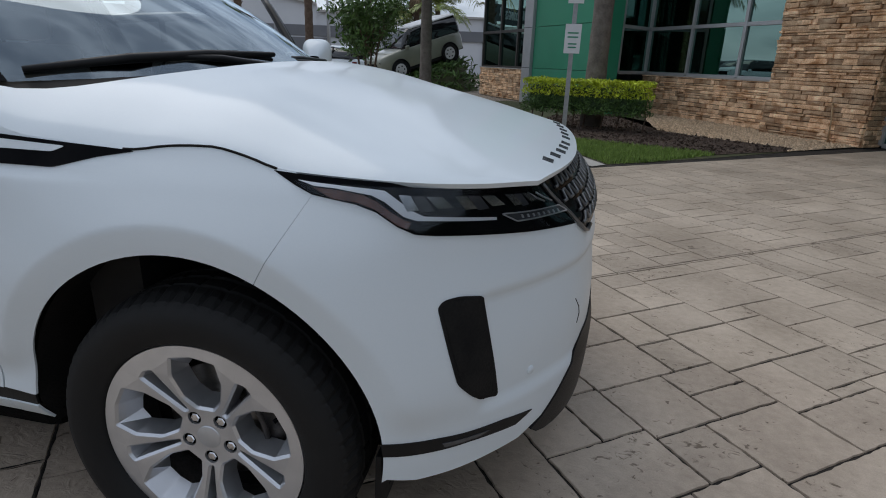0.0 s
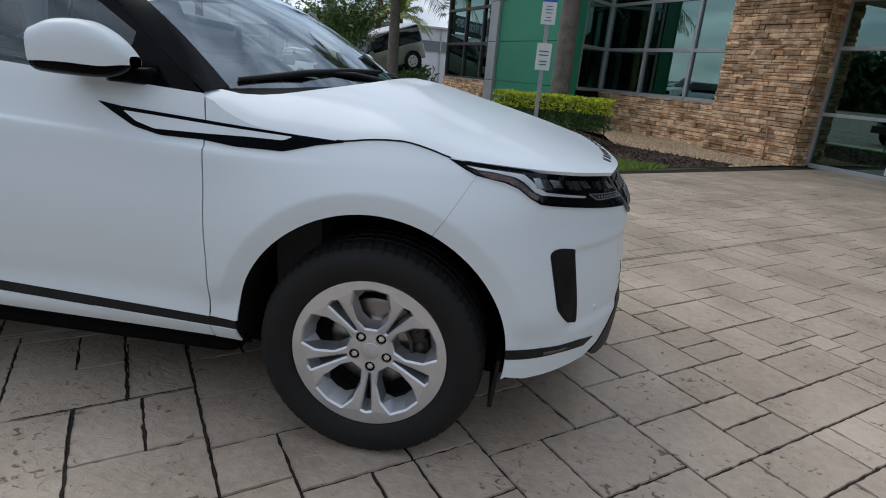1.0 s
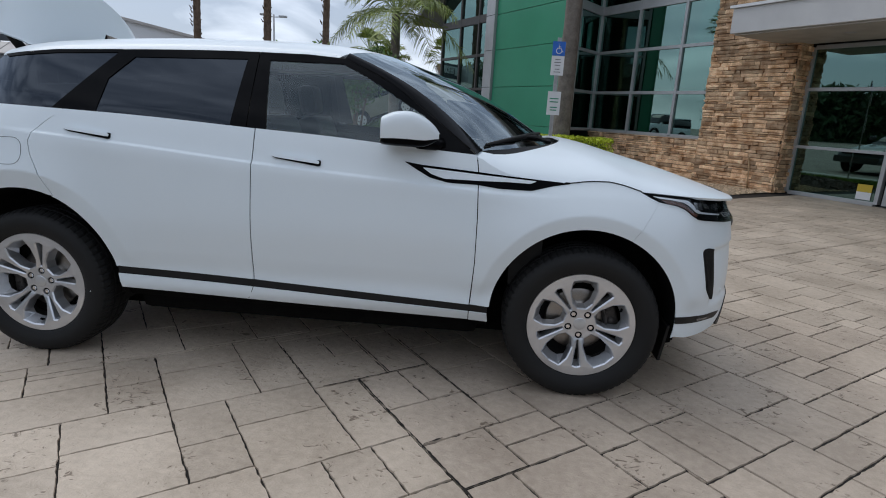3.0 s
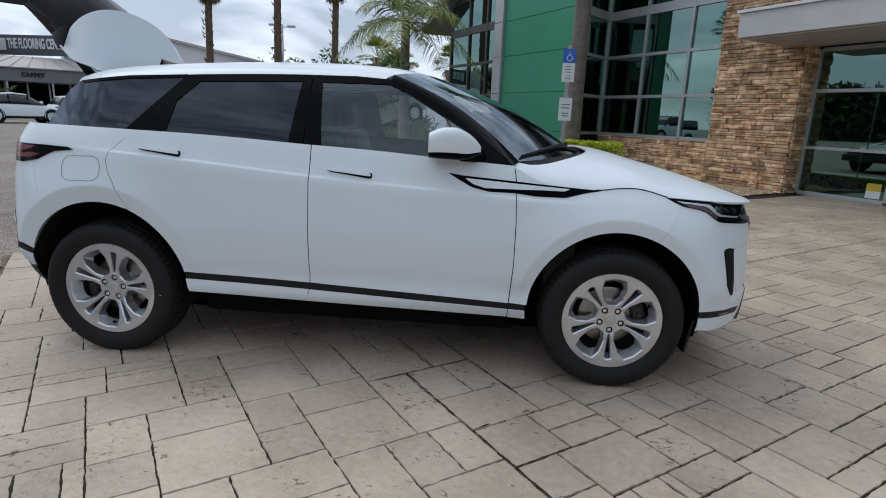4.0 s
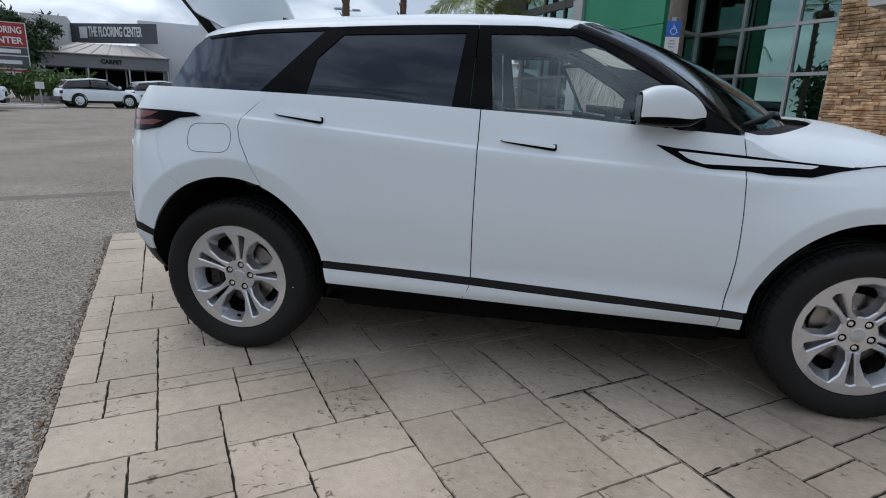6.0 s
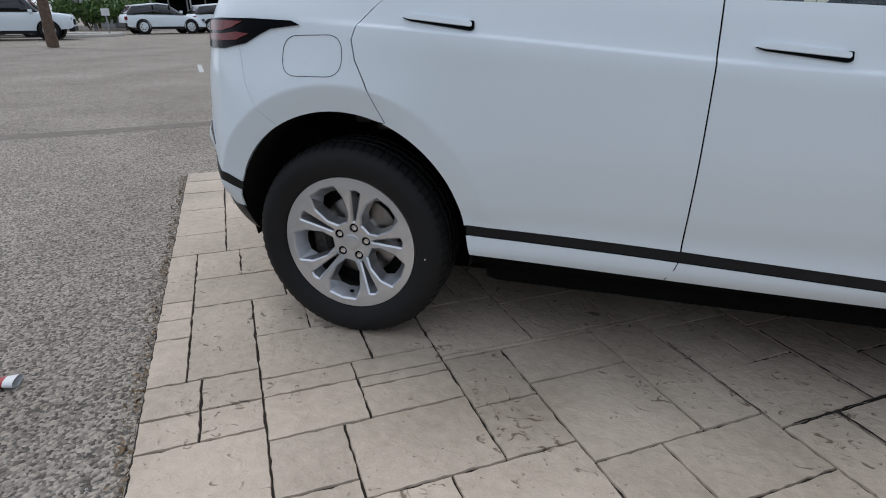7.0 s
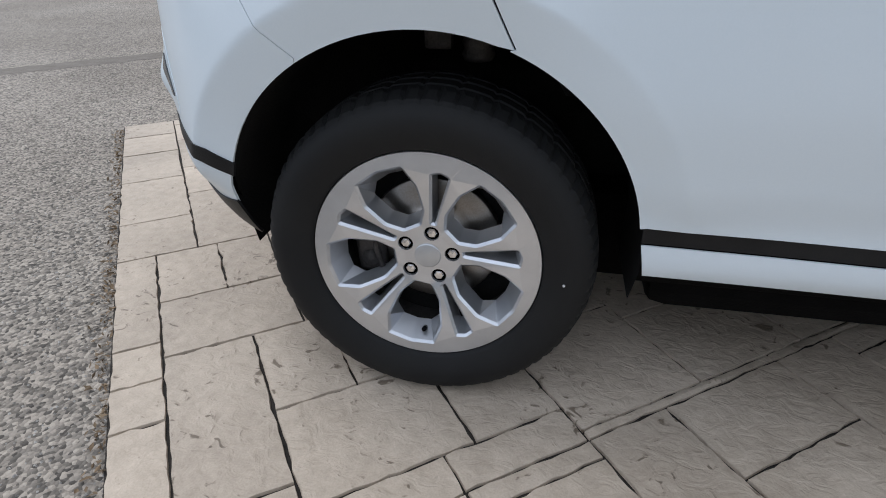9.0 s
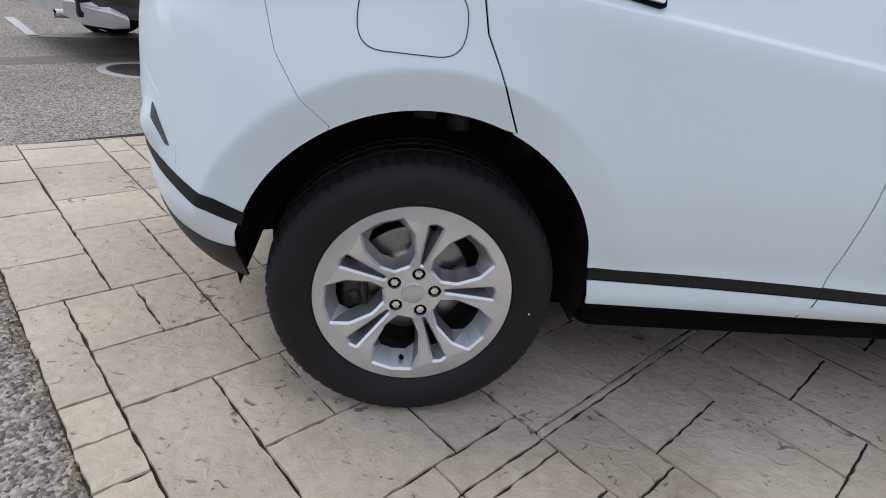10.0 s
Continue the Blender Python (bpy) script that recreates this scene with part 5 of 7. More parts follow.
# the stamped forecourt lies square to PU, PV; its edges are a line along PV and one along PU
PU, PV = Vector((math.cos(radians(36.2)), math.sin(radians(36.2)))), Vector((-math.sin(radians(36.2)), math.cos(radians(36.2))))
EDGE_U, EDGE_V = -3.43, 3.55
CORNER = PU * EDGE_U + PV * EDGE_V
LAWN = [(1.33, 5.55), (2.82, 6.7), (4.78, 8.41), (5.98, 9.21), (5.28, 10.38), (2.48, 14.42), (-1.12, 16.8), (-3.52, 12.69), (0.08, 8.08)]

# ---- dealership building: local x along the front, y away from the forecourt ----
BM = pose(0, 0, 0, 0, 0, -58.5)


def bld(s, q, z=0.0):
    return BM @ Vector((s, q, z))


def local_part(name, bm, material, parent, label="", soft=False):
    ob = part(name, bm, material, None, label, soft)
    ob.parent = parent
    return ob


def wall(name, s0, s1, q0, q1, z0, z1, material, label):
    return structure(name, boxed(s0, s1, q0, q1, z0, z1), material, label, "wall", BM)


pier = wall("wall_pier", -6.7, -4.69, 9.53, 11.0, 0, 7.4, M_STONE_GAP, "wall pier clad in stacked brown ledge stone")
plinth = wall("wall_plinth", -11.1, -6.71, 9.95, 10.2, 0, 0.97, M_STONE_GAP, "low wall of stacked brown ledge stone below windows")
plinth_left = wall("wall_plinth_side", -18.2, -14.6, 8.24, 8.46, 0, 0.96, M_STONE_GAP, "low wall of stacked brown ledge stone")
green = wall("wall_green", -14.05, -10.45, 8.2, 8.64, 0, 7.4, M_GREEN, "green metal panel wall")
for z0, z1 in ((0.02, 1.02), (1.035, 2.175), (2.19, 3.35), (3.365, 4.45), (4.465, 5.55), (5.565, 7.38)):
    local_part("panel", boxed(-14.04, -10.44, 8.15, 8.22, z0, z1, bevel=0.006), M_GREEN, green)
trim = wall("trim_column", -14.57, -14.055, 8.06, 8.75, 0, 7.4, M_FRAME, "grey metal trim column")
for z0 in (1.03, 2.18, 3.36, 4.46):
    local_part("joint_bead", boxed(-14.57, -14.06, 8.055, 8.07, z0 - 0.008, z0 + 0.008), M_TRIM, trim)


def glazing(name, label, a, b, cols, rows, bar, deep, frame_m, bands=(), parent_m=BM):
    """Panes between bars on a vertical plane from a to b (local s, q): cols are metres along it, rows heights."""
    w = new(name)
    tagged(w, label, "window", "", "structure")
    d = Vector((b[0] - a[0], b[1] - a[1], 0)).normalized()
    w.matrix_world = parent_m @ Matrix.Translation((a[0], a[1], 0)) @ Matrix.Rotation(math.atan2(d.y, d.x), 4, "Z")
    for c in cols:
        local_part("mullion", boxed(c - bar / 2, c + bar / 2, -deep / 2, deep / 2, rows[0], rows[-1], bevel=0.004), frame_m, w)
    for k, r in enumerate(rows):
        t = bands[k] if k < len(bands) and bands[k] else bar
        for c0, c1 in zip(cols, cols[1:]):
            local_part("transom", boxed(c0 + bar / 2 + 0.001, c1 - bar / 2 - 0.001, -deep / 2 + 0.006, deep / 2 - 0.006, r - t / 2, r + t / 2, bevel=0.004), frame_m, w)
    for c0, c1 in zip(cols, cols[1:]):
        for r0, r1 in zip(rows, rows[1:]):
            cx, cz = (c0 + c1) / 2, (r0 + r1) / 2
            bm = boxed(-(c1 - c0) / 2, (c1 - c0) / 2, -0.006, 0.006, -(r1 - r0) / 2, (r1 - r0) / 2)
            bm.transform(Matrix.Translation((cx, 0, cz)) @ Euler((radians(random.uniform(-0.25, 0.25)), 0, radians(random.uniform(-0.3, 0.3)))).to_matrix().to_4x4())
            p = local_part("pane", bm, G_FACADE, w)
            p.visible_shadow = False
    return w


glazing("window_1", "tall grid of dark tinted panes in grey frames", (-11.1, 10.0), (-6.72, 10.0), (0.03, 1.56, 3.1, 4.1), (1.02, 2.11, 3.25, 4.42, 5.6, 7.2), 0.08, 0.12, M_FRAME, (0.08, 0, 0, 0.24, 0.1))
glazing("window_2", "narrow column of dark tinted panes in grey frames", (-10.54, 8.66), (-11.1, 9.98), (0.02, 1.4), (1.02, 2.11, 3.25, 4.42, 5.6, 7.2), 0.08, 0.12, M_FRAME, (0.08, 0, 0, 0.24, 0.1))
glazing("window_3", "tinted panes in dark bronze frames under a gable", (-18.2, 8.32), (-14.57, 8.32), (0.05, 1.5, 2.8, 3.58), (1.0, 2.14, 3.28, 4.48, 5.6, 6.7), 0.09, 0.14, M_BRONZE, (0.1, 0, 0, 0.26, 0.1))
glazing("window_4", "tinted panes in dark bronze frames at the building's end", (-18.2, 12.9), (-18.2, 8.32), (0.05, 1.55, 3.1, 4.53), (1.0, 2.14, 3.28, 4.48, 5.6), 0.09, 0.14, M_BRONZE, (0.1, 0, 0, 0.26, 0.1))
glazing("door_1", "closed glass entrance doors in grey metal frames", (-4.68, 9.97), (-2.86, 9.97), (0.045, 1.77), (0.04, 1.0, 2.16, 2.98), 0.07, 0.12, M_FRAME, (0.08, 0.06, 0.07, 0.08))
glazing("door_2", "closed glass entrance doors in grey metal frames", (-2.8, 9.95), (2.2, 9.95), (0.05, 1.65, 3.3, 4.95), (0.04, 1.0, 2.16, 2.98), 0.09, 0.12, M_FRAME, (0.08, 0.06, 0.07, 0.08))
glazing("window_5", "upper tinted panes over the canopy", (-4.66, 9.85), (3.6, 9.85), (0.04, 2.0, 4.0, 6.1, 8.2), (3.7, 4.8, 6.2, 7.3), 0.08, 0.12, M_FRAME)
wall("wall_sill", -11.12, -6.72, 9.91, 10.21, 0.972, 1.005, M_CONCRETE, "pale concrete sill under the windows")
wall("wall_sill_side", -18.22, -14.6, 8.18, 8.48, 0.962, 0.99, M_CONCRETE, "pale concrete sill")
wall("wall_plinth_end", -18.4, -18.19, 8.46, 13.0, 0, 0.96, M_STONE_GAP, "low stone end wall")
# canopy
can = structure("canopy", boxed(-5.12, 9.0, 7.92, 9.83, 3.07, 3.52, bevel=0.01), M_STUCCO, "pale grey canopy over the entrance", "canopy", BM)
local_part("fascia_cap", boxed(-5.17, 9.05, 7.87, 9.84, 3.525, 3.58, bevel=0.008), M_SIGN_WHITE, can, "white metal edge")
local_part("soffit", boxed(-5.05, 9.0, 7.99, 9.82, 3.04, 3.066), M_CONCRETE, can, "beige soffit")
for sx in (-3.4, -0.9, 1.6):
    bm = lathe(bmesh.new(), [(0.0001, 3.032), (0.08, 3.032), (0.095, 3.038), (0.095, 3.044)], 24, "z", (sx, 8.8, 0))
    local_part("soffit_lamp", bm, M_FRAME, can, "recessed soffit lamp", True)
# two-coloured notice on the entrance door
notice = thing("door_notice", "small yellow and white notice stuck on the glass door", "notice", at=BM @ Matrix.Translation((-3.16, 9.955, 0.0)))
for z0, z1, m, lab in ((0.245, 0.39, M_YELLOW, "yellow upper half"), (0.1, 0.243, M_SIGN_WHITE, "white lower half")):
    part("notice_half", boxed(-0.13, 0.13, -0.002, 0.002, z0, z1), m, notice, lab)
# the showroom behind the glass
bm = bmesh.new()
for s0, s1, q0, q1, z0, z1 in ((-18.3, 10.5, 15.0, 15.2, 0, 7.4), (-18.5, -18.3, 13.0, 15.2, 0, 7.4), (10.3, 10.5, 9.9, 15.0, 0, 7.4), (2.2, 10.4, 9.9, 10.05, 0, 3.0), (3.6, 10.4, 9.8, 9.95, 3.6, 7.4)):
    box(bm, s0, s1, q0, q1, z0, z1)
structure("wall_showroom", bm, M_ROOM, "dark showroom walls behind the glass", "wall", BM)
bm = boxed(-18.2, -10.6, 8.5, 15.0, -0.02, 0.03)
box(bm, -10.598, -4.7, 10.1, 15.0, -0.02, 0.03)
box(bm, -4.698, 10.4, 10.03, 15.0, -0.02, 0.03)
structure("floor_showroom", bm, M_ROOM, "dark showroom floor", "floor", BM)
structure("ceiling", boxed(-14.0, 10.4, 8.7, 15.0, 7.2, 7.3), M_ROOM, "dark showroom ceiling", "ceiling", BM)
structure("roof_main", boxed(-14.6, 10.6, 8.0, 15.3, 7.4, 7.7), M_STUCCO, "flat pale parapet roof", "roof", BM)
bm = bmesh.new()
prof = [(-19.7, 4.65), (-14.6, 7.3), (-14.6, 7.52), (-19.82, 4.82)]
a = [bm.verts.new((s, 7.7, z)) for s, z in prof]
b = [bm.verts.new((s, 13.2, z)) for s, z in prof]
bm.faces.new(a)
bm.faces.new(b[::-1])
for k in range(4):
    bm.faces.new((a[k], b[k], b[(k + 1) % 4], a[(k + 1) % 4]))
structure("roof_gable", bm, M_GREY_BAND, "grey gable roof edge with deep overhang", "roof", BM)
# yellow feather banner indoors
ban = thing("feather_banner", "yellow feather banner standing inside the glazed corner", "banner", at=BM @ Matrix.Translation((-16.3, 9.05, 0.03)))
part("pole", tube(bmesh.new(), [(0, 0, 0), (0, 0, 2.2), (0.05, 0, 3.6), (0.2, 0, 4.2)], 0.015, 8), M_GALV, ban)
rows = [[Vector((x0 + 0.02, 0.01 * math.sin(9 * z), z)), Vector((x0 + w / 2, 0.03 * math.sin(7 * z), z)), Vector((x0 + w, 0.01, z))] for x0, w, z in ((0.02, 0.16, 0.6), (0.02, 0.38, 1.3), (0.02, 0.5, 2.2), (0.03, 0.5, 3.1), (0.06, 0.36, 3.8), (0.18, 0.06, 4.2))]
part("flag", thicken(grid(bmesh.new(), rows), 0.004), M_YELLOW, ban, "yellow fabric flag", True)

# planted bed beside the building
bm = sheet([(x, y) for x, y in LAWN], -0.004)
structure("lawn_soil", bm, M_SOIL, "turf and soil bed beside the building", "soil")
bed = [Vector(p) for p in ((4.18, 7.89), (5.63, 9.03), tuple(bld(-4.7, 9.5))[:2], tuple(bld(-6.7, 9.5))[:2], tuple(bld(-6.75, 9.9))[:2], tuple(bld(-11.05, 9.9))[:2], (2.56, 10.06), (3.31, 9.23), (4.45, 8.3))]
structure("gravel_bed", sheet([(p.x, p.y) for p in bed], 0.006), M_PEBBLE, "gravel strip along the stone wall", "gravel")
mulch = [Vector(p) for p in ((0.87, 7.84), (2.46, 7.22), (2.97, 7.06), (4.18, 7.89), (4.45, 8.3), (3.31, 9.23), (2.56, 10.06), (1.88, 13.27), (0.48, 12.28), (-0.12, 9.09))]
structure("mulch_bed", sheet([(p.x, p.y) for p in mulch], 0.004), M_MULCH, "dark bark mulch bed", "mulch")
path = [(1.13, 5.32), (1.3, 5.52), (0.06, 8.03), (-3.54, 12.69), (-4.32, 12.04), (-0.62, 6.92)]
structure("pavement_path", sheet(path, 0.0), M_CONCRETE, "pale concrete path beside the lawn", "path")


def scatter_in(poly, n, z=0.0):
    xs, ys = [p[0] for p in poly], [p[1] for p in poly]
    out = []
    while len(out) < n:
        x, y = random.uniform(min(xs), max(xs)), random.uniform(min(ys), max(ys))
        inside = False
        for (x0, y0), (x1, y1) in zip(poly, poly[1:] + poly[:1]):
            if (y0 > y) != (y1 > y) and x < (x1 - x0) * (y - y0) / (y1 - y0) + x0:
                inside = not inside
        if inside:
            out.append((x, y))
    return out


def flakes(points, size, spread, tilt=1.0, long=1.6):
    """Many small leaf-like faces at the points, one mesh by from_pydata."""
    vs, fs = [], []
    for p in points:
        d = Vector((random.gauss(0, 1), random.gauss(0, 1), random.gauss(0, tilt))).normalized()
        a = d.orthogonal().normalized()
        a.rotate(Matrix.Rotation(random.uniform(0, 6.28), 3, d))
        b = d.cross(a)
        s = size * random.uniform(1 - spread, 1 + spread)
        c = Vector(p)
        k = len(vs)
        vs += [c - a * s * long, c + b * s * 0.55 + d * s * 0.15, c + a * s * long, c - b * s * 0.55 + d * s * 0.15]
        fs.append((k, k + 1, k + 2, k + 3))
    me = bpy.data.meshes.new("flakes")
    me.from_pydata([tuple(v) for v in vs], [], fs)
    return me


def stuff(name, me, material, label, category, parent=None):
    me.materials.append(material)
    ob = new(name, me)
    if parent:
        ob.parent = parent
        ob["kind"] = "stuff"
        if label:
            ob["label"] = label
        return ob
    return tagged(ob, label, category, "", "stuff")


# grass blades
front_lawn = [(1.33, 5.59), (1.86, 5.92), (2.98, 7.04), (2.46, 7.25), (0.88, 7.86), (0.33, 8.09), (-1.72, 11.15), (-2.72, 12.12), (0.18, 7.88)]
vs, fs = [], []
for x, y in scatter_in(front_lawn, 14000):
    h, a = random.uniform(0.03, 0.075), random.uniform(0, 6.28)
    dx, dy = math.cos(a) * 0.007, math.sin(a) * 0.007
    lx, ly = random.gauss(0, 0.02), random.gauss(0, 0.02)
    k = len(vs)
    vs += [(x - dx, y - dy, -0.004), (x + dx, y + dy, -0.004), (x + lx, y + ly, h)]
    fs.append((k, k + 1, k + 2))
me = bpy.data.meshes.new("grass")
me.from_pydata(vs, [], fs)
stuff("grass", me, M_GRASS, "short green lawn grass", "grass")


def pebbles(poly, n, size, z):
    vs, fs = [], []
    for x, y in scatter_in(poly, n):
        s, k, a = size * random.uniform(0.5, 1.4), len(vs), random.uniform(0, 3)
        c, d = math.cos(a) * s, math.sin(a) * s
        vs += [(x + c, y + d, z), (x - d, y + c, z), (x - c, y - d, z), (x + d, y - c, z), (x, y, z + s * 0.9)]
        fs += [(k, k + 1, k + 4), (k + 1, k + 2, k + 4), (k + 2, k + 3, k + 4), (k + 3, k, k + 4)]
    me = bpy.data.meshes.new("pebbles")
    me.from_pydata(vs, [], fs)
    return me


stuff("gravel", pebbles([(p.x, p.y) for p in bed], 7000, 0.03, 0.004), M_PEBBLE, "tan river pebbles along the wall", "gravel")
mulch_me = flakes([(x, y, 0.012) for x, y in scatter_in([(p.x, p.y) for p in mulch], 4500)], 0.022, 0.5, 3.0)
stuff("mulch", mulch_me, M_MULCH, "dark bark mulch chips", "mulch")

# hedge
hedge = thing("hedge", "clipped lime-green hedge with bare stems beside the wall", "hedge")
HC, HX = Vector((1.13, 9.68, 0)), Vector((0.985, -0.17, 0)).normalized()
HY = Vector((-HX.y, HX.x, 0))
pts = []
for _ in range(9000):
    u, v, w = random.uniform(-1, 1), random.uniform(-1, 1), random.random()
    k = random.random()
    if k < 0.45:
        w = 1 - 0.1 * random.random() ** 2
    elif k < 0.8:
        v = -1 + 0.14 * random.random()
    u *= 1.02 + 0.05 * noise.noise((v * 3, w * 4, 1))
    top = 0.9 + 0.05 * noise.noise((u * 4, v * 3, 0))
    pts.append(HC + HX * (u * 1.18) + HY * (v * (0.42 + 0.06 * noise.noise((u * 5, w * 4, 3)))) + Vector((0, 0, 0.3 + (top - 0.3) * w)))
# leaf colour changes from lime to darker green below z 0.62
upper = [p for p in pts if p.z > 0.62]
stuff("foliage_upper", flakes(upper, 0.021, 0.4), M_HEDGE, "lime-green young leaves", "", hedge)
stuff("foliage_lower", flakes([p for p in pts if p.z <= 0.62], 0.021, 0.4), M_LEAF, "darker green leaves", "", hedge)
for k in range(9):
    u = -1.0 + 0.25 * k + random.uniform(-0.05, 0.05)
    p = HC + HX * (u * 1.1)
    bm = tube(bmesh.new(), [p + Vector((0, 0, -0.01)), p + Vector((0.03, 0.02, 0.25)), p + Vector((-0.03, 0.05, 0.6))], [0.018, 0.014, 0.008], 7)
    part("stem", bm, M_BARK_BROWN, hedge)
# filler box in dark green paints the shade inside the hedge
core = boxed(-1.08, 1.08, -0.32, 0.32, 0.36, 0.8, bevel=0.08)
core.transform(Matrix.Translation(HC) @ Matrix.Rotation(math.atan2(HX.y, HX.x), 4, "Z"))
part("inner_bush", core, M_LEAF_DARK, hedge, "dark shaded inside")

# sign post
post = thing("parking_sign_post", "galvanised sign post with blue accessible parking plates", "sign", at=pose(0.735, 7.66, -0.01, 0, 0, 3))
bm = boxed(-0.028, 0.028, -0.008, 0.008, 0, 2.75)
box(bm, -0.034, -0.026, -0.02, 0.008, 0, 2.75)
box(bm, 0.026, 0.034, -0.02, 0.008, 0, 2.75)
part("post", bm, M_GALV, post)


def plate(z0, z1, w, m, label, name="sign_plate", y=-0.03):
    bm = boxed(-w / 2, w / 2, y - 0.004, y, z0, z1, bevel=0.0015)
    es = [e for e in bm.edges if abs(e.verts[0].co.y - e.verts[1].co.y) > 0.002]
    return part(name, bm, m, post, label)


blue = plate(2.43, 2.68, 0.235, M_SIGN_BLUE, "blue accessible parking plate")
white_up = plate(2.08, 2.425, 0.235, M_SIGN_WHITE, "white printed plate")
white_low = plate(1.36, 1.79, 0.245, M_SIGN_WHITE, "white printed plate")
# wheelchair symbol as plain strokes
bm = bmesh.new()
tube(bm, [(0.0, -0.037, 2.635), (0.0, -0.037, 2.63)], 0.014, 10)
tube(bm, [(-0.002, -0.037, 2.61), (0.005, -0.037, 2.555), (0.045, -0.037, 2.552), (0.06, -0.037, 2.50), (0.078, -0.037, 2.505)], 0.008, 6)
tube(bm, [(0.0, -0.037, 2.585), (0.04, -0.037, 2.583)], 0.006, 6)
tube(bm, [(0.005 + 0.05 * math.cos(radians(a)), -0.037, 2.515 + 0.05 * math.sin(radians(a))) for a in range(110, 351, 20)], 0.007, 6)
part("symbol", bm, M_SIGN_WHITE, blue, "white wheelchair symbol", True)


def lettering(text, size, at, m, parent, name="lettering", thick=0.002, label="", width=0.0, bold=0.0):
    cu = bpy.data.curves.new(name, "FONT")
    cu.body, cu.size, cu.extrude = text, size, thick
    cu.offset = bold
    cu.align_x, cu.align_y = "CENTER", "CENTER"
    tmp = new("tmp_text", cu)
    me = bpy.data.meshes.new_from_object(tmp.evaluated_get(bpy.context.evaluated_depsgraph_get()))
    bpy.data.objects.remove(tmp)
    if width:
        k = width / (max(v.co.x for v in me.vertices) - min(v.co.x for v in me.vertices))
        me.transform(Matrix.Diagonal((k, 1, 1, 1)))
    me.materials.append(m)
    ob = new(name, me)
    ob.parent = parent
    ob.matrix_local = at
    if label:
        ob["label"] = label
    return ob


def bars(parent, x0, x1, rows, y, m, h=0.012):
    for z in rows:
        w = random.uniform(0.6, 1.0) * (x1 - x0)
        part("printed_bar", boxed((x0 + x1) / 2 - w / 2, (x0 + x1) / 2 + w / 2, y - 0.002, y, z - h / 2, z + h / 2), m, parent)


bars(white_up, -0.07, 0.07, (2.36, 2.31, 2.26, 2.19, 2.14), -0.0345, M_INK)
bars(white_low, -0.085, 0.085, (1.66, 1.6, 1.5, 1.45), -0.0345, M_GREEN, 0.02)

# conduit riser on the pier
pp = [bld(-5.22, 9.45, 0.0), bld(-5.24, 9.45, 0.36), bld(-5.29, 9.45, 0.67)]
riser = thing("conduit_riser", "thin ochre pipe standing against the stone pier", "pipe")
part("pipe", tube(bmesh.new(), [tuple(p) for p in pp], 0.014, 8), M_OCHRE, riser, "", True)
part("pipe_cap", tube(bmesh.new(), [tuple(pp[2] - Vector((0, 0, 0.01))), tuple(pp[2] + Vector((0, 0, 0.03)))], 0.02, 10), M_OCHRE, riser, "", True)


# ---- palms ----
def trunk_mesh(h, r0, r1, lean=(0, 0), rough=0.05, n=26):
    bm = bmesh.new()
    path, rad = [], []
    for k in range(n):
        t = k / (n - 1)
        path.append(Vector((lean[0] * t * t, lean[1] * t * t, h * t)))
        rad.append((r0 + (r1 - r0) * t + (0.12 * r0 * math.exp(-t * 14))) * (1 + rough * (k % 2)))
    return tube(bm, path, rad, 12)


def frond(bm, base, yaw, up, length, droop, leaf, per, width=0.03, hang=0.25, seg=9):
    """One feather frond: an arching rib with leaflets on both sides."""
    d = Vector((math.cos(yaw), math.sin(yaw), 0))
    pts = []
    for k in range(seg + 1):
        t = k / seg
        pts.append(Vector(base) + d * (length * t * math.cos(up) * (1 - 0.12 * t)) + Vector((0, 0, length * (math.sin(up) * t - droop * t * t))))
    tube(bm, pts, [0.02 * (1 - 0.8 * k / seg) + 0.003 for k in range(seg + 1)], 5, False)
    s = Vector((-d.y, d.x, 0))
    m = per
    for j in range(m):
        t = 0.14 + 0.84 * j / m
        f = t * seg
        i = min(seg - 1, int(f))
        p = pts[i].lerp(pts[i + 1], f - i)
        fwd = (pts[i + 1] - pts[i]).normalized()
        ll = leaf * math.sin(math.pi * (0.12 + 0.86 * t)) ** 0.6 * random.uniform(0.85, 1.1)
        for sg in (1, -1):
            e = p + (s * sg * 0.8 + fwd * 0.55 + Vector((0, 0, random.uniform(-hang, 0.2)))) * ll
            mid = p.lerp(e, 0.5) + Vector((0, 0, 0.06 * ll))
            w = fwd * width
            q = [bm.verts.new(x) for x in (p - w * 0.5, mid - w, e - Vector((0, 0, 0.12 * ll)), mid + w, p + w * 0.5)]
            bm.faces.new(q)


def feather_palm(at, h, r, crown, n, label, bark=M_BARK, leaf=0.5, group="", lean=(0, 0), per=26, width=0.03, hang=0.25):
    t = thing("palm_tree", label, "palm", group, at)
    part("trunk", trunk_mesh(h, r, r * 0.72, lean), bark, t, "", True)
    bm = bmesh.new()
    for k in range(n):
        yaw = 2.4 * k + random.uniform(-0.2, 0.2)
        up = radians(random.uniform(8, 72))
        frond(bm, (lean[0], lean[1], h), yaw, up, crown * random.uniform(0.8, 1.1), 0.35 + 0.35 * math.cos(up), leaf, per, width, hang)
    part("crown", bm, M_FROND, t, "green feather fronds")
    return t


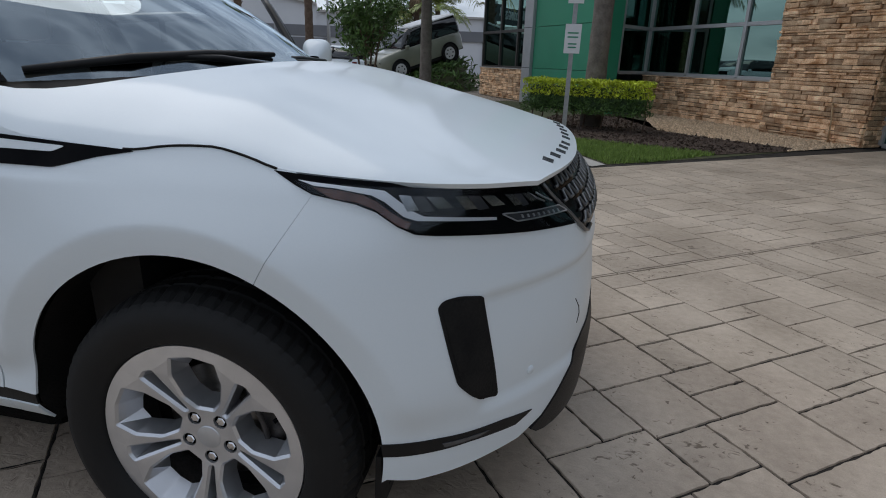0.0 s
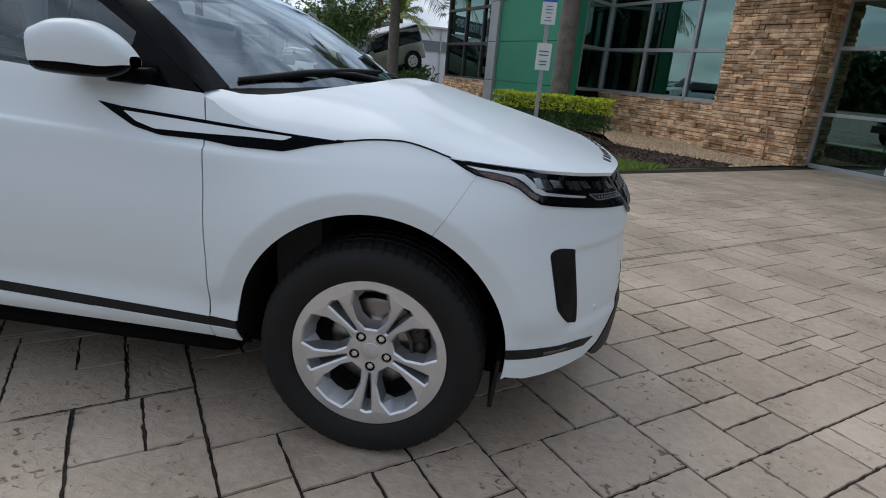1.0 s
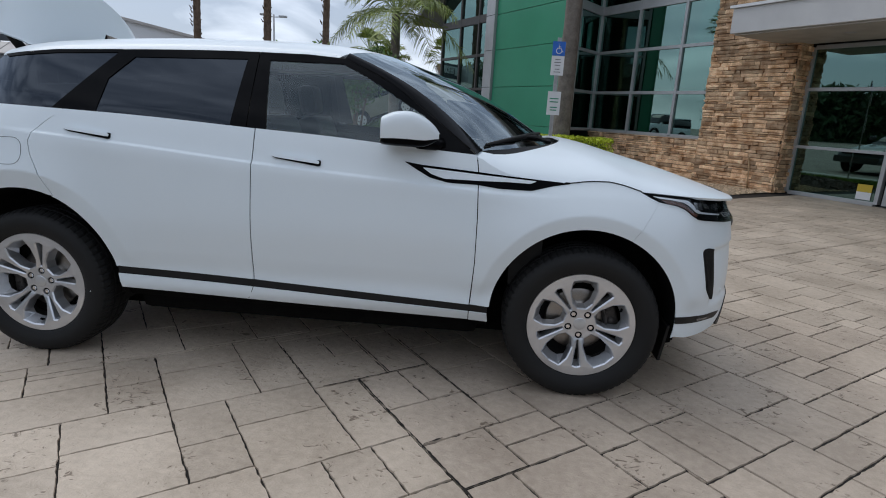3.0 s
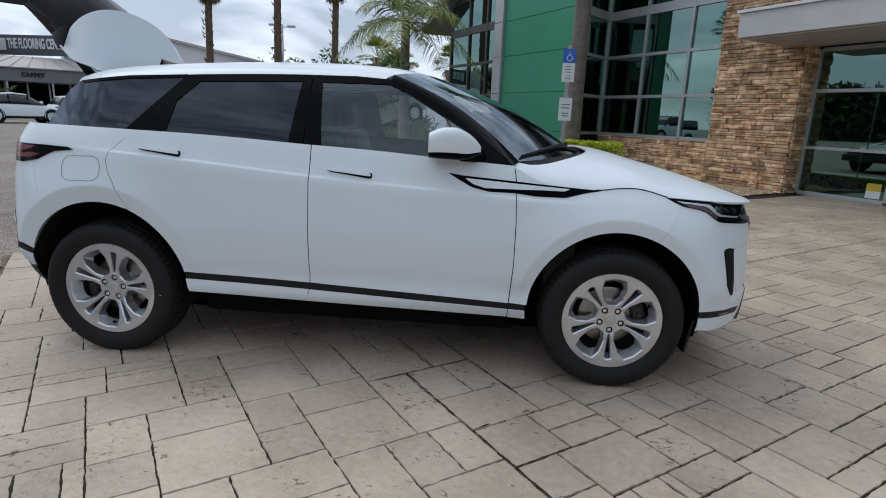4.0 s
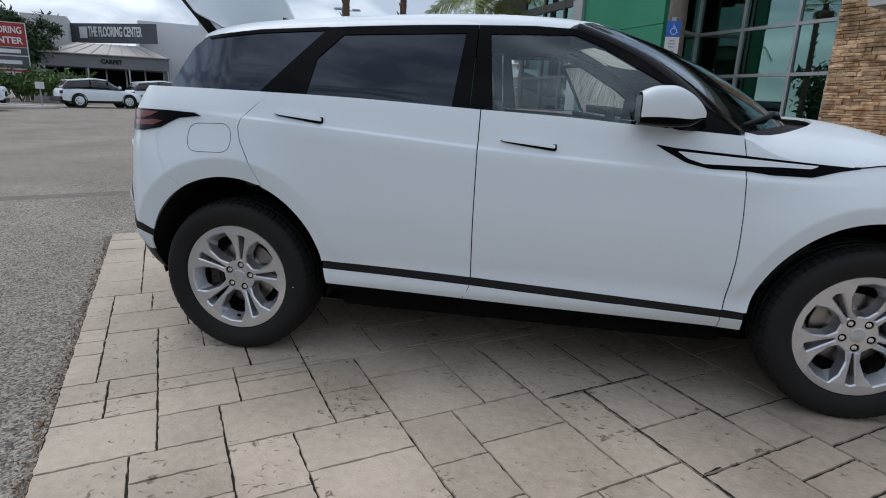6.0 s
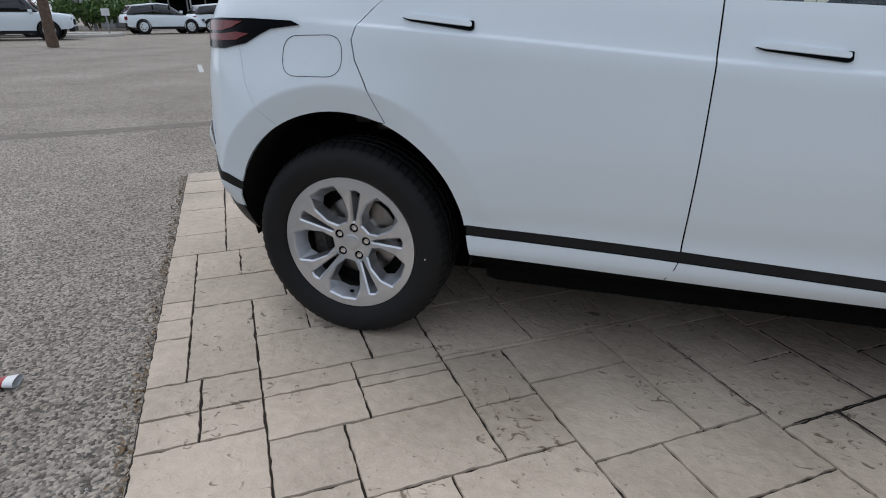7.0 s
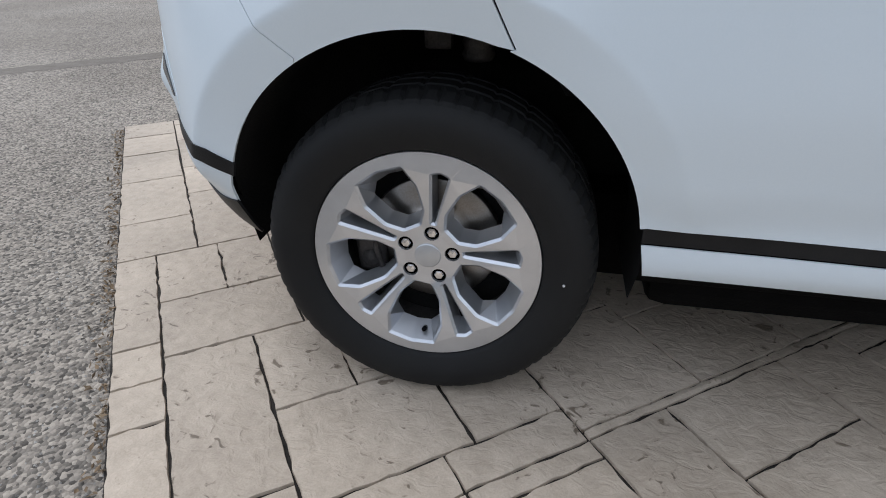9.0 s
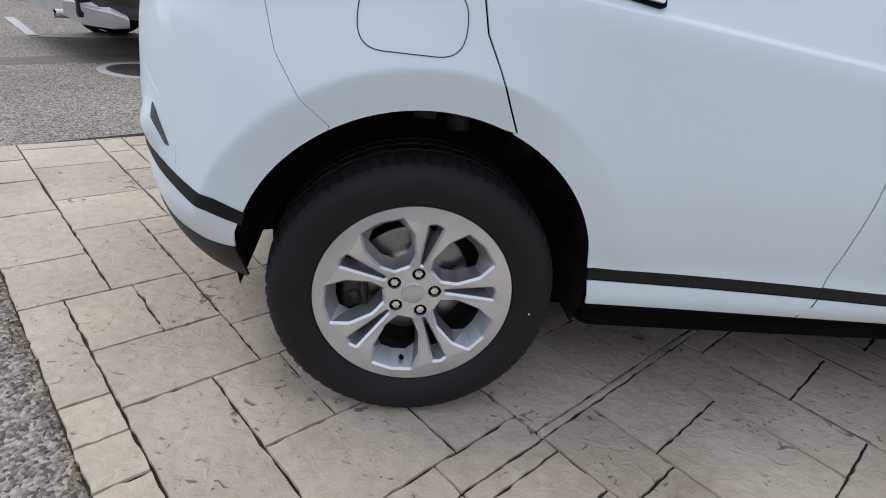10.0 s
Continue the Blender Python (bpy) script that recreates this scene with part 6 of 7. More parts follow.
def fan_palm(at, h, r, label, group="", size=1.0):
    """A tall palm with a round head of fan leaves over a skirt of dry ones."""
    t = thing("palm_tree", label, "palm", group, at)
    bm = trunk_mesh(h, r, r * 0.8, (0.1, 0.05), 0.08, 34)
    for k in range(60):
        z, a = random.uniform(0.35 * h, h - 0.2), random.uniform(0, 6.28)
        p = Vector((math.cos(a) * r * 0.8, math.sin(a) * r * 0.8, z))
        tube(bm, [p, p + Vector((math.cos(a) * 0.1, math.sin(a) * 0.1, 0.14))], [0.035, 0.012], 4)
    part("trunk", bm, M_BARK_BROWN, t)
    for nm, m, cnt, lo, hi, lab in (("crown", M_FROND, 26, -15, 80, "green fan leaves"), ("dry_skirt", M_DRY, 22, -80, -35, "hanging dry brown leaves")):
        bm = bmesh.new()
        for k in range(cnt):
            a, e = random.uniform(0, 6.28), radians(random.uniform(lo, hi))
            d = Vector((math.cos(a) * math.cos(e), math.sin(a) * math.cos(e), math.sin(e)))
            b = Vector((0.1, 0.05, h)) + d * 0.1
            c = b + d * (0.75 if nm == "crown" else 0.35) * size
            tube(bm, [b, c], 0.014, 4, False)
            s = d.cross(Vector((0, 0, 1))).normalized()
            u = s.cross(d)
            for j in range(15):
                f = radians(-75 + 150 * j / 14)
                v = d * math.cos(f) + s * math.sin(f)
                ln = 0.62 * size * random.uniform(0.8, 1.05)
                e1 = c + v * ln - Vector((0, 0, 0.16 * ln))
                w = v.cross(u).normalized() * 0.028
                m1 = c + v * ln * 0.55 + u * 0.02
                bm.faces.new([bm.verts.new(x) for x in (c, m1 - w, e1, m1 + w)])
        part(nm, bm, m, t, lab)
    return t


big = feather_palm(pose(1.26, 10.17, 0), 8.5, 0.2, 3.0, 16, "tall palm with thick smooth grey trunk behind the hedge", leaf=0.6)
feather_palm(pose(-3.71, 16.18, 0), 4.35, 0.19, 2.9, 22, "queen palm with arching yellow-green feather fronds", leaf=0.7, per=46, width=0.017, hang=0.75)
fan_palm(pose(-6.9, 26.8, 0), 4.2, 0.16, "short fan palm with dark green head among feather palms", "low fan palms", 0.85)
fan_palm(pose(-2.75, 26.2, 0), 3.9, 0.16, "short fan palm with dark green head among feather palms", "low fan palms", 0.9)
feather_palm(pose(-5.5, 25.6, 0), 3.4, 0.16, 2.0, 18, "bushy palm with drooping green fronds", leaf=0.55, bark=M_BARK_BROWN)
feather_palm(pose(-7.4, 27.3, 0), 2.9, 0.16, 2.1, 18, "bushy palm with drooping green fronds", leaf=0.55, bark=M_BARK_BROWN)
fan_palm(pose(-13.3, 21.5, 0), 6.4, 0.17, "fan palm with ragged brown trunk and dry skirt", "tall fan palms", 0.75)
fan_palm(pose(-10.65, 22.75, 0), 8.6, 0.18, "fan palm with ragged brown trunk and dry skirt", "tall fan palms")
fan_palm(pose(-8.24, 23.65, 0), 7.0, 0.17, "fan palm with ragged brown trunk and dry skirt", "tall fan palms", 0.8)
fan_palm(pose(-21.1, 14.0, 0), 7.5, 0.17, "fan palm with ragged brown trunk and dry skirt", "tall fan palms")


# ---- trees ----
def leafy_tree(at, h, spread, label, leaf=M_LEAF, n=2600, stems=3, size=0.05, category="tree"):
    t = thing("tree", label, category, at=at)
    bm = bmesh.new()
    tips = []
    for k in range(stems):
        a = 6.28 * k / stems + random.uniform(-0.3, 0.3)
        top = Vector((math.cos(a) * spread * 0.35, math.sin(a) * spread * 0.35, h * 0.62))
        mid = top * 0.5 + Vector((random.uniform(-0.06, 0.06), random.uniform(-0.06, 0.06), 0.05))
        r = 0.02 + 0.012 * h / max(1, stems ** 0.5)
        tube(bm, [Vector((math.cos(a) * 0.04, math.sin(a) * 0.04, 0)), mid, top], [r, r * 0.75, r * 0.4], 7)
        for j in range(6):
            b = mid.lerp(top, random.uniform(0.1, 1))
            e = b + Vector((random.gauss(0, 0.4) * spread, random.gauss(0, 0.4) * spread, random.uniform(0.1, 0.38) * h))
            tube(bm, [b, b.lerp(e, 0.5) + Vector((0, 0, 0.05)), e], [r * 0.4, r * 0.25, r * 0.1], 5)
            tips += [e, b.lerp(e, 0.6)]
    part("trunk", bm, M_BARK_BROWN, t)
    pts = []
    for k in range(n):
        c = random.choice(tips)
        pts.append(c + Vector((random.gauss(0, 0.15), random.gauss(0, 0.15), random.gauss(0, 0.12))) * spread)
    stuff("crown", flakes(pts, size, 0.4), leaf, "", "", t)
    return t


leafy_tree(pose(-3.9, 11.3, 0), 2.9, 0.95, "small multi-stemmed tree with dark green leaves", n=3000, stems=4, size=0.045)
leafy_tree(pose(-41.3, 36.0, 0), 6.9, 1.8, "dense rounded green tree beside the store", M_LEAF_DARK, 9000, 3, 0.11)
leafy_tree(pose(-38.6, 32.5, 0), 2.2, 2.2, "green shrub with pale flowers before the store", M_LEAF, 2500, 5, 0.12, "shrub")
leafy_tree(pose(-36.0, 33.2, 0), 2.0, 2.0, "green shrub before the store", M_LEAF, 2500, 5, 0.12, "shrub")
leafy_tree(pose(-49, 42, 0), 7.5, 4.5, "broad green tree behind the store", M_LEAF_DARK, 5000, 3, 0.22)
leafy_tree(pose(-19.0, 50.0, 0), 6.4, 3.2, "sparse tree with flat tufts above the warehouse", M_LEAF, 900, 3, 0.16)
leafy_tree(pose(-14.5, 48.5, 0), 6.2, 2.8, "sparse tree with flat tufts above the warehouse", M_LEAF, 700, 3, 0.16)


def tree_line(points, label):
    """A far belt of trees, seen as one."""
    pts, core = [], []
    for (x0, y0), (x1, y1) in zip(points, points[1:]):
        ln = math.dist((x0, y0), (x1, y1))
        for k in range(int(ln * 150)):
            t = random.random()
            x, y = x0 + (x1 - x0) * t, y0 + (y1 - y0) * t
            h = 6.4 + 3.0 * noise.noise((x * 0.11, y * 0.11, 0)) + 1.4 * noise.noise((x * 0.4, y * 0.4, 5))
            pts.append((x + random.gauss(0, 0.8), y + random.gauss(0, 0.8), h * random.random() ** 0.7))
    for (x0, y0), (x1, y1) in zip(points, points[1:]):
        k = int(math.dist((x0, y0), (x1, y1)) / 1.2)
        for j in range(k):
            x, y = x0 + (x1 - x0) * j / k, y0 + (y1 - y0) * j / k
            h = 5.6 + 3.0 * noise.noise((x * 0.11, y * 0.11, 0)) + 1.4 * noise.noise((x * 0.4, y * 0.4, 5))
            core.append((x * 1.015, y * 1.015, h))
    me = flakes(pts, 0.34, 0.4)
    vs, fs = [tuple(v.co) for v in me.vertices], [tuple(p.vertices) for p in me.polygons]
    for (x0, y0, h0), (x1, y1, h1) in zip(core, core[1:]):
        k = len(vs)
        vs += [(x0, y0, -0.1), (x1, y1, -0.1), (x1, y1, h1), (x0, y0, h0)]
        fs.append((k, k + 1, k + 2, k + 3))
    me = bpy.data.meshes.new("belt")
    me.from_pydata(vs, [], fs)
    return stuff("backdrop_trees", me, M_LEAF_DARK, label, "trees")


tree_line([(46, 14), (36, -18), (12, -29), (-20, -31), (-48, -26), (-66, -4), (-62, 18)], "belt of dark green trees across the road")


# ---- other cars ----
def loft(stations, n=6):
    """A closed skin over stations (x, low, top, half width low, half width top): rounded shoulders."""
    bm = bmesh.new()
    rows = []
    for x, lo, hi, w0, w1 in stations:
        r = min(0.12, (hi - lo) * 0.35)
        half = [(w0, lo), (w0 + 0.01, lo + (hi - lo) * 0.35), ((w0 + w1) / 2 + 0.012, lo + (hi - lo) * 0.7), (w1, hi - r * 0.5), (w1 - r * 0.45, hi - r * 0.08), (w1 - r * 1.4, hi + 0.008)]
        rows.append([Vector((x, -y, z)) for y, z in half] + [Vector((x, y, z)) for y, z in half[::-1]])
    grid(bm, rows)
    for row in (rows[0], rows[-1][::-1]):
        bm.faces.new([bm.verts.new(p) for p in row])
    bmesh.ops.remove_doubles(bm, verts=bm.verts[:], dist=0.0005)
    bmesh.ops.recalc_face_normals(bm, faces=bm.faces[:])
    return bm


def parked_car(at, label, paint, boxy=True, length=4.6, wb=2.7, tyre=0.38, roof_m=None, group="", spare=False):
    """A parked car, nose to +x, standing on z = 0: body, arches, cabin glass, roof, pillars, wheels, lamps, bumpers, mirrors."""
    c = thing("parked_car", label, "car", group, at)
    L, f = length / 2, wb / 2
    if boxy:
        body = [(-L, 0.55, 1.05, 0.86, 0.86), (-L + 0.08, 0.42, 1.14, 0.93, 0.92), (-f, 0.36, 1.17, 0.96, 0.94), (0, 0.34, 1.17, 0.96, 0.94), (f - 0.35, 0.36, 1.17, 0.96, 0.94), (f + 0.3, 0.42, 1.12, 0.95, 0.9), (L - 0.08, 0.48, 1.05, 0.9, 0.84), (L, 0.55, 0.95, 0.82, 0.78)]
        cab = [(-L + 0.06, 1.14, 1.62, 0.9, 0.82), (-L + 0.14, 1.14, 1.86, 0.91, 0.8), (f - 0.95, 1.15, 1.88, 0.91, 0.8), (f - 0.72, 1.15, 1.74, 0.91, 0.8), (f - 0.32, 1.15, 1.22, 0.9, 0.84)]
        top, x0, x1 = 1.86, -L + 0.1, f - 0.85
    else:
        body = [(-L, 0.55, 0.9, 0.74, 0.7), (-L + 0.12, 0.4, 1.04, 0.86, 0.82), (-f, 0.3, 1.08, 0.94, 0.88), (0, 0.28, 1.05, 0.94, 0.89), (f - 0.4, 0.28, 1.02, 0.94, 0.88), (f + 0.25, 0.36, 0.93, 0.92, 0.82), (L - 0.15, 0.36, 0.82, 0.82, 0.7), (L, 0.45, 0.7, 0.66, 0.6)]
        cab = [(-L + 0.16, 1.02, 1.1, 0.8, 0.72), (-L + 0.5, 1.04, 1.5, 0.86, 0.66), (-0.4, 1.06, 1.64, 0.88, 0.66), (f - 1.15, 1.05, 1.58, 0.88, 0.66), (f - 0.35, 1.0, 1.06, 0.86, 0.74)]
        top, x0, x1 = 1.6, -L + 0.45, f - 1.1
    part("body", loft(body), paint, c, "", True)
    part("cabin_glass", loft(cab), M_CAR_GLASS, c, "dark cabin glass", True)
    roof = [(x, z1 - 0.05, z1 + 0.02, w1 + 0.015, w1 - 0.0) for x, z0, z1, w0, w1 in cab if x0 - 0.1 <= x <= x1 + 0.02]
    part("roof", loft(roof), roof_m or paint, c, "", True)
    for sx in (-0.5 * f, 0.18 * f):
        for sg in (1, -1):
            bm = boxed(-0.035, 0.035, -0.02, 0.02, 1.1, top - 0.03, bevel=0.008)
            bm.transform(Matrix.Translation((sx, sg * 0.875, 0)))
            for v in bm.verts:
                v.co.y -= sg * 0.085 * max(0, (v.co.z - 1.15)) / (top - 1.15)
            part("pillar", bm, paint if boxy else M_GLOSS_BLACK, c)
    for sx in (f, -f):
        for sg in (1, -1):
            w = new("wheel")
            w.parent = c
            w.matrix_local = Matrix.Translation((sx, -sg * (0.965 if boxy else 0.9), tyre)) @ (Matrix.Identity(4) if sg > 0 else Matrix.Rotation(math.pi, 4, "Z"))
            part("tyre", lathe(bmesh.new(), [(tyre * 0.63, -0.03), (tyre * 0.8, -0.062), (tyre * 0.95, -0.055), (tyre, -0.03), (tyre, 0.16), (tyre * 0.9, 0.19)], 28), M_RUBBER, w, "", True)
            bm = lathe(bmesh.new(), [(0.0001, -0.035), (tyre * 0.2, -0.04), (tyre * 0.26, -0.03), (tyre * 0.5, -0.03), (tyre * 0.58, -0.045), (tyre * 0.65, -0.045), (tyre * 0.65, 0.0)], 24)
            part("rim", bm, M_SIGN_WHITE if spare else M_ALLOY, w, "", True)
            for k in range(6):
                a = radians(60 * k)
                bm = lathe(bmesh.new(), [(tyre * 0.085, -0.043), (0.0001, -0.043)], 8, at=(tyre * 0.4 * math.cos(a), 0, tyre * 0.4 * math.sin(a)))
                part("rim_hole", bm, M_LINER, w)
            part("wheel_arch", lathe(bmesh.new(), [(tyre * 1.12, -0.075), (tyre * 1.16, -0.062), (tyre * 1.02, -0.04), (tyre * 1.02, 0.1)], 28), M_TRIM, w, "black arch lip", True)
    for sg in (1, -1):
        zl = 0.86 if boxy else 0.74
        part("head_lamp", boxed(L - 0.16, L - 0.005, sg * 0.58, sg * 0.82, zl - 0.07, zl + 0.07, bevel=0.02), M_GREY_LENS, c, "clear head lamp")
        part("tail_lamp", boxed(-L - 0.006, -L + 0.14, sg * 0.68, sg * 0.86, zl + 0.02, zl + 0.2, bevel=0.02), M_LAMP_RED, c, "red tail lamp")
        part("door_mirror", boxed(f - 0.62, f - 0.46, sg * 0.95, sg * 1.1, 1.12, 1.26, bevel=0.03), paint, c)
        part("sill", boxed(-f + 0.4, f - 0.42, sg * 0.9, sg * 0.97, 0.26, 0.4, bevel=0.015), M_TRIM, c, "black sill")
    part("front_bumper", boxed(L - 0.2, L + 0.03, -0.8, 0.8, 0.34, 0.56, bevel=0.03), M_TRIM if boxy else paint, c, "front bumper")
    part("grille", boxed(L - 0.12, L + 0.012, -0.5, 0.5, 0.62, 0.86 if boxy else 0.72, bevel=0.015), M_GLOSS_BLACK, c, "black grille")
    part("rear_bumper", boxed(-L - 0.03, -L + 0.2, -0.82, 0.82, 0.36, 0.6, bevel=0.03), M_TRIM, c, "black rear bumper")
    if spare:
        bm = lathe(bmesh.new(), [(0.0001, -0.02), (tyre * 0.6, -0.03), (tyre * 0.9, -0.05), (tyre, 0.0), (tyre, 0.16)], 28)
        bm.transform(Matrix.Translation((-L - 0.14, 0.05, 1.08)) @ Matrix.Rotation(radians(-90), 4, "Z"))
        part("spare_wheel", bm, M_RUBBER, c, "spare wheel on the rear door", True)
    return c


# the display car nose-down on a planted mound
rw, fw = Vector((-4.06, 21.63, 1.47)), Vector((-5.66, 20.13, 0.77))
ax = (fw - rw).normalized()
lf = Vector((0, 0, 1)).cross(ax).normalized()
upv = ax.cross(lf)
mid = (rw + fw) / 2 - upv * 0.4 - lf * 0.92
parked_car(Matrix(((ax.x, lf.x, upv.x, mid.x), (ax.y, lf.y, upv.y, mid.y), (ax.z, lf.z, upv.z, mid.z), (0, 0, 0, 1))) @ Matrix.Diagonal((0.9, 0.92, 0.92, 1)), "sage-green boxy off-road car nose-down on a planted mound", M_SAGE, True, 4.2, 2.56, 0.4, M_SIGN_WHITE, spare=True)
bm = bmesh.new()
rows = []
for i in range(15):
    for_row = []
    for j in range(15):
        u, v = -1 + 2 * i / 14, -1 + 2 * j / 14
        d = min(1, math.hypot(u, v))
        base = mid + ax * (2.9 * u) + lf * (2.0 * v)
        z = (mid.z - 0.02 + ax.z * 2.9 * u * 0.95) * smooth(1.0, 0.62, d) - 0.03 + 0.05 * noise.noise((u * 5, v * 5, 2)) * smooth(1, 0.8, d)
        for_row.append(Vector((base.x, base.y, max(-0.03, z))))
    rows.append(for_row)
mound = structure("mound", grid(bm, rows), M_SOIL, "planted earth mound under the display car", "mound", soft=True)
tops = [p for r in rows for p in r if p.z > 0.05]
pts = []
for _ in range(3500):
    p = random.choice(tops)
    pts.append((p.x + random.gauss(0, 0.2), p.y + random.gauss(0, 0.2), p.z + random.random() * 0.16 - 0.03))
stuff("mound_plants", flakes(pts, 0.06, 0.5, 0.6, 2.4), M_LEAF, "low green plants on the mound", "plants")

parked_car(pose(-10.9, 26.5, 0, 0, 0, 152), "white car parked behind the small tree", M_WHITE, False, 4.5, 2.7, 0.34)
parked_car(pose(-28.3, 28.0, 0, 0, 0, 57) @ Matrix.Diagonal((0.95, 0.95, 1.02, 1)), "white sport utility car parked by the store", M_WHITE, False, 4.75, 2.85, 0.38, group="white cars by the store")
parked_car(pose(-26.4, 31.6, 0, 0, 0, 57) @ Matrix.Diagonal((1, 1, 1.05, 1)), "white sport utility car parked by the store", M_WHITE, False, 4.7, 2.8, 0.37, group="white cars by the store")
parked_car(pose(-24.8, 34.6, 0, 0, 0, 57) @ Matrix.Diagonal((1, 1, 1.05, 1)), "white sport utility car parked by the store", M_WHITE, False, 4.7, 2.8, 0.37, group="white cars by the store")
parked_car(pose(-27.9, 18.2, 0, 0, 0, 42), "white boxy off-road car with dark wheels by the palm", M_WHITE, True, 4.7, 2.8, 0.4)
parked_car(pose(-31.5, 20.3, 0, 0, 0, 42), "pale sport utility car in the parking row", M_WHITE, False, 4.6, 2.75, 0.37)
parked_car(pose(-33.2, 23.0, 0, 0, 0, 42), "pale sport utility car in the parking row", M_WAREHOUSE, False, 4.6, 2.75, 0.37)

# the dark car behind, its tail towards the forecourt
dark = parked_car(pose(-4.2, 5.6, 0, 0, 0, 45), "dark grey car with silver rear diffuser and exhaust", M_DARK_PAINT, False, 4.7, 2.8, 0.37)
part("diffuser", loft([(-2.43, 0.36, 0.5, 0.62, 0.66), (-2.36, 0.31, 0.52, 0.8, 0.82), (-2.15, 0.29, 0.47, 0.9, 0.9), (-2.02, 0.3, 0.4, 0.92, 0.92)]), M_SILVER, dark, "silver rear diffuser")
for sg in (1, -1):
    bm = tube(bmesh.new(), [(-2.47, sg * 0.55, 0.36), (-2.3, sg * 0.55, 0.36)], 0.036, 14, False)
    part("exhaust", bm, M_CHROME, dark, "chrome exhaust", True)

# ---- far buildings ----
wh = thing("warehouse", "long white metal warehouse with grey band across the drive", "building", at=pose(-10.0, 45.0, 0, 0, 0, 23))
bm, bm2 = bmesh.new(), bmesh.new()
for q, lo, hi in ((bm, 0.0, 0.0), (bm2, 6.5, 0.18)):
    prof = [(-19, lo), (-9.3, lo and 4.75), (-9.3, 4.75 + hi), (-19, 6.5 + hi)]
    y0 = -0.3 if lo else 0.0
    f = [[q.verts.new((x, y, z)) for x, z in prof] for y in (y0, 14)]
    q.faces.new(f[0])
    q.faces.new(f[1][::-1])
    for k in range(4):
        q.faces.new((f[0][k], f[0][(k + 1) % 4], f[1][(k + 1) % 4], f[1][k]))
    bmesh.ops.recalc_face_normals(q, faces=q.faces[:])
part("wall", bm, M_WAREHOUSE, wh)
part("roof", bm2, M_ROOF_METAL, wh, "sloping pale metal roof")
part("low_wall", boxed(-9.3, 16, 0.1, 14, 0, 4.3), M_WAREHOUSE, wh)
part("band", boxed(-19, 16, -0.05, 0.1, 2.55, 3.35), M_GREY_BAND, wh, "grey band")
part("low_roof", boxed(-9.19, 16.3, -0.2, 14.3, 4.3, 4.45), M_ROOF_METAL, wh)
for k in range(7):
    part("panel_rib", boxed(-12.5 + 4.1 * k, -12.42 + 4.1 * k, -0.06, 0.1, 0, 4.29), M_FRAME, wh)
for k in range(3):
    part("dock_door", boxed(-12 + 9 * k, -8.6 + 9 * k, -0.04, 0.1, 0, 2.45), M_GREY_BAND, wh, "grey roller door")

SD = Vector((0.775, 0.632, 0))
SB = pose(-40.2, 38.7, 0, 0, 0, math.degrees(math.atan2(SD.y, SD.x)))
st = thing("store_building", "grey store with dark fascia sign and metal hip roof", "building", at=SB)
part("wall", boxed(-1.6, 7.5, 0.0, 9, 0, 3.95), M_GREY_BAND, st)
part("white_wall", boxed(5.4, 13.0, 1.0, 12, 0, 6.9), M_WAREHOUSE, st, "white side wall")
part("upper_wall", boxed(-3.0, 0.2, 2.0, 10, 0, 6.8), M_STUCCO, st, "pale upper wall")
part("fascia", boxed(-1.6, 7.3, -2.2, -2.0, 2.7, 3.72), M_GREY_BAND, st, "grey canopy fascia")
bm = bmesh.new()
rows = [[Vector((-1.8, -2.4, 3.74)), Vector((7.5, -2.4, 3.74))], [Vector((0.9, 0.3, 4.7)), Vector((5.6, 0.3, 4.7))]]
grid(bm, rows)
for a, b, c in (((-1.8, -2.4, 3.74), (0.9, 0.3, 4.7), (-1.8, 3.0, 3.74)), ((7.5, -2.4, 3.74), (7.5, 3.0, 3.74), (5.6, 0.3, 4.7))):
    bm.faces.new([bm.verts.new(p) for p in (a, b, c)])
part("roof", thicken(bm, 0.08), M_ROOF_METAL, st, "pale metal hip roof")
for k in range(9):
    x = -1.6 + 1.12 * k
    part("roof_seam", tube(bmesh.new(), [(x, -2.4, 3.77), (0.9 + 4.7 * k / 8, 0.3, 4.73)], 0.025, 5), M_ROOF_METAL, st)
SIGN = SB.inverted() @ pose(-43.5, 42.5, 0, 0, 0, -3)
sign = part("sign_panel", boxed(0.7, 9.2, -0.2, 0.1, 4.92, 6.5), M_DARK_SIGN, st, "charcoal sign panel")
sign.matrix_local = SIGN
part("logo_panel", boxed(1.65, 2.42, -0.24, -0.2, 5.28, 6.22), M_SIGN_WHITE, sign, "pale square emblem")
lettering("THE FLOORING CENTER", 1.1, Matrix.Translation((5.28, -0.24, 5.78)) @ Matrix.Rotation(radians(90), 4, "X"), M_SIGN_WHITE, sign, "sign_lettering", 0.02, "white block letters", 5.4, 0.03)
lettering("CARPET", 0.42, Matrix.Translation((3.15, -2.24, 3.2)) @ Matrix.Rotation(radians(90), 4, "X"), M_TRIM, st, "canopy_lettering", 0.02, "dark block letters", 1.5, 0.018)
for k in range(6):
    x = -1.6 + 1.45 * k
    part("window", boxed(x, x + 1.3, -0.04, 0.02, 0.8, 2.62), M_GLOSS_BLACK, st, "dark shop window")
    part("window_frame", boxed(x + 1.32, x + 1.42, -0.06, 0.02, 0.6, 2.85), M_FRAME, st)
for k in range(4):
    part("canopy_post", boxed(-1.5 + 2.9 * k, -1.38 + 2.9 * k, -2.15, -2.0, 0, 2.69), M_FRAME, st)

